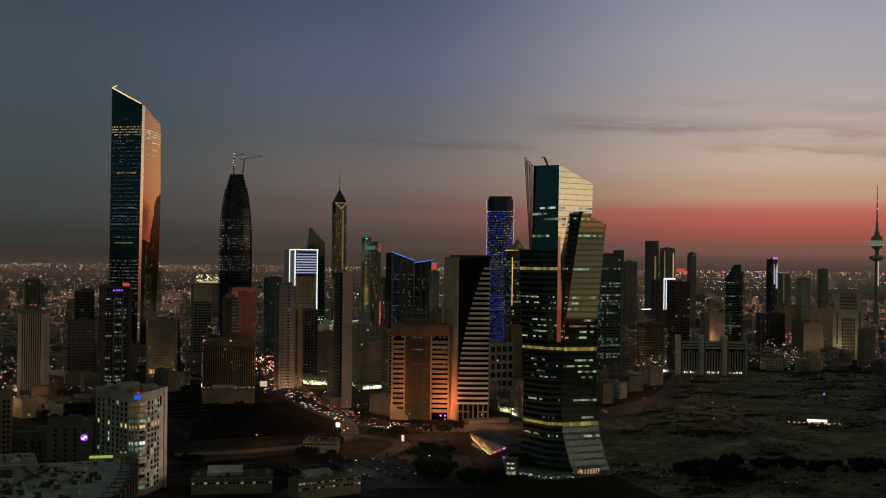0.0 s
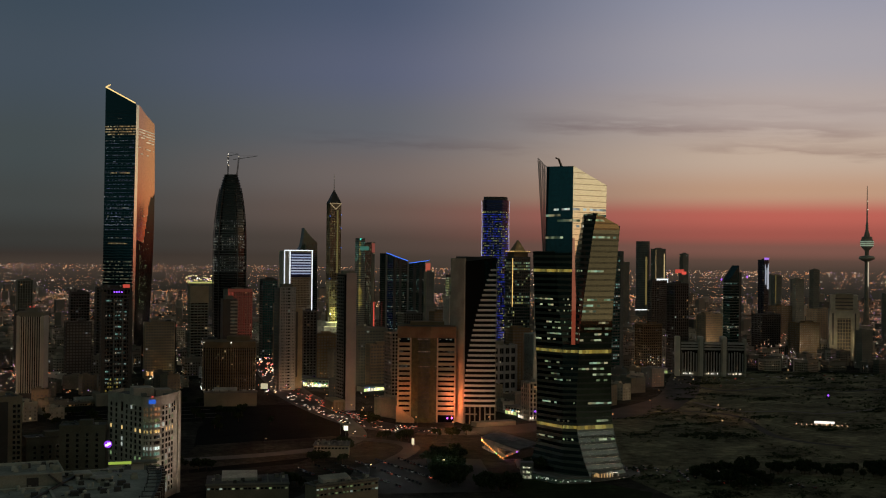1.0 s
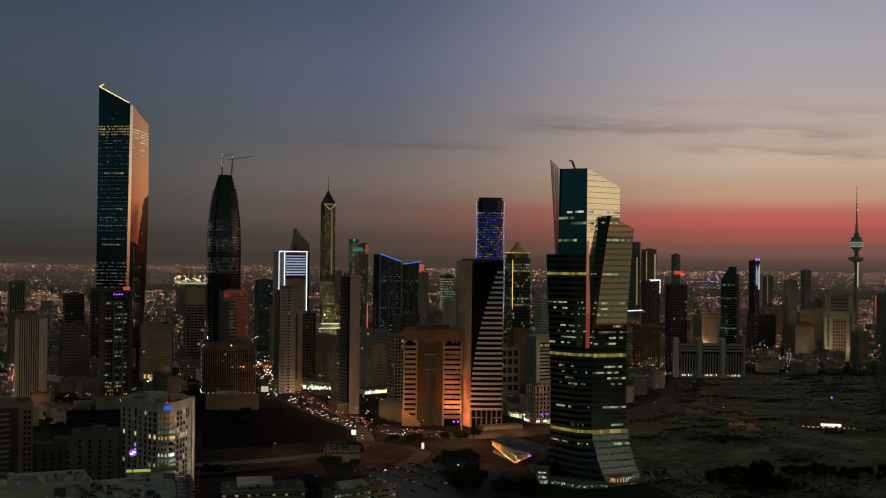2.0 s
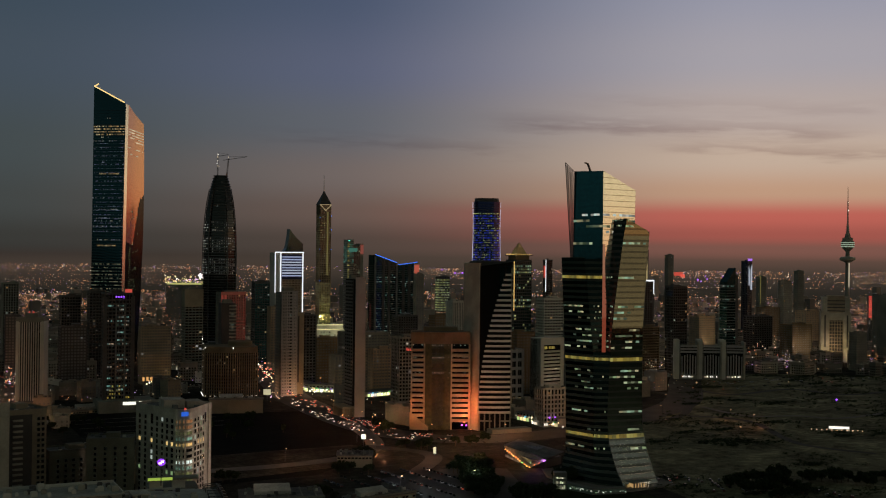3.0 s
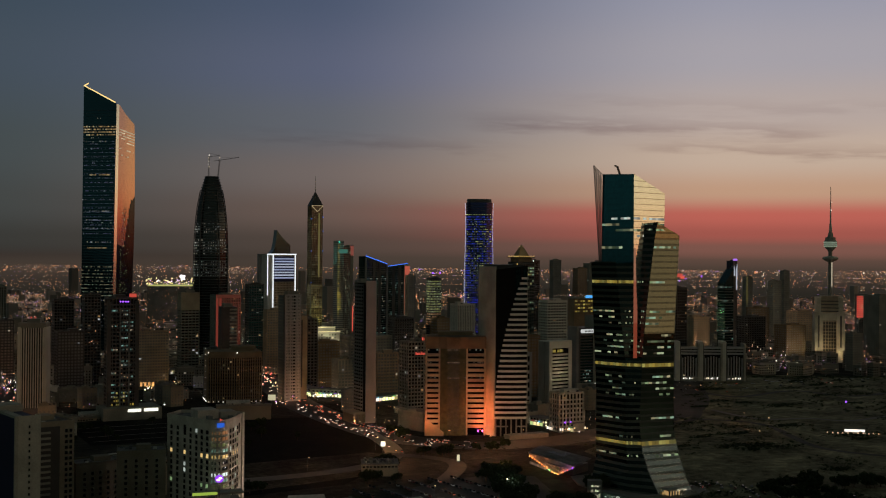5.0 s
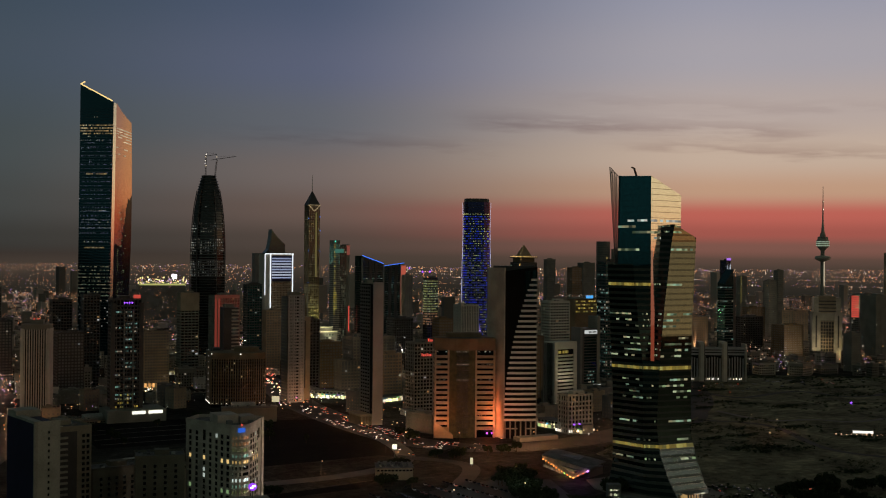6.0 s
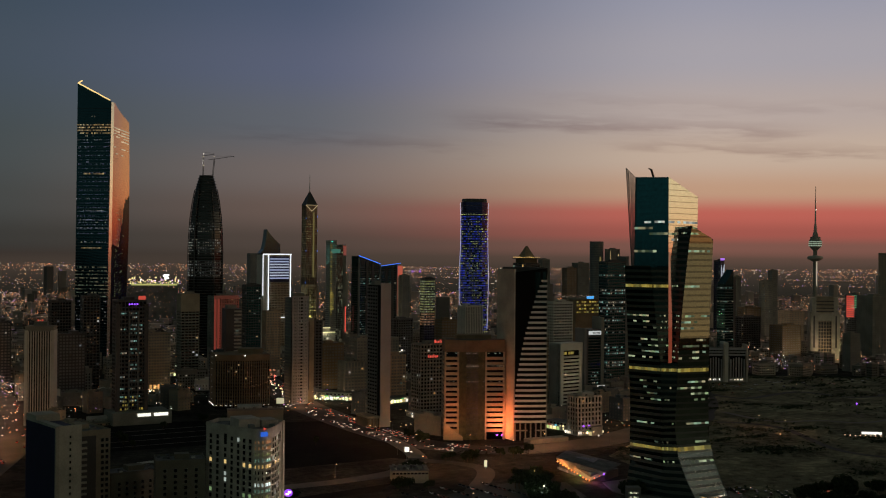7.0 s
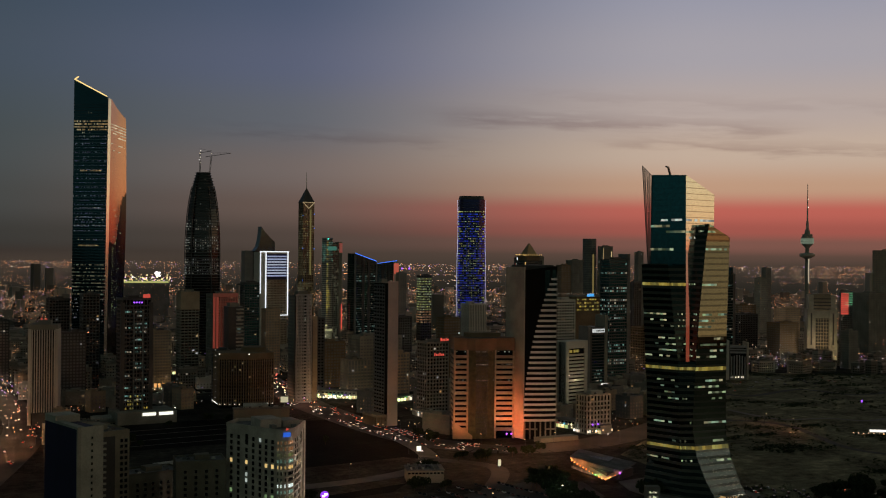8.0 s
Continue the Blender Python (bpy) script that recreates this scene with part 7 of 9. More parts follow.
def near_roof():
    """The big near block: flat roof with plant and a curved screen of upright fins."""
    ob = thing("finned_block", 0, 560, 0, "large near block with cluttered flat roof and dark fins", "office block")
    h = 53.0
    edge = curve2([(80, 34), (77, 12), (70, -20), (58, -60), (40, -105)], 8)
    ring = [tuple(p) for p in edge] + [(-150, -110), (-150, 40), (20, 40), (66, 40)]
    ring = ring[::-1]
    part("wall", Build().prism(ring, 0, h), GREY, ob)
    part("roof", Build().prism([(x * 0.97, y * 0.97) for x, y in ring], h + 0.01, h + 0.3), PALE_ROOF, ob)
    for i in range(len(edge) - 1):
        for f in (0.0, 0.5):
            p = edge[i].lerp(edge[i + 1], f)
            d = (edge[i + 1] - edge[i]).normalized()
            n = Vector((-d.y, d.x))
            q = p + n * 1.8
            e = d * 0.25
            part("fin", Build().prism([tuple(p - e), tuple(q - e), tuple(q + e), tuple(p + e)], 2, h + 2.2), (PALE, FIN_RED, DARK, FIN_RED)[(2 * i + (1 if f else 0)) % 4], ob)
    for q in ((-150, 34, 38.6, 39.4, 1.2), (34, 64, 38.6, 39.4, 0.9), (-150, 27, 4, 4.7, 0.9), (26.3, 27, -36, 4, 0.9), (36, 52, -6, -5.4, 0.8)):
        part("parapet", Build().box(q[0], q[1], q[2], q[3], h, h + q[4]), PALE, ob)
        part("coping", Build().box(q[0] - 0.2, q[1] + 0.2, q[2] - 0.2, q[3] + 0.2, h + q[4], h + q[4] + 0.25), WHITE, ob)
    for q in ((-130, 33, 10, 34, 5.6), (40, 46, 20, 26, 2.6), (-40, -22, -30, -12, 3.6), (48, 53, 8, 12, 2.2)):
        part("roof_house", Build().box(q[0], q[1], q[2], q[3], h + 0.3, h + q[4]), PALE, ob)
        part("roof_slab", Build().box(q[0] - 1, q[1] + 1, q[2] - 1, q[3] + 1, h + q[4], h + q[4] + 0.5), PALE_ROOF, ob)
        part("doorway", Build().box(q[0] + 1.5, q[0] + 3, q[2] - 0.1, q[2] + 0.2, h + 0.3, h + 2.5), DARK, ob)
    part("doorway", Build().box(18, 23, 9.8, 10.2, h + 0.3, h + 4.2), DARK, ob)
    part("roof_stair", Build().bar((33, 9, h + 0.4), (27, 9, h + 5.4), 0.9), STEEL, ob)
    part("upstand", Build().box(-130, 33.6, 33.6, 34.2, h + 6.1, h + 7.4).box(33, 33.6, 9.4, 33.6, h + 6.1, h + 7.0), WHITE, ob)
    for i in range(40):
        rr = random.Random(900 + i)
        cx, cy, s = rr.uniform(-60, 31), rr.uniform(13, 32), rr.uniform(0.6, 1.5)
        part("roof_unit", Build().box(cx - s, cx + s, cy - s * 0.7, cy + s * 0.7, h + 6.1, h + 6.6 + s * 1.1).box(cx - s * 0.8, cx + s * 0.8, cy - s * 0.5, cy + s * 0.5, h + 6.6 + s * 1.1, h + 6.9 + s * 1.1), (WHITE, PALE, STEEL, WHITE)[i % 4], ob)
    for i in range(0, len(edge) - 2, 2):
        p, q = edge[i], edge[i + 1]
        d = (q - p).normalized()
        m = Vector((d.y, -d.x))
        part("edge_frame", Build().bar((p.x, p.y, h + 2.4), (p.x + m.x * 6, p.y + m.y * 6, h + 2.4), 0.35).bar((p.x + m.x * 6, p.y + m.y * 6, h + 2.4), (p.x + m.x * 6, p.y + m.y * 6, h + 0.3), 0.35).bar((p.x, p.y, h + 2.4), (edge[i + 2].x, edge[i + 2].y, h + 2.4), 0.35), DARK, ob)
    rng = random.Random(41)
    for i in range(130):
        cx, cy, s = rng.uniform(5, 66), rng.uniform(-60, 37), rng.uniform(0.6, 1.9)
        if cx > 62 + cy * 0.35 or (cx < 35 and cy > 8):
            continue
        if i % 4 == 1:
            part("roof_pipe", Build().bar((cx, cy, h + 0.6), (cx + rng.choice((0, 9, -7)), cy + rng.uniform(3, 9), h + 0.6), 0.35), (WHITE, STEEL)[i % 2], ob)
        elif i % 3:
            part("cooling_unit", Build().box(cx - s, cx + s, cy - s * 0.7, cy + s * 0.7, h + 0.3, h + 0.8).box(cx - s * 0.9, cx + s * 0.9, cy - s * 0.6, cy + s * 0.6, h + 0.8, h + 1.2 + s * 0.7), (WHITE, DARK, PALE)[i % 3], ob)
        else:
            part("vent_cowl", Build().lathe([(s * 0.5, h + 0.3), (s * 0.5, h + 1.5), (s * 0.8, h + 1.6), (s * 0.7, h + 2.2), (0.1, h + 2.5)], 10, cx, cy), WHITE, ob)
    ducts = Build().bar((-90, 15, h + 1.2), (30, 22, h + 1.2), 1.2)
    part("duct", ducts, STEEL, ob)
    part("duct", Build().bar((0, -60, h + 1.0), (40, 25, h + 1.0), 0.9), STEEL, ob)
    TAKEN.append((0, 560, 120))
    return ob


near_roof()


def violet_sign():
    ob = thing("pole_sign", 58, 610, -8, "violet glowing sign on a slim steel mast", "sign")
    part("mast", Build().lathe([(0.25, 53), (0.2, 63)], 8), STEEL, ob)
    part("panel", Build().add([(1.9 * math.cos(i * math.pi / 8), y, 64 + 1.7 * math.sin(i * math.pi / 8)) for y in (-0.3, 0.3) for i in range(16)], [tuple(range(16)), tuple(range(31, 15, -1))] + [(i, 16 + i, 16 + (i + 1) % 16, (i + 1) % 16) for i in range(16)]), lamp("violet_panel", [(0.35, 0.06, 1)], 1.0, 0.9), ob)
    part("mark", Build().box(-1.2, 0.2, -0.45, -0.3, 63.2, 64.0).box(-0.2, 1.2, -0.45, -0.3, 63.9, 64.8), lamp("pink_mark", [(1, 0.75, 1)], 2.5, 0.9), ob)
    return ob


violet_sign()


def lime_block():
    ob = thing("lime_lit_block", 84, 706, -8, "low block with lime lit roof edge and white huts", "office block")
    part("wall", Build().box(-13, 14, -8, 12, 0, 34), CONCRETE, ob)
    part("hut", Build().box(-12, -5, -7, -1, 34, 38.5), WHITE, ob)
    part("hut", Build().box(0, 7, -7, -1, 34, 38.5), WHITE, ob)
    part("canopy", Build().box(-13, 14, -8.5, 0, 38.6, 39.6), CONCRETE, ob)
    part("lime_lamp", Build().box(-13, 0, -8.9, -8.5, 38.7, 40.2), lamp("lime_tube", [(0.6, 0.85, 0.12)], 0.5, 0.9), ob)
    part("lamp_post", Build().bar((1, -8, 39.6), (0.2, -8, 43), 0.25), STEEL, ob)
    TAKEN.append((84, 706, 20))


lime_block()


LIME = lamp("lime_windows", [(0.7, 1, 0.4), (0.85, 1, 0.5), (0.8, 1, 0.8)], 0.3, 0.1)


def low_hall(name, label, x, y, rot, w, d, h, rows=1, lamps=COOL, seed=1, share=0.6):
    """A low hall with a lit strip of windows, roof ribs and plant."""
    rng = random.Random(seed)
    ob = thing(name, x, y, rot, label, "hall")
    part("wall", Build().box(-w / 2, w / 2, -d / 2, d / 2, 0, h), BEIGE, ob)
    part("roof", Build().box(-w / 2 - 0.6, w / 2 + 0.6, -d / 2 - 0.6, d / 2 + 0.6, h + 0.01, h + 0.6), ROOFING, ob)
    for i in range(6):
        c = -w / 2 + w * (i + 0.5) / 6
        part("roof_rib", Build().box(c - 0.4, c + 0.4, -d / 2, d / 2, h + 0.6, h + 1.2), CONCRETE, ob)
    for i in range(14):
        cx, cy, t = rng.uniform(-0.45, 0.45) * w, rng.uniform(-0.42, 0.42) * d, rng.uniform(0.7, 1.7)
        part("cooling_unit", Build().box(cx - t, cx + t, cy - t * 0.7, cy + t * 0.7, h + 0.6, h + 1.0).box(cx - t * 0.85, cx + t * 0.85, cy - t * 0.55, cy + t * 0.55, h + 1.0, h + 1.2 + t), (STEEL, CONCRETE, DARK, PALE_ROOF)[i % 4], ob)
    if w > 40:
        part("roof_hall", Build().prism([(-w * 0.32, -d * 0.1), (w * 0.12, -d * 0.1), (w * 0.12, d * 0.38), (-w * 0.32, d * 0.38)], h + 0.6, [h + 2.6, h + 2.6, h + 4.6, h + 4.6]), PALE_ROOF, ob)
        part("parapet", Build().box(-w / 2 - 0.6, w / 2 + 0.6, -d / 2 - 0.7, -d / 2 - 0.3, h + 0.6, h + 1.7), CONCRETE, ob)
    n = int(w / 2.6)
    lit_me = window_mesh(1.8, 1.1, lamps)
    dark_me = window_mesh(1.8, 1.1, SMOKE)
    for k in range(rows):
        for i in range(n):
            c = -w / 2 + w * (i + 0.5) / n
            put_window(ob, lit_me if rng.random() < share else dark_me, (c, -d / 2, h - 2.4 - k * 3.4), 0)
    TAKEN.append((x, y, max(w, d) * 0.6))
    return ob


low_hall("pitched_hall", "low hall with pale sloping roof among apartment blocks", 84, 905, 12, 46, 24, 24, 1, WARM, 21, 0.05)
low_hall("market_hall", "low flat-roofed hall with a lit window strip", 170.3, 780.3, -14, 52, 34, 9, 1, LIME, 2, 0.5)
low_hall("long_hall", "long pale two storey hall with white lit windows", 221.8, 740.5, 12, 46, 14, 12, 2, LIME, 5, 0.45)
low_hall("tan_hall", "small tan hall with lamps on its corners", 270, 908, -22, 27, 22, 9, 1, WARM, 7, 0.1)
low_hall("long_canopy", "long pale flat-roofed shelter beside the empty lot", 267, 1237, -15, 53.9, 13.5, 14, 0, COOL, 9, 0)
low_hall("arcade_row", "row of low pale shops with arches", 138, 1295, 8, 64.5, 19.4, 3, 2, MIXED, 11, 0.15)
low_hall("parking_deck", "dark low parking deck with a pale edge", 269, 1499, 0, 60.9, 24.4, -1, 1, COOL, 12, 0.1)


def light_wedge():
    """The low hall whose long slanting wall is washed in orange light."""
    ob = thing("wedge_hall", 400, 870, 0, "low dark-roofed hall with slanting wall lit orange", "hall")
    o = Vector((400, 870, 0))
    tl, lb, low, tr = (Vector(q) - o for q in ((394.5, 897, 9.2), (396.5, 898, 6.2), (387.6, 843.0, 0.9), (399.5, 838.0, 7.0)))
    n = 18

    def hem(u):
        return lb.lerp(low, u / 0.76) if u < 0.76 else low.lerp(tr - Vector((0, 0, 0.8)), (u - 0.76) / 0.24)

    out = Vector((-1, -0.35, 0)).normalized()
    for i in range(n):
        u0, u1 = i / n, (i + 0.96) / n
        q = [hem(u0), hem(u1), tl.lerp(tr, u1), tl.lerp(tr, u0)]
        part("wall_panel", Build().add(q + [p - out * 0.5 for p in q], [(0, 1, 2, 3), (7, 6, 5, 4), (1, 0, 4, 5), (2, 1, 5, 6), (3, 2, 6, 7), (0, 3, 7, 4)]), FABRIC, ob)
    e, f = Vector((424, 852, 9)) - o, Vector((424, 925, 8.5)) - o
    top = [tl + Vector((0, 0, 0.2)), tr + Vector((0, 0, 0.2)), e, f]
    part("roof", Build().add(top + [p + Vector((0, 0, 0.6)) for p in top], [(3, 2, 1, 0), (4, 5, 6, 7)] + [(i, (i + 1) % 4, 4 + (i + 1) % 4, 4 + i) for i in range(4)]), ROOFING, ob)
    foot = [Vector((398, 898)), Vector((391, 846)), Vector((401, 842)), Vector((422, 853)), Vector((422, 924))]
    part("wall", Build().prism([(p.x - o.x, p.y - o.y) for p in foot], 0, 6.0), DARK, ob)
    for i in range(5):
        part("roof_light", Build().box(8 + i * 2.6, 9.6 + i * 2.6, -4 + i * 2, 20, 9.0, 9.9), STEEL, ob)
    for i in range(15):
        u = 0.02 + 0.96 * i / 14
        g = hem(u) + out * 1.0 + Vector((0, 0, 0.3))
        kind = 1 if i == 8 else 2 if i == 14 else 0
        part("wall_lamp", Build().gem(g.x, g.y, g.z, 0.75), (AMBER, LAMP_GREEN, LED_PURPLE)[kind], ob)
        if i % 2 == 0:
            spark(400 + g.x + out.x * 0.9, 870 + g.y + out.y * 0.9, g.z + 0.4, ((1, 0.24, 0.07), (0.3, 1, 0.3), (0.5, 0.15, 1))[kind], 1500, 0.3)
    for i in range(12):
        g = Vector((-4.6, 26)).lerp(Vector((-8.4, -4)), i / 12)
        part("glass_front", Build().box(g.x - 0.3, g.x, g.y - 1.7, g.y, 0.6, 2.4), SCREEN_DIM, ob)
    part("skylight", Build().box(14, 20, 12, 20, 8.5, 10), CONCRETE, ob)
    TAKEN.append((405, 875, 45))


FABRIC = rough("grey_fabric", (0.36, 0.32, 0.28))
LAMP_GREEN = lamp("green_lamp", [(0.25, 1, 0.2)], 1.2, 0.9)
AMBER = lamp("orange_lamps", [(1, 0.42, 0.1), (1, 0.3, 0.06)], 2.0, 0.5)


SCREEN_DIM = lamp("dim_white", [(1, 0.8, 0.55)], 0.22, 0.1)
light_wedge()

# floodlights in the gap between the banded block and the striped tower
def beside(q, u, v):
    """A point in the plan of a block, from its centre."""
    a = radians(q[2])
    return q[0] + u * math.cos(a) - v * math.sin(a), q[1] + u * math.sin(a) + v * math.cos(a)


def wash(q, u, v, tu, tv, tz, colour, watts, spread):
    flood(*beside(q, u, v), 2, *beside(q, tu, tv), tz, colour, watts, spread)


flood(427, 1031, 2, 439.5, 1044, 18, (1, 0.14, 0.045), 130000, 78)
bo, bf = ORANGE[3] / 2, ORANGE[4] / 2
wash(ORANGE, bo - 3, -bf - 15, bo - 7, -bf, 24, (1, 0.16, 0.05), 90000, 76)
wash(ORANGE, -bo + 1, -bf - 15, -bo + 5, -bf, 24, (1, 0.18, 0.06), 52000, 70)
# an added fill light that brightens the flared foot of the faceted tower
flood(430, 728, 5, 428, 762, 14, (1, 0.82, 0.62), 22000, 80)
# the hotel corner and the avenue behind it
flood(321.3, 1358.0, 1, 318.9, 1376.0, 22, (1, 0.42, 0.15), 16000, 60)
# added fill lights from unseen sources on the corner apartments
flood(214, 768, 26, 124, 797, 38, (1, 0.8, 0.66), 120000, 52)
flood(70, 745, 36, 98, 786, 44, (0.8, 1, 0.7), 3000, 90)



def opening_block(x, y, rot, w, d, h):
    """A pale block with a coarse grid of deep square openings over an arcade."""
    ob = thing("square_window_block", x, y, rot, "pale stone block with deep square window openings", "office block")
    part("wall", Build().box(-w / 2, w / 2, -d / 2 + 1.2, d / 2, 0, h - 1), BLACKG, ob)
    cols, rows = 5, 5
    for i in range(cols + 1):
        c = -w / 2 + w * i / cols
        part("pier", Build().box(c - 1.1, c + 1.1, -d / 2, -d / 2 + 2, 0, h), LIGHT, ob)
    for k in range(rows + 1):
        z = 9 + (h - 12) * k / rows
        part("floor_beam", Build().box(-w / 2 - 1, w / 2 + 1, -d / 2 + 0.15, -d / 2 + 2, z - 1.2, z + 2.2), LIGHT, ob)
        if k == rows:
            break
        for i in range(cols):
            c = -w / 2 + w * (i + 0.5) / cols
            part("mullion", Build().box(c - 0.2, c + 0.2, -d / 2 + 1.0, -d / 2 + 1.3, z + 2.2, z + 8), GREY, ob)
    part("arcade_lamp", Build().box(-w / 2, w / 2, -d / 2 + 0.7, -d / 2 + 1.0, 5.4, 6.0), lamp("arcade_amber", [(1, 0.7, 0.35)], 0.25, 0.9), ob)
    part("lit_window", Build().box(-2, -0.6, -d / 2 + 0.9, -d / 2 + 1.2, h - 21, h - 19), HEAD, ob)
    part("roof_house", Build().box(-6, 6, -2, 6, h - 1, h + 3), CONCRETE, ob)
    part("flank_wall", Build().box(w / 2 - 0.3, w / 2 + 1.1, -d / 2 + 2, d / 2, 0, h), LIGHT, ob)
    TAKEN.append((x, y, 20))


opening_block(566, 1214, 0, 36, 18, 60)


def gold_block(x, y, w, d, h):
    """A low block with golden lit storeys and a blue sign on its roof."""
    ob = thing("gold_lit_block", x, y, 0, "low block with golden lit storeys and blue roof sign", "office block")
    part("wall", Build().box(-w / 2, w / 2, -d / 2, d / 2, 0, h - 3), BROWN, ob)
    part("roof", Build().box(-w / 2 - 1.5, w / 2 + 1.5, -d / 2 - 2.5, d / 2 + 1, h - 3, h - 1), CONCRETE, ob)
    for k in range(4):
        for i in range(9):
            if (i * 5 + k * 3) % 7 < 5:
                c = -w / 2 + 1.5 + (w - 3) * i / 9
                part("lit_window", Build().box(c, c + 3.2, -d / 2 - 0.3, -d / 2, h - 7.5 - k * 4.8, h - 5.4 - k * 4.8), YELLOW, ob)
    part("blue_sign", Build().box(-4, 8, -d / 2 - 2.9, -d / 2 - 2.5, h - 2.2, h + 1.8), lamp("sky_blue_sign", [(0.08, 0.45, 1)], 0.9, 0.9), ob)
    b = Build()
    for i in range(26):
        b.gem(-w - 14 + i * 3.6, -d / 2 - 3, h + 1 + (i * 7 % 5) * 0.5, 0.7)
    part("roof_lamp", b, lamp("rosy_roof_lamps", [(1, 0.5, 0.3), (1, 0.75, 0.55)], 0.9, 0.2), ob, kind="stuff")
    TAKEN.append((x, y, 26))


gold_block(843, 1488, 42, 16, 110)


def sign_front_block(x, y, w, d, h):
    """A dark narrow block: white sign on top, teal glass between two piers, a lit sign at the foot."""
    ob = thing("white_sign_block", x, y, 0, "dark narrow office block with white signs and teal glass", "office block")
    part("body", Build().box(-w / 2, w / 2, -d / 2, d / 2, 0, h), DARK, ob)
    for k in range(18):
        part("glass_band", Build().box(-w / 4 - 1, w / 4 + 3, -d / 2 - 0.3, -d / 2, h - 12 - k * 3.4, h - 9.8 - k * 3.4), DTEAL, ob)
    part("pier", Build().box(w / 2 - 3.4, w / 2 + 0.6, -d / 2 - 1, d / 2, 0, h + 14), CONCRETE, ob)
    part("pier", Build().box(-w / 2 - 0.6, -w / 2 + 2.6, -d / 2 - 1, d / 2, 0, h + 1), GREY, ob)
    part("sign_board", Build().box(-w / 4 - 1, w / 4 + 3.4, -d / 2 - 0.8, -d / 2 - 0.4, h - 6.6, h - 2.2), lamp("sign_white", [(0.95, 1, 0.98)], 0.55, 0.9), ob, "pale glowing roof sign")
    for i in range(6):
        part("sign_bar", Build().box(-2 + i * 1.9, -0.8 + i * 1.9, -d / 2 - 1.0, -d / 2 - 0.8, h - 5.4, h - 3.6), DARK, ob)
    for i, z in ((0, 30), (1, 26), (2, 22), (3, 18)):
        for j in range(5):
            if (i + 2 * j) % 3:
                part("lit_window", Build().box(-4 + j * 2.2, -2.6 + j * 2.2, -d / 2 - 0.4, -d / 2, z, z + 1.4), TEALWIN, ob)
    part("foot_sign", Build().box(1.5, 12, -d / 2 - 6, -d / 2 - 5.6, 11.5, 16), lamp("foot_sign_white", [(1, 1, 0.97)], 0.9, 0.9), ob)
    part("podium", Build().box(-w / 2 - 2, w / 2 + 6, -d / 2 - 5.5, -d / 2, 0, 16.5), CONCRETE, ob)
    TAKEN.append((x, y, 18))


sign_front_block(693, 1268, 27, 18, 82)

MID = [(291, 1733, 0, 21.4, 17.1, 43), (440, 1659, 0, 19.6, 15.7, 88), (415, 1448, 0, 17.1, 13.7, 87), (450, 1487, 0, 34.3, 20.6, 56), (439, 1381, 0, 32.0, 19.2, 43), (470, 1343, 0, 25.7, 15.4, 52), (643, 1671, 0, 30.4, 24.3, 73), (584, 1421, 0, 23.0, 18.4, 86), (858, 1509, 0, 31.7, 25.4, 95), (1134, 1597, 0, 31.3, 25.0, 70), (1247, 1596, 0, 37.2, 26.1, 69), (1269, 1530, 0, 39.7, 27.8, 58), (1247, 1374, 0, 18.7, 14.9, 55)]
MID2 = [(1428, 1675, 0, 33.9, 27.1, 72), (264, 1578, 0, 18.2, 14.6, 68), (1431, 1785, 0, 33.6, 23.5, 73), (145, 1525, 0, 28.9, 23.1, 73), (90, 1664, 0, 18.8, 15.0, 80), (841, 2186, 0, 26.7, 21.4, 110), (629, 1288, 0, 23.8, 19.0, 72), (745, 1342, 0, 11.2, 9.0, 74), (727, 1312, 0, 11.9, 9.5, 70), (1057, 1642, 0, 14.0, 11.2, 122), (1305, 2191, 0, 23.3, 18.7, 141), (1466, 1525, 0, 41.6, 33.3, 104), (1740, 1715, 0, 45.2, 36.2, 177)]
for i, q in enumerate(MID + MID2):
    tower("city_block", ("dark clad office block" if q[0] < 300 else ("grey concrete office block", "tan rendered apartment block", "dark glazed office block", "brown stone office block")[i % 4]) + " among lower roofs", *q, DARK if q[0] < 300 else (CONCRETE, TAN, DARK, BROWN)[i % 4], (GREY, DUSK, SMOKE, DUSK)[i % 4], 3.6, 3.6, 0.42, 0.35, 0.4, 0.025, category="office block")

SHOPS = lamp("shop_fronts", [(1, 0.85, 0.4), (0.85, 1, 0.45), (1, 0.75, 0.3), (1, 0.95, 0.8), (0.7, 0.95, 0.35)], 2.2, 0.2)
NEON = lamp("shop_signs", [(0.2, 1, 0.25), (0.4, 0.15, 1), (1, 0.2, 0.12), (1, 0.9, 0.6), (0.2, 0.7, 1), (1, 0.8, 0.3)], 0.9, 0.15)


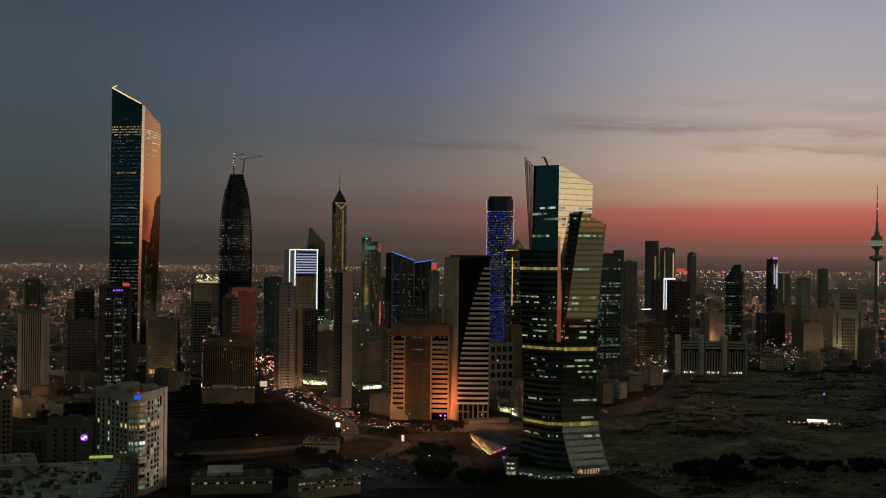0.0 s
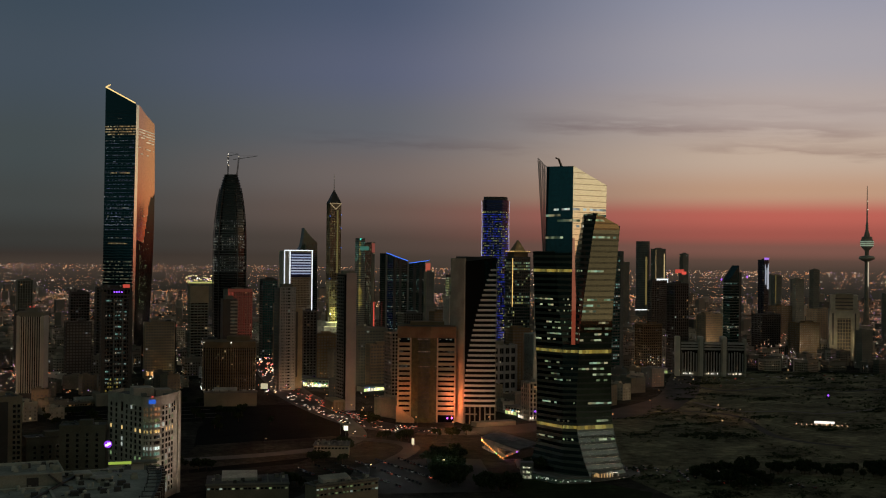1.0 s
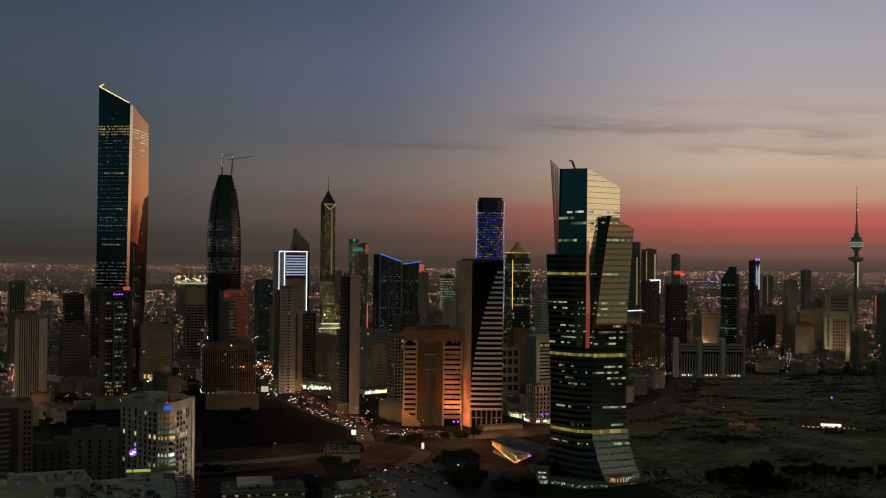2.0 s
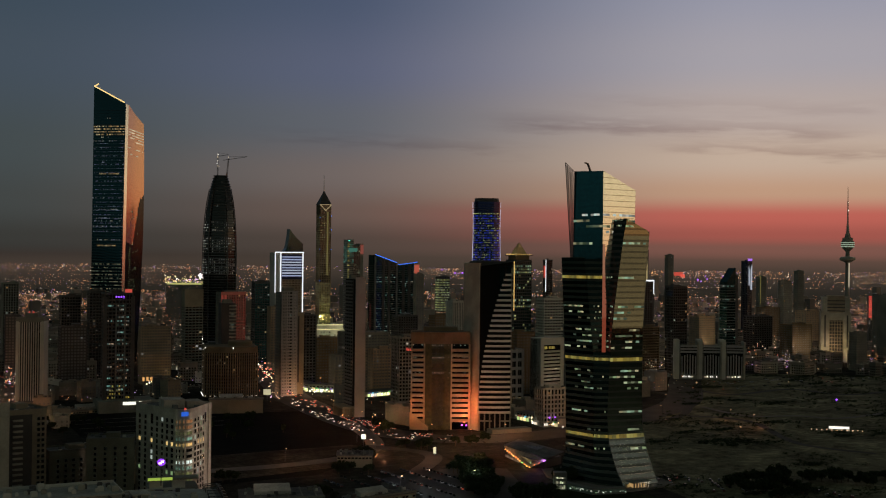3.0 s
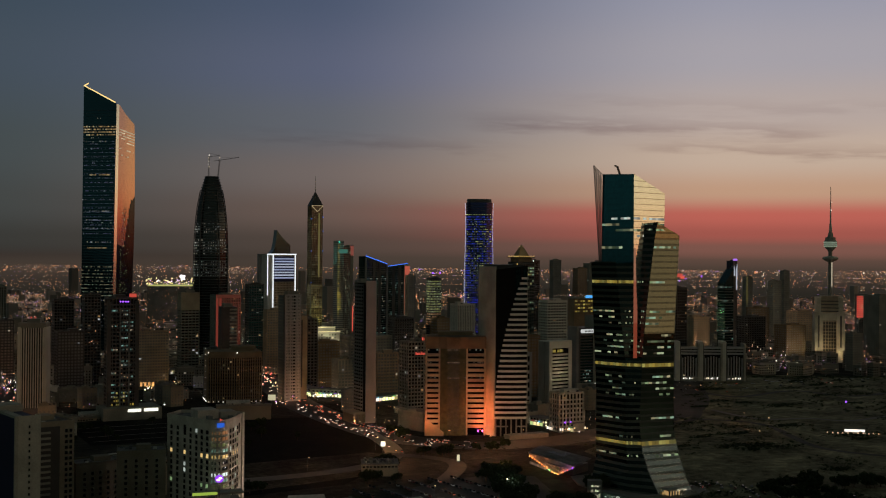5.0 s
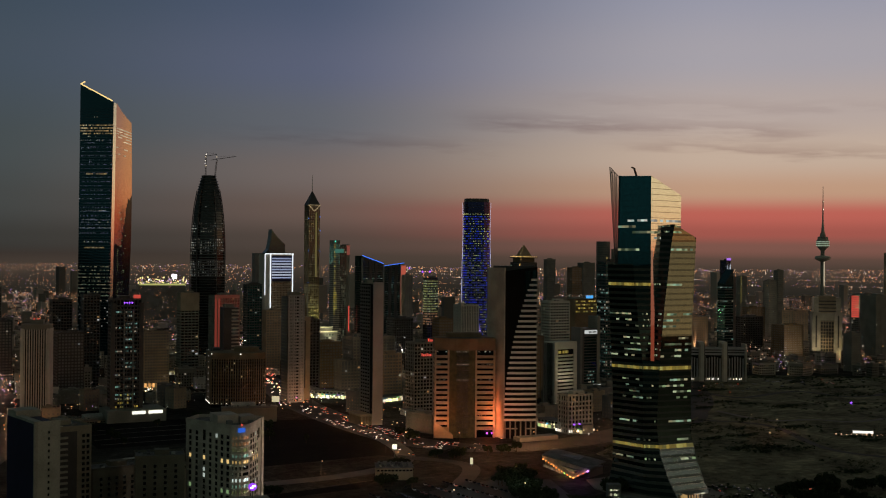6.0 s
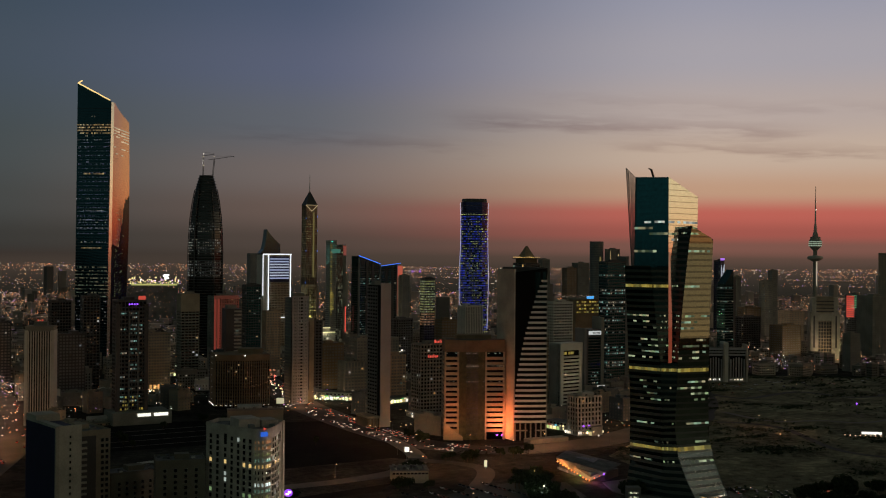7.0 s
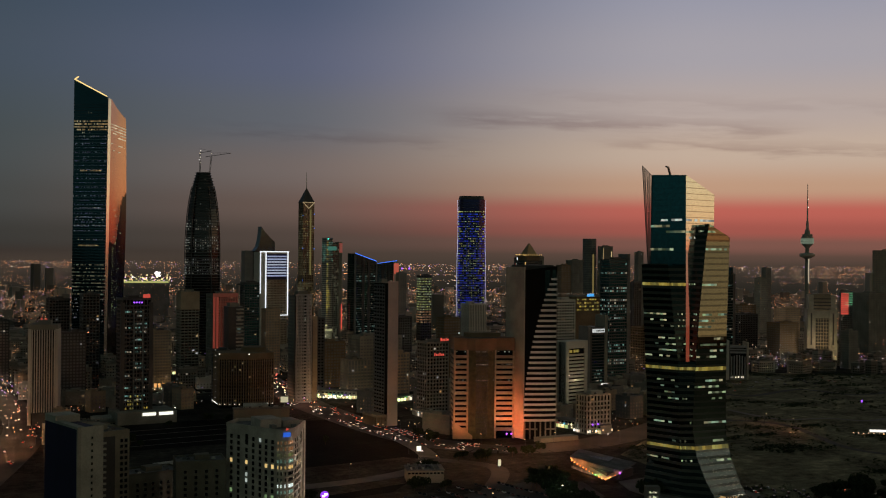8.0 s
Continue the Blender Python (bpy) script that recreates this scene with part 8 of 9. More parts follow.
def shop_row(x0, y0, x1, y1, h, seed, fronts=0.8):
    """A terrace of low shops with glowing fronts, sign boards and a canopy."""
    r = random.Random(seed)
    a, b = Vector((x0, y0)), Vector((x1, y1))
    m, w = (a + b) / 2, (b - a).length
    ob = thing("shop_row", m.x, m.y, math.degrees(math.atan2(y1 - y0, x1 - x0)), "row of low shops with bright lit fronts and signs", "shop row")
    part("wall", Build().box(-w / 2, w / 2, 0, 14, 0, h), PALE, ob)
    part("roof", Build().box(-w / 2 - 0.4, w / 2 + 0.4, -0.4, 14.4, h, h + 0.6), ROOFING, ob)
    part("canopy", Build().box(-w / 2, w / 2, -2.2, 0, 4.0, 4.25), CONCRETE, ob)
    k = max(2, int(w / 4.5))
    for i in range(k):
        c0, c1 = -w / 2 + w * (i + 0.1) / k, -w / 2 + w * (i + 0.9) / k
        if r.random() < fronts:
            part("shop_front", Build().box(c0, c1, -0.12, 0.1, 0.4, 3.6), SHOPS, ob)
        if r.random() < 0.55:
            part("sign_board", Build().box(c0, c0 + (c1 - c0) * r.uniform(0.5, 1), -2.5, -2.25, 4.1, 4.1 + r.uniform(0.8, 1.6)), NEON, ob)
        if h > 7:
            part("window", Build().box(c0 + 0.6, c1 - 0.6, -0.1, 0.1, 5.8, 7.3), SMOKE, ob)
    TAKEN.append((m.x, m.y, w * 0.55))
    TAKEN.append((m.x - 18, m.y - 30, w * 0.55))
    return ob


shop_row(393.6, 1479.0, 397.1, 1393.4, 8, 1)
shop_row(396.4, 1387.5, 431.0, 1356.1, 9, 2, 0.9)
shop_row(440.9, 1311.5, 481.8, 1324.6, 6, 3, 0.95)
shop_row(511.2, 1086.5, 521.8, 1024.8, 8, 4)
shop_row(426.8, 1221.6, 422.4, 1157.3, 6, 5, 0.5)
shop_row(890.8, 1396.1, 929.8, 1389.7, 7, 6, 0.5)
shop_row(309.1, 1700.7, 350.5, 1720.2, 6, 7, 0.5)


# ---- the low city between the towers ----
LOTS = [[(96, 1120), (262, 1120), (292, 1275), (330, 1330), (262, 1345), (185, 1330), (96, 1335)], [(424, 640), (560, 520), (940, 700), (1260, 1260), (1000, 1420), (905, 1310), (640, 1035), (530, 975), (470, 930), (452, 850)], [(120, 850), (260, 850), (340, 960), (345, 1240), (230, 1250), (150, 1000)]]


def inside(x, y, poly):
    hit = False
    for (x0, y0), (x1, y1) in zip(poly, poly[1:] + poly[:1]):
        if (y0 > y) != (y1 > y) and x < x0 + (y - y0) * (x1 - x0) / (y1 - y0):
            hit = not hit
    return hit


ROADS = [(ribbon(MAIN, 1, 0, 1)[1], 28), (ribbon(SIDE, 1, 0, 1)[1], 14), (ribbon(NEARR, 1, 0, 1)[1], 14), (ribbon(WESTR, 1, 0, 1)[1], 22)]


def is_free(x, y, r):
    if any(inside(x, y, p) for p in LOTS):
        return False
    if any((p - Vector((x, y))).length < w + r * 0.5 for line, w in ROADS for p in line):
        return False
    return all(math.hypot(x - a, y - b) > c + r for a, b, c in TAKEN)


def low_house(name, label, w, d, h, wall, seed):
    """A city house of a few storeys: walls, window strips, parapet, stair head, tanks."""
    rng = random.Random(seed)
    ob = thing(name, 0, 0, 0, label, "building", "low city houses")
    part("wall", Build().box(-w / 2, w / 2, -d / 2, d / 2, 0, h), wall, ob)
    g = Build()
    for k in range(int((h - 2) / 3.4)):
        z = 1.4 + k * 3.4
        for span, other, along in ((w, d, True), (d, w, False)):
            m = max(2, int(span / 3.6))
            for i in range(m):
                c = -span / 2 + (i + 0.5) * span / m
                for s in (-1, 1):
                    lo, hi = sorted((s * (other / 2 - 0.1), s * (other / 2 + 0.08)))
                    if along:
                        g.box(c - 0.8, c + 0.8, lo, hi, z, z + 1.7)
                    else:
                        g.box(lo, hi, c - 0.8, c + 0.8, z, z + 1.7)
    part("window", g, DUSK, ob, kind="stuff")
    b = Build().box(-w / 2, w / 2, -d / 2, -d / 2 + 0.3, h, h + 1.2).box(-w / 2, w / 2, d / 2 - 0.3, d / 2, h, h + 1.2).box(-w / 2, -w / 2 + 0.3, -d / 2 + 0.3, d / 2 - 0.3, h, h + 1.2).box(w / 2 - 0.3, w / 2, -d / 2 + 0.3, d / 2 - 0.3, h, h + 1.2)
    part("parapet", b, wall, ob)
    part("stair_head", Build().box(-w * 0.1, w * 0.25, 0, d * 0.3, h, h + 3), wall, ob)
    for i in range(2):
        part("water_tank", Build().lathe([(1.2, h), (1.2, h + 1.7), (0.3, h + 2.0)], 8, (-0.32 + 0.5 * i + rng.uniform(-0.08, 0.08)) * w, rng.uniform(-0.4, -0.15) * d), STEEL, ob)
    lit = lit_cells(w, d, 1.2, h - 1, 3.4, 3.6, 0.07, rng, 0, (0.4, 0.45), 0.14)
    if lit.v:
        part("lit_window", lit, MIXED, ob, kind="stuff")
    return ob


rng = random.Random(77)
PROTO = []
for i, (w, d, h) in enumerate([(18, 14, 10), (24, 18, 14), (16, 16, 21), (30, 16, 12), (20, 20, 22), (14, 20, 17), (34, 22, 17)]):
    wall = (PALE, CONCRETE, BEIGE, WHITE, GREY)[i % 5]
    tone = ("cream", "grey concrete", "beige", "whitewashed", "dark grey")[i % 5]
    PROTO.append((low_house("city_house", tone + " city house with roof tanks and parapet", w, d, h, wall, i), max(w, d) * 0.55))
used = [False] * len(PROTO)
REST = []
count = 0
for row in range(46):
    for col in range(52):
        dist = 1130 + row * 27
        az = math.radians(-1 + col * 0.97 + (row % 2) * 0.5)
        x = -75 + dist * math.sin(az) + rng.uniform(-9, 9)
        y = 75 + dist * math.cos(az) + rng.uniform(-9, 9)
        if rng.random() < 0.42:
            continue
        i = rng.randrange(len(PROTO))
        ob, r = PROTO[i]
        if not is_free(x, y, r):
            continue
        count += 1
        if count > 115:
            REST.append((x, y, r, rng.choice((0.0, 0.35, -0.2))))
            TAKEN.append((x, y, r * 0.9))
            continue
        m = pose(x, y, 0, 0, 0, rng.choice((0, 90)) + rng.choice((-12, 8, 20)))
        if used[i]:
            copy_thing(ob, m)
        else:
            ob.matrix_basis, used[i] = m, True
        TAKEN.append((x, y, r * 0.9))


def far_city():
    """Roofs of the far districts, too many and too small to count."""
    b = Build()
    r = random.Random(5)
    for x, y, s, a in REST:
        w, d, h = s * r.uniform(1.2, 1.9), s * r.uniform(1.0, 1.5), r.uniform(8, 28)
        ca, sa = math.cos(a), math.sin(a)

        def spin(x0, x1, y0, y1):
            return [(x + ca * u - sa * v, y + sa * u + ca * v) for u, v in ((x0, y0), (x1, y0), (x1, y1), (x0, y1))]

        b.prism(spin(-w / 2, w / 2, -d / 2, d / 2), 0, h).prism(spin(-w / 6, w / 5, -d / 6, d / 4), h, h + 3)
        b.prism(spin(-w / 2, w / 2, -d / 2 - 0.2, -d / 2 + 0.2), h, h + 1.2).prism(spin(-w / 2 - 0.2, -w / 2 + 0.2, -d / 2, d / 2), h, h + 1.2)
        for k in range(int((h - 2) / 3.5)):
            z = 1.5 + k * 3.5
            for i in range(int(w / 3.4)):
                c = -w / 2 + 1.7 + i * 3.4
                b.prism(spin(c - 0.8, c + 0.8, -d / 2 - 0.1, -d / 2 + 0.1), z, z + 1.7, 2 if r.random() < 0.07 else 1)
            for i in range(int(d / 3.4)):
                c = -d / 2 + 1.7 + i * 3.4
                b.prism(spin(-w / 2 - 0.1, -w / 2 + 0.1, c - 0.8, c + 0.8), z, z + 1.7, 2 if r.random() < 0.07 else 1)
    for i in range(4600):
        dist = 2300 + 2480 * r.random() ** 0.8
        az = math.radians(r.uniform(-4, 52))
        x, y = -75 + dist * math.sin(az), 75 + dist * math.cos(az)
        w, d = r.uniform(10, 30), r.uniform(10, 24)
        h = r.uniform(4, 14) if r.random() < 0.93 else r.uniform(16, 45)
        if r.random() < 0.004 and not 11 < math.degrees(az) < 17:
            h = r.uniform(70, 120)
            w = d = r.uniform(16, 26)
        a = r.choice((0.0, 0.3, -0.25))
        c, s = math.cos(a), math.sin(a)
        b.prism([(x + c * u - s * v, y + s * u + c * v) for u, v in ((-w / 2, -d / 2), (w / 2, -d / 2), (w / 2, d / 2), (-w / 2, d / 2))], 0, h)
    return tagged(new("far_district", b.mesh("far_district", FARWALL, SMOKE, MIXED)), "hazy far districts of low pale buildings", "buildings", kind="stuff")


def island_walls():
    m, nt, bsdf = material("far_walls")
    geo = nt.nodes.new("ShaderNodeNewGeometry")
    c = ramp_node(nt, geo.outputs["Random Per Island"], [(0.0, (0.12, 0.115, 0.1, 1)), (0.5, (0.22, 0.205, 0.175, 1)), (1.0, (0.36, 0.34, 0.29, 1))])
    nt.links.new(c, bsdf.inputs["Base Color"])
    bsdf.inputs["Roughness"].default_value = 0.9
    return m


FARWALL = island_walls()
far_city()


def far_lamps():
    """Strings of street lamps across the far districts."""
    r = random.Random(6)
    near, far = Build(), Build()
    for k in range(760):
        dist = 1500 + 3200 * r.random() ** 0.75
        az = r.uniform(-3, 50)
        x, y = -75 + dist * math.sin(math.radians(az)), 75 + dist * math.cos(math.radians(az))
        a = math.radians(r.choice((-24, -24, -24, 66, -10, 20)) + r.uniform(-6, 6))
        n, step = r.randrange(6, 34), r.uniform(11, 30)
        for i in range(n):
            px, py = x + math.cos(a) * step * i + r.uniform(-3, 3), y + math.sin(a) * step * i + r.uniform(-3, 3)
            dd = math.hypot(px + 75, py - 75)
            if dd < 1450 or dd > 4780 or any(inside(px, py, p) for p in LOTS):
                continue
            z = r.uniform(8, 12) if dd < 2600 else r.uniform(14, 20)
            (far if dd > 2300 else near).gem(px, py, z, dd / 2085 * r.uniform(0.3, 0.62))
    for k in range(11500):
        dist = 1350 + 3430 * r.random()
        az = math.radians(r.uniform(-3, 50))
        px, py = -75 + dist * math.sin(az), 75 + dist * math.cos(az)
        if any(inside(px, py, p) for p in LOTS) or noise.noise((px * 0.0032, py * 0.006, 4.0)) + r.uniform(-0.45, 0.45) < 0.05:
            continue
        z = r.uniform(5, 18) if dist < 2600 else r.uniform(10, 34)
        (far if dist > 2300 else near).gem(px, py, z, dist / 2085 * r.uniform(0.26, 0.54) * (1.8 if r.random() < 0.05 else 1))
    for k in range(3600):
        dist = 1120 + 780 * r.random()
        az = math.radians(r.uniform(-2, 46))
        px, py = -75 + dist * math.sin(az), 75 + dist * math.cos(az)
        if any(inside(px, py, p) for p in LOTS) or any(math.hypot(px - a, py - b) < c * 0.9 for a, b, c in TAKEN) or (600 < px < 905 and py < 1335):
            continue
        if noise.noise((px * 0.01, py * 0.01, 8.0)) + r.uniform(-0.3, 0.3) > -0.05:
            near.gem(px, py, r.uniform(3, 9), r.uniform(0.3, 0.62))
    # busy junctions and market streets
    for x, y, rx, ry, n in ((2041, 2158, 60, 90, 90), (1739, 1818, 50, 90, 110), (1284, 1348, 40, 70, 90), (1500, 1903, 90, 60, 70), (1109, 1370, 60, 30, 60), (1161, 1445, 50, 40, 60), (937, 1394, 60, 12, 40), (1032, 1400, 50, 14, 50), (483, 2434, 60, 120, 60), (341, 1811, 40, 60, 60), (316, 1925, 50, 60, 50), (229, 2015, 50, 70, 50), (108, 1900, 60, 60, 70), (85, 1459, 16, 120, 110), (86, 1518, 18, 140, 60), (1487, 2462, 110, 60, 60), (880, 1415, 50, 16, 50), (1263, 1908, 60, 80, 60), (1931, 3449, 260, 60, 120), (2378, 3863, 260, 40, 120), (900, 1750, 120, 60, 80), (1050, 2100, 200, 60, 110), (640, 1560, 40, 60, 50), (560, 1700, 60, 50, 50)):
        for i in range(n):
            px, py = x + r.gauss(0, rx * 0.6), y + r.gauss(0, ry * 0.6)
            dd = math.hypot(px + 75, py - 75)
            if not any(inside(px, py, p) for p in LOTS):
                (far if dd > 2300 else near).gem(px, py, r.uniform(6, 22), dd / 2085 * r.uniform(0.34, 0.8))
    # the lamps along the far shore road
    for i in range(10500):
        az = math.radians(r.uniform(-3, 51))
        px, py = -75 + 4740 * math.sin(az), 75 + 4740 * math.cos(az)
        z = 20 + 98 * r.random() ** 0.7
        if noise.noise((math.degrees(az) * 0.22, z * 0.03, 1.0)) + r.uniform(-0.4, 0.4) < -0.1:
            continue
        if r.random() < (0.4 if az < 0.35 else 0.72):
            z = r.choice((55, 78, 92, 101, 108, 113, 118)) + r.uniform(-2, 2) + 3 * math.sin(az * 9)
        far.gem(px, py + r.uniform(-40, 10), z, r.uniform(0.5, 1.2) * (1.3 if az > 0.4 else 1) * (1.6 if r.random() < 0.05 else 1))
    for name, b, mat in (("street_lights", near, STREET), ("far_street_lights", far, FARCITY)):
        tagged(new(name, b.mesh(name, mat)), "scattered glowing street and window lights across the city", "street lights", kind="stuff")


far_lamps()


def glow_sign(x, y, z, w, h, mat, label):
    ob = thing("lit_sign", x, y, -25, label, "sign", z=z)
    part("panel", Build().box(-w / 2, w / 2, -0.3, 0.3, 0, h), mat, ob)
    part("post", Build().box(-0.25, 0.25, 0, 0.5, -z, 0), STEEL, ob)
    return ob


def stadium():
    """A floodlit sports ground at the edge of the far districts."""
    ob = thing("floodlit_ground", 606, 2882, -14, "far sports ground under bright white floodlights", "sports ground")
    z0 = 92
    part("stand", Build().box(-56, 52, -6, 30, 0, z0 - 3).box(-58, 54, 26, 32, z0 - 3, z0 + 5), GREY, ob)
    # the floodlight on the turf is drawn as emission of the field itself
    part("lit_field", Build().box(-54, 50, -5, 25, z0 - 3, z0), lamp("field_glow", [(0.8, 0.8, 0.25)], 0.55, 0.9), ob)
    b, lime = Build(), Build()
    rr = random.Random(2)
    for i in range(80):
        lime.gem(rr.uniform(-60, 58), rr.uniform(-7, -5), z0 + 2 + 15 * rr.random() ** 2, rr.uniform(0.9, 2.0))
    for i in range(34):
        a, k = rr.uniform(0, 2 * math.pi), 6.5 * rr.random()
        b.gem(26 + k * math.cos(a), 10 + rr.uniform(-2, 2), z0 + 18 + k * math.sin(a), rr.uniform(1.2, 2.4))
    for i in range(6):
        b.gem(-30 + rr.uniform(-5, 5), 8, z0 + 9 + rr.uniform(-2, 2), rr.uniform(0.9, 1.6))
    low = Build()
    for i in range(110):
        low.gem(rr.uniform(-56, 52), -6.6, z0 - 4 - 62 * rr.random() ** 1.3, rr.uniform(0.3, 0.7))
    part("wall_lamp", low, FARCITY, ob, kind="stuff")
    part("mast", Build().bar((26, 10, z0), (26, 10, z0 + 14), 1.2).bar((-30, 8, z0), (-30, 8, z0 + 8), 1.0), STEEL, ob)
    part("floodlight", b, lamp("flood_white", [(1, 0.95, 0.88), (1, 0.9, 0.95)], 3.5, 0.5), ob, kind="stuff")
    part("terrace_lamp", lime, lamp("lime_lamps", [(1, 0.9, 0.35), (0.9, 0.85, 0.3), (1, 0.6, 0.3), (0.8, 0.5, 1)], 3.0, 0.3), ob, kind="stuff")


stadium()
glow_sign(308.5, 987.5, 6.5, 3.8, 4, SCREEN, "white lit advertising panel on a post")
glow_sign(325.5, 1322, 6.5, 8, 6, lamp("cream_sign", [(0.85, 0.8, 0.5)], 0.6, 0.9), "cream lit advertising panel on a post")
glow_sign(343.6, 920, 2.5, 2.2, 5, lamp("pale_sign", [(0.9, 0.9, 0.6)], 0.7, 0.9), "narrow lit sign at the car park")


setting("track_1", ribbon([(633.0, 1029.0), (685.7, 1052.0), (750.1, 1124.9), (789.0, 1211.8), (784.7, 1250.8)], 9, -0.1, 0.14)[0], ASPHALT, "dark looping slip road across the lot", "road")
setting("track_2", ribbon([(685.7, 1052.0), (715.7, 1021.9), (720.4, 976.8), (670.8, 862.4), (693.5, 795.6)], 8, -0.1, 0.15)[0], ASPHALT, "dark dirt track across the sandy lot", "road")
setting("track_3", ribbon([(752.3, 1103.2), (749.2, 1026.6), (799.4, 1006.6), (831.2, 975.6), (937.4, 999.6)], 7, -0.1, 0.16)[0], PAVING, "pale trodden track across the sandy lot", "road")
setting("track_4", ribbon([(853.1, 1250.6), (859.9, 1184.5), (968.3, 1206.6), (990.4, 1134.1), (1106.1, 1154.0)], 10, -0.1, 0.17)[0], ASPHALT, "dark track at the far side of the lot", "road")


# ---- street things ----
def street_lamp():
    ob = thing("street_lamp", 0, 0, 0, "tall steel street lamp with glowing head", "street lamp", "street lamps")
    part("pole", Build().lathe([(0.16, 0), (0.1, 10)], 8), STEEL, ob)
    part("arm", Build().bar((0, 0, 9.9), (1.8, 0, 10.4), 0.12), STEEL, ob)
    part("head", Build().box(1.4, 2.4, -0.35, 0.35, 10.25, 10.65), lamp("sodium", [(1, 0.62, 0.28)], 2.6, 0.9), ob)
    return ob


lamp0 = street_lamp()
first = True
for line, step in ((ROADS[0][0], 4), (ROADS[1][0], 6), (ROADS[3][0], 4)):
    for i in range(1, len(line) - 1, step):
        d = (line[i + 1] - line[i]).normalized()
        side = 1 if i % (2 * step) < step else -1
        p = line[i] + Vector((-d.y, d.x)) * 15 * side
        m = pose(p.x, p.y, 0, 0, 0, math.degrees(math.atan2(d.y, d.x)) - 90 * side)
        if first:
            lamp0.matrix_basis, first = m, False
        else:
            copy_thing(lamp0, m)
        if p.y < 1250 or (p.y < 1500 and i % (2 * step) < step):
            spark(p.x, p.y, 9.4, (1, 0.42, 0.18), 5000 if p.y < 1000 else 9000, 0.5)


def car(colour, name, label, on):
    """A saloon car: body, glasshouse and lamps."""
    ob = thing(name, 0, 0, 0, label, "car", "cars on the road" if on else "parked cars")
    prof = [(-2.2, 0.35), (-2.25, 0.8), (-1.5, 0.95), (1.1, 0.98), (2.1, 0.85), (2.25, 0.6), (2.2, 0.35)]
    k = len(prof)
    part("body", Build().add([(x, -0.88, z) for x, z in prof] + [(x, 0.88, z) for x, z in prof], [tuple(range(k)), tuple(range(2 * k - 1, k - 1, -1))] + [(i, i + k, (i + 1) % k + k, (i + 1) % k) for i in range(k)]).box(-1.7, -1.0, -0.9, 0.9, 0, 0.36, 1).box(1.0, 1.7, -0.9, 0.9, 0, 0.36, 1), [colour, DARK], ob)
    part("glasshouse", Build().add([(-1.5, -0.8, 0.95), (1.0, -0.8, 0.97), (1.0, 0.8, 0.97), (-1.5, 0.8, 0.95), (-0.9, -0.62, 1.45), (0.3, -0.62, 1.45), (0.3, 0.62, 1.45), (-0.9, 0.62, 1.45)], [(4, 5, 6, 7), (0, 1, 5, 4), (1, 2, 6, 5), (2, 3, 7, 6), (3, 0, 4, 7)]), SMOKE, ob)
    if on:
        part("head_lamp", Build().box(2.2, 2.4, -0.8, 0.8, 0.55, 0.95), HEAD, ob)
        part("tail_lamp", Build().box(-2.4, -2.2, -0.8, 0.8, 0.6, 1.0), TAIL, ob)
    return ob


PAINT = [rough("car_white", (0.55, 0.55, 0.55), var=0.05, roughness=0.3, bump=0), rough("car_silver", (0.28, 0.28, 0.29), var=0.05, roughness=0.3, bump=0), rough("car_dark", (0.03, 0.03, 0.035), var=0.05, roughness=0.25, bump=0), rough("car_red", (0.16, 0.03, 0.025), var=0.05, roughness=0.3, bump=0)]
PARKED = [car(PAINT[i], "parked_car", ("white", "silver", "black", "dark red")[i] + " saloon car parked on the lot", False) for i in range(4)]
MOVING = [car(PAINT[i], "car", ("white", "silver", "black", "dark red")[i] + " saloon car with lamps on", True) for i in range(4)]
placed = set()


def put_car(kinds, i, x, y, rot):
    # some parked cars get lit lamps, standing in for glints on their bodywork
    if kinds is PARKED and rng.random() < (0.03 if x < 400 else 0.1):
        kinds = MOVING
    ob = kinds[i]
    m = pose(x, y, 0.2, 0, 0, rot)
    if ob.name in placed:
        copy_thing(ob, m)
    else:
        placed.add(ob.name)
        ob.matrix_basis = m


rng = random.Random(91)
for line, lo, hi, n in ((ROADS[0][0], 4, 44, 170), (ROADS[3][0], 0, 22, 60), (ROADS[1][0], 2, 12, 5)):
    for k in range(n):
        i = rng.uniform(lo, min(hi, len(line) - 2))
        j = int(i)
        p = line[j].lerp(line[j + 1], i - j)
        d = (line[j + 1] - line[j]).normalized()
        lane = rng.choice((-17, -14, -11, -7.5, -4, 4, 7.5, 11, 14, 17)) * (0.45 if n < 10 else 1)
        ang = math.degrees(math.atan2(d.y, d.x)) + (0 if lane < 0 else 180)
        put_car(MOVING, rng.randrange(4), p.x - d.y * lane, p.y + d.x * lane, ang)
for k in range(6):
    for i in range(20):
        if rng.random() < 0.82:
            f = i / 16
            put_car(PARKED, rng.choice((0, 1, 2, 2, 2, 3)), 238 + k * 17 + rng.uniform(-0.5, 0.5) - 10 * f, 762 + k * 6 + 84 * f - k * 3, 75 + rng.uniform(-4, 4))
for k in range(7):
    for i in range(13):
        if rng.random() < 0.72:
            put_car(PARKED, rng.choice((0, 1, 2, 2, 3)), 446 + i * 6.2 + k * 3 + rng.uniform(-0.8, 0.8), 790 - i * 4.4 - k * 12 + rng.uniform(-1, 1), 62 + rng.uniform(-6, 6))
for i in range(60):
    f = rng.random()
    put_car(PARKED, rng.choice((0, 1, 2, 2)), 830 + 330 * f + rng.uniform(-20, 20), 1275 + 20 * f + rng.uniform(-50, 40), rng.choice((-28, 62)))


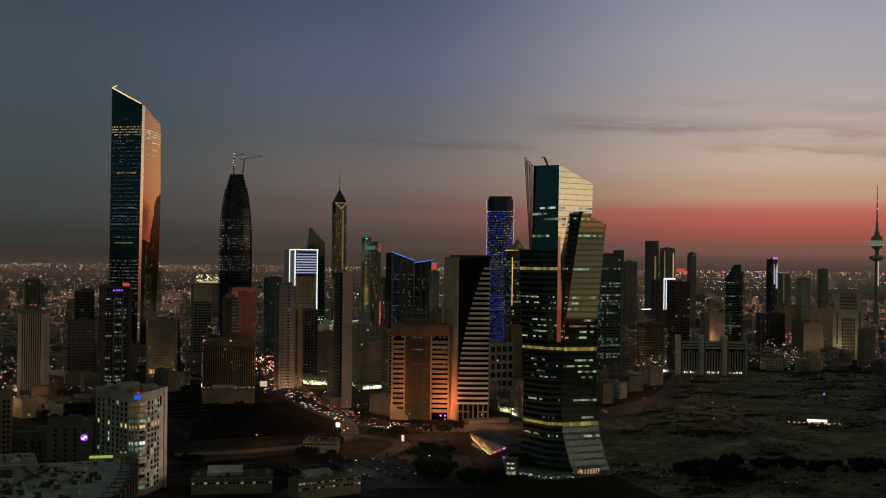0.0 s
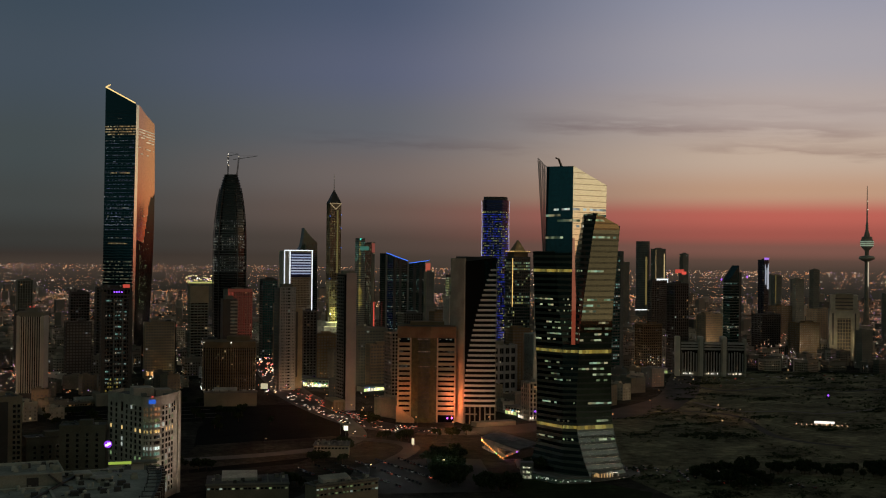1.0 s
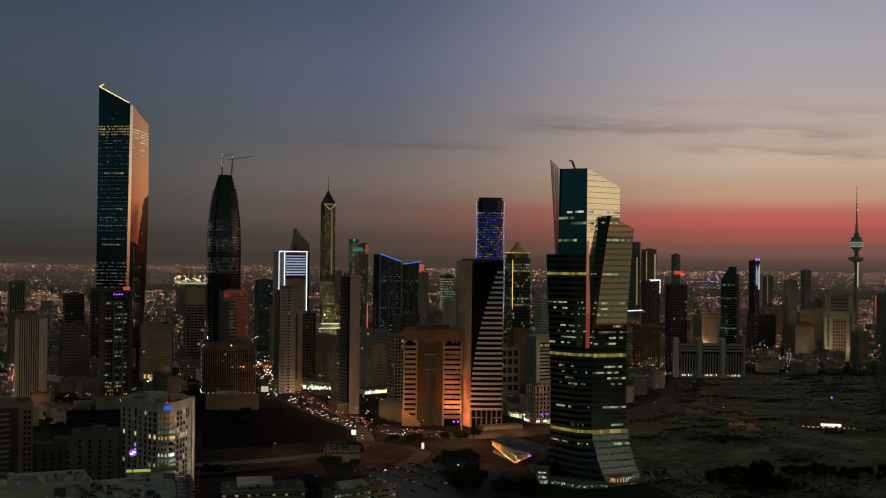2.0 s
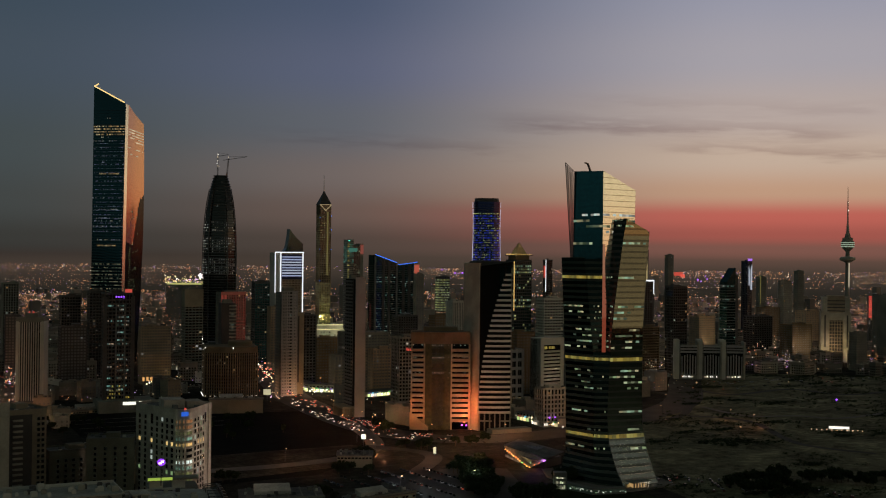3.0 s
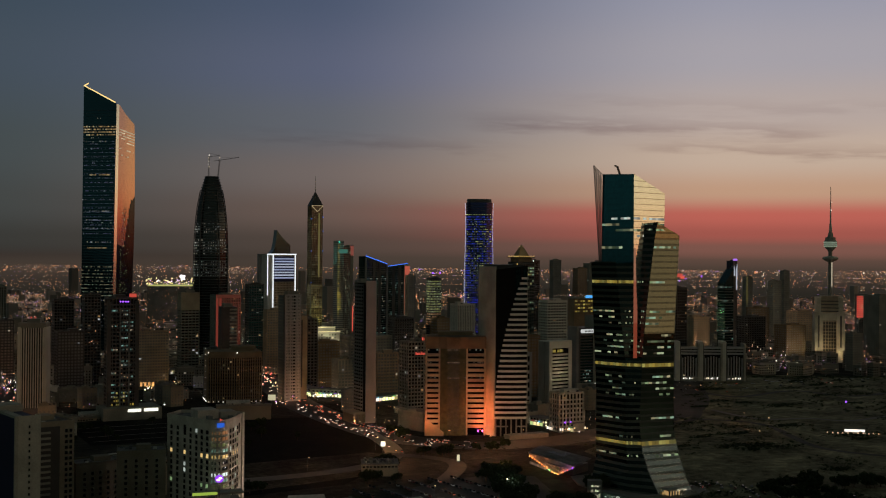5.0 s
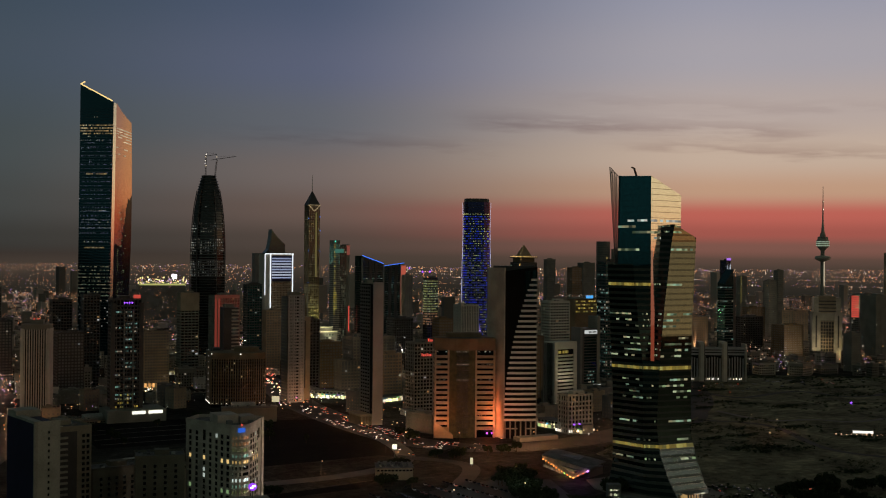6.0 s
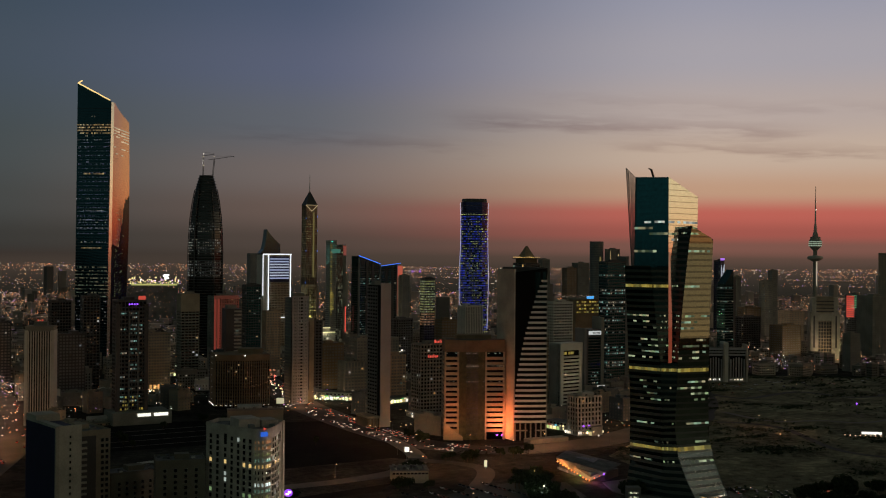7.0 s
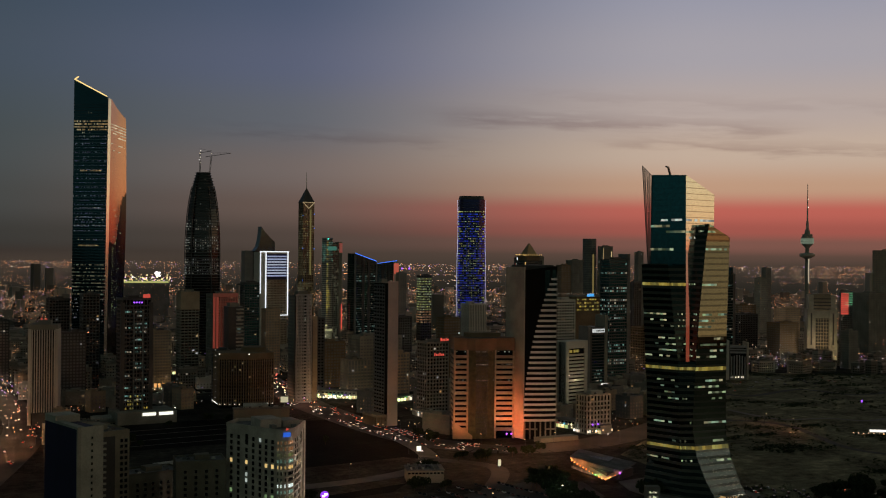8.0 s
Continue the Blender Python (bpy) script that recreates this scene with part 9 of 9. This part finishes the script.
def tree(seed, h, spread):
    """A street tree: tapered trunk, limbs and a ragged crown of small leaf clumps."""
    r = random.Random(seed)
    ob = thing("tree", 0, 0, 0, "dark leafy street tree with ragged crown", "tree", "trees")
    part("trunk", Build().lathe([(0.3, 0), (0.2, h * 0.3), (0.12, h * 0.55)], 7), BARK, ob)
    limbs, crown = Build(), Build()
    for i in range(6):
        a, rr = r.uniform(0, 6.28), spread * r.uniform(0.35, 0.75)
        z = h * r.uniform(0.55, 0.85)
        limbs.bar((0, 0, h * r.uniform(0.25, 0.5)), (rr * math.cos(a), rr * math.sin(a), z), 0.14)
        for k in range(110):
            u = Vector((r.gauss(0, 1), r.gauss(0, 1), r.gauss(0, 0.75))).normalized() * spread * 0.5 * r.random() ** 0.45
            c = Vector((rr * math.cos(a), rr * math.sin(a), z)) + u
            s = r.uniform(0.4, 0.95)
            d1, d2 = Vector((r.uniform(-1, 1), r.uniform(-1, 1), r.uniform(-1, 1))) * s, Vector((r.uniform(-1, 1), r.uniform(-1, 1), r.uniform(-1, 1))) * s
            crown.add([c - d1, c + d2, c + d1, c - d2], [(0, 1, 2, 3)])
    part("limb", limbs, BARK, ob)
    part("crown", crown, LEAF, ob)
    return ob


TREES = [tree(1, 8, 3.6), tree(2, 10, 4.6), tree(3, 6.5, 3.0), tree(4, 9, 5.2)]
spots = []
for cx, cy, rx, ry, n in ((336, 836, 12, 22, 30), (322, 796, 12, 12, 16), (352, 866, 9, 16, 10), (600, 690, 34, 16, 24), (655, 668, 26, 12, 18), (500, 690, 30, 14, 16), (330, 740, 20, 10, 14),  (318, 765, 16, 12, 14), (505, 724, 26, 9, 18), (568, 716, 24, 10, 16), (540, 735, 16, 6, 8), (286, 930, 8, 8, 6), (345, 960, 16, 10, 7), (255, 872, 10, 8, 4), (212, 795, 14, 14, 6), (385, 790, 12, 10, 5), (360, 1080, 8, 30, 7), (400, 960, 18, 6, 5), (230, 1120, 40, 60, 12), (150, 880, 20, 10, 4), (110, 1180, 40, 40, 10), (200, 1260, 40, 20, 6)):
    for i in range(n):
        spots.append((cx + rng.uniform(-rx, rx), cy + rng.uniform(-ry, ry)))
for i, (x, y) in enumerate(spots):
    m = pose(x, y, 0, 0, 0, rng.uniform(0, 360))
    if i < 4:
        TREES[i].matrix_basis = m
    else:
        copy_thing(TREES[i % 4], m)


def scrub():
    """Low dark scrub over the sandy lots."""
    r = random.Random(13)
    b = Build()
    done = 0
    while done < 1000:
        x, y = r.uniform(430, 1250), r.uniform(640, 1410)
        if not inside(x, y, LOTS[1]) or noise.noise((x * 0.008, y * 0.008, 2.0)) < -0.05:
            continue
        done += 1
        big = r.random() < 0.14
        w = r.uniform(8, 22) if big else r.uniform(1.5, 6)
        for k in range(110 if big else 22):
            c = Vector((x + r.gauss(0, w * 0.6), y + r.gauss(0, w * 0.22), r.uniform(0.2, 1.6)))
            s = r.uniform(0.6, 1.6) if big else r.uniform(0.4, 1.0)
            d1, d2 = Vector((r.uniform(-1, 1), r.uniform(-1, 1), r.uniform(-0.6, 0.6))) * s, Vector((r.uniform(-1, 1), r.uniform(-1, 1), r.uniform(-0.6, 0.6))) * s
            b.add([c - d1, c + d2, c + d1, c - d2], [(0, 1, 2, 3)])
    return tagged(new("scrub", b.mesh("scrub", LEAF)), "low dark desert scrub scattered over the sandy lot", "scrub", kind="stuff")


scrub()


def kiosk():
    ob = thing("lit_kiosk", 768, 915, -38, "long white-lit kiosk on the sandy lot", "kiosk")
    part("wall", Build().box(-9, 9, -3, 3, 0, 3.2), PALE, ob)
    part("roof", Build().box(-9.5, 9.5, -4, 4, 3.2, 3.6), CONCRETE, ob)
    part("lamp_strip", Build().box(-9.3, 9.3, -4.4, -4.05, 1.2, 3.5), lamp("kiosk_lamps", [(1, 0.95, 0.85)], 1.3, 0.9), ob)
    b = Build()
    for i in range(11):
        b.gem(-26 + i * 4.6, -14 - (i % 3), 1.4, 0.7)
    part("ground_lamp", b, lamp("amber_lamps", [(1, 0.6, 0.35)], 1.6, 0.6), ob, kind="stuff")
    ob = thing("lamp_mast", 869, 1023, 0, "lamp mast with violet light on the lot", "street lamp")
    part("pole", Build().lathe([(0.25, 0), (0.15, 12)], 8), STEEL, ob)
    part("head", Build().gem(0, 0, 12, 1.5), LED_PURPLE, ob)


kiosk()
spark(757, 901, 3, (1, 0.4, 0.18), 2500, 0.4)
spark(775, 905, 3, (1, 0.8, 0.6), 2500, 0.4)
for x, y in ((710, 1006), (711, 966), (640, 905), (560, 1000), (1040, 1290), (960, 1200)):
    ob = copy_thing(lamp0, pose(x, y, 0, 0, 0, rng.uniform(0, 360)))
shop_lamps = Build()
for (x0, y0), (x1, y1), n in (((372, 1440), (380, 1385), 20), ((380, 1385), (402, 1354), 30), ((402, 1354), (424, 1346), 20), ((432, 1333), (455, 1322), 20), ((455, 1322), (486, 1345), 18), ((402.8, 1577.2), (377.9, 1440.1), 14), ((430.6, 1230.1), (422, 1180), 12), ((835, 1343), (875, 1352), 10), ((960, 1362), (990, 1360), 10), ((1092.2, 1460.6), (1116.8, 1414.9), 14), ((315.8, 1715.4), (356.9, 1744.8), 12), ((513.2, 1090.0), (518.0, 1007.0), 16), ((228, 1512), (262, 1516), 12)):
    for i in range(n):
        f = (i + rng.uniform(0, 0.8)) / n
        shop_lamps.gem(x0 + (x1 - x0) * f + rng.uniform(-3, 3), y0 + (y1 - y0) * f + rng.uniform(-3, 3), rng.uniform(2.5, 6), rng.uniform(0.6, 1.3))
tagged(new("shop_lights", shop_lamps.mesh("shop_lights", lamp("shop_lamps", [(1, 0.9, 0.5), (0.9, 1, 0.6), (1, 0.8, 0.4), (1, 0.95, 0.85), (1, 0.6, 0.3)], 2.6, 0.3))), "rows of bright shop front lights along the streets", "shop lights", kind="stuff")
violet = Build()
for x, y in ((403.2, 1422.4), (409.6, 1426.4), (425.1, 1427.0), (427.3, 1040.3), (431.1, 1038.7), (1111.1, 1472.7)):
    violet.gem(x, y, 5, 1.1)
tail = Build()
for (x0, y0), (x1, y1), n in (((2033.4, 2167.0), (1828.4, 1874.1), 26), ((1703.7, 1814.1), (1592.8, 1618.4), 26), ((1447.1, 1544.2), (1509.6, 1499.1), 30), ((1397.1, 1823.0), (1353.1, 1624.6), 24), ((1187.1, 1546.3), (1158.1, 1436.7), 14), ((340.2, 1446.5), (370.2, 1474.3), 18), ((407.7, 2327.5), (424.8, 2091.7), 20)):
    for i in range(2 * n):
        f = (i + rng.uniform(0, 0.9)) / n / 2
        tail.gem(x0 + (x1 - x0) * f + rng.uniform(-14, 14), y0 + (y1 - y0) * f + rng.uniform(-14, 14), rng.uniform(10, 30), rng.uniform(0.5, 1.3))
tagged(new("traffic_lights", tail.mesh("traffic_lights", lamp("rosy_lamps", [(1, 0.22, 0.12), (1, 0.35, 0.2), (1, 0.6, 0.4), (1, 0.16, 0.12), (1, 0.8, 0.6)], 3.2, 0.2))), "queues of red and rosy traffic lamps between far blocks", "traffic lights", kind="stuff")
for x, y, z in ((2370.0, 3217.2, 95.6), (2380.1, 3212.3, 90.1), (2393.3, 3205.7, 107.1), (2398.5, 3203.2, 97.8), (2445.4, 3180.1, 105.8), (1782.5, 3951.7, 116.0), (1849.2, 3918.9, 104.5), (1825.2, 3930.8, 104.2)):
    violet.gem(x, y, z, rng.uniform(2.2, 4.2))
tagged(new("violet_lights", violet.mesh("violet_lights", LED_PURPLE)), "violet shop lights beside the road", "shop lights", kind="stuff")

# pools of street light on the roads
for x, y, w in ((361.7, 1425.6, 5000), (358.0, 1332.6, 6000), (373.4, 1283.4, 6000), (375.7, 1222.3, 4000), (341.7, 1384.6, 6000), (386.7, 941.7, 5500), (362.4, 957, 6500), (304.0, 940.6, 7500), (352, 868, 5000), (332, 905, 5000), (239.7, 898.6, 3000), (704.7, 1000.1, 3000), (699.2, 952.7, 2500), (81.7, 1545.2, 14000), (66, 1440, 14000), (60.9, 1350.7, 12000), (35.0, 1240.4, 12000), (10, 1150, 10000), (299.3, 1860.7, 6000), (464.6, 985.0, 5500), (428.9, 980.2, 5500), (520, 995, 3500)):
    spark(x, y, 8, (1, 0.42, 0.22), w * 1.2, 0.5)
for x, y, w in ((411.7, 1406.4, 2500), (428.5, 1375.2, 2500), (478.3, 1356.0, 2000), (396.0, 1464.5, 1800), (958.9, 1403.5, 2500), (1007.6, 1402.3, 2500), (834.7, 2565.0, 6000)):
    spark(x, y, 6, (1, 0.9, 0.55), w * 2.5, 0.5)
# added fill lights on a loose grid lift the middle districts in place of haze
rng = random.Random(19)
for row in range(4):
    for col in range(9):
        dist = 1480 + 235 * row
        az = math.radians(3 + col * 5.1 + (row % 2) * 2.4)
        x, y = -75 + dist * math.sin(az), 75 + dist * math.cos(az)
        for go in range(12):
            if is_free(x, y, 6) and (col > 2 or row > 1):
                spark(x, y, 22, ((1, 0.62, 0.36), (1, 0.74, 0.5), (0.95, 0.88, 0.72))[(row + col) % 3], 9000 + 5000 * row, 1.5)
                break
            x, y = x + rng.uniform(-18, 18), y + rng.uniform(-18, 18)
# car park lamps
for x, y in ((262, 800), (318, 800)):
    spark(x, y, 12, (0.75, 0.9, 0.95), 6500, 0.5)
    copy_thing(lamp0, pose(x, y, 0, 0, 0, 40))
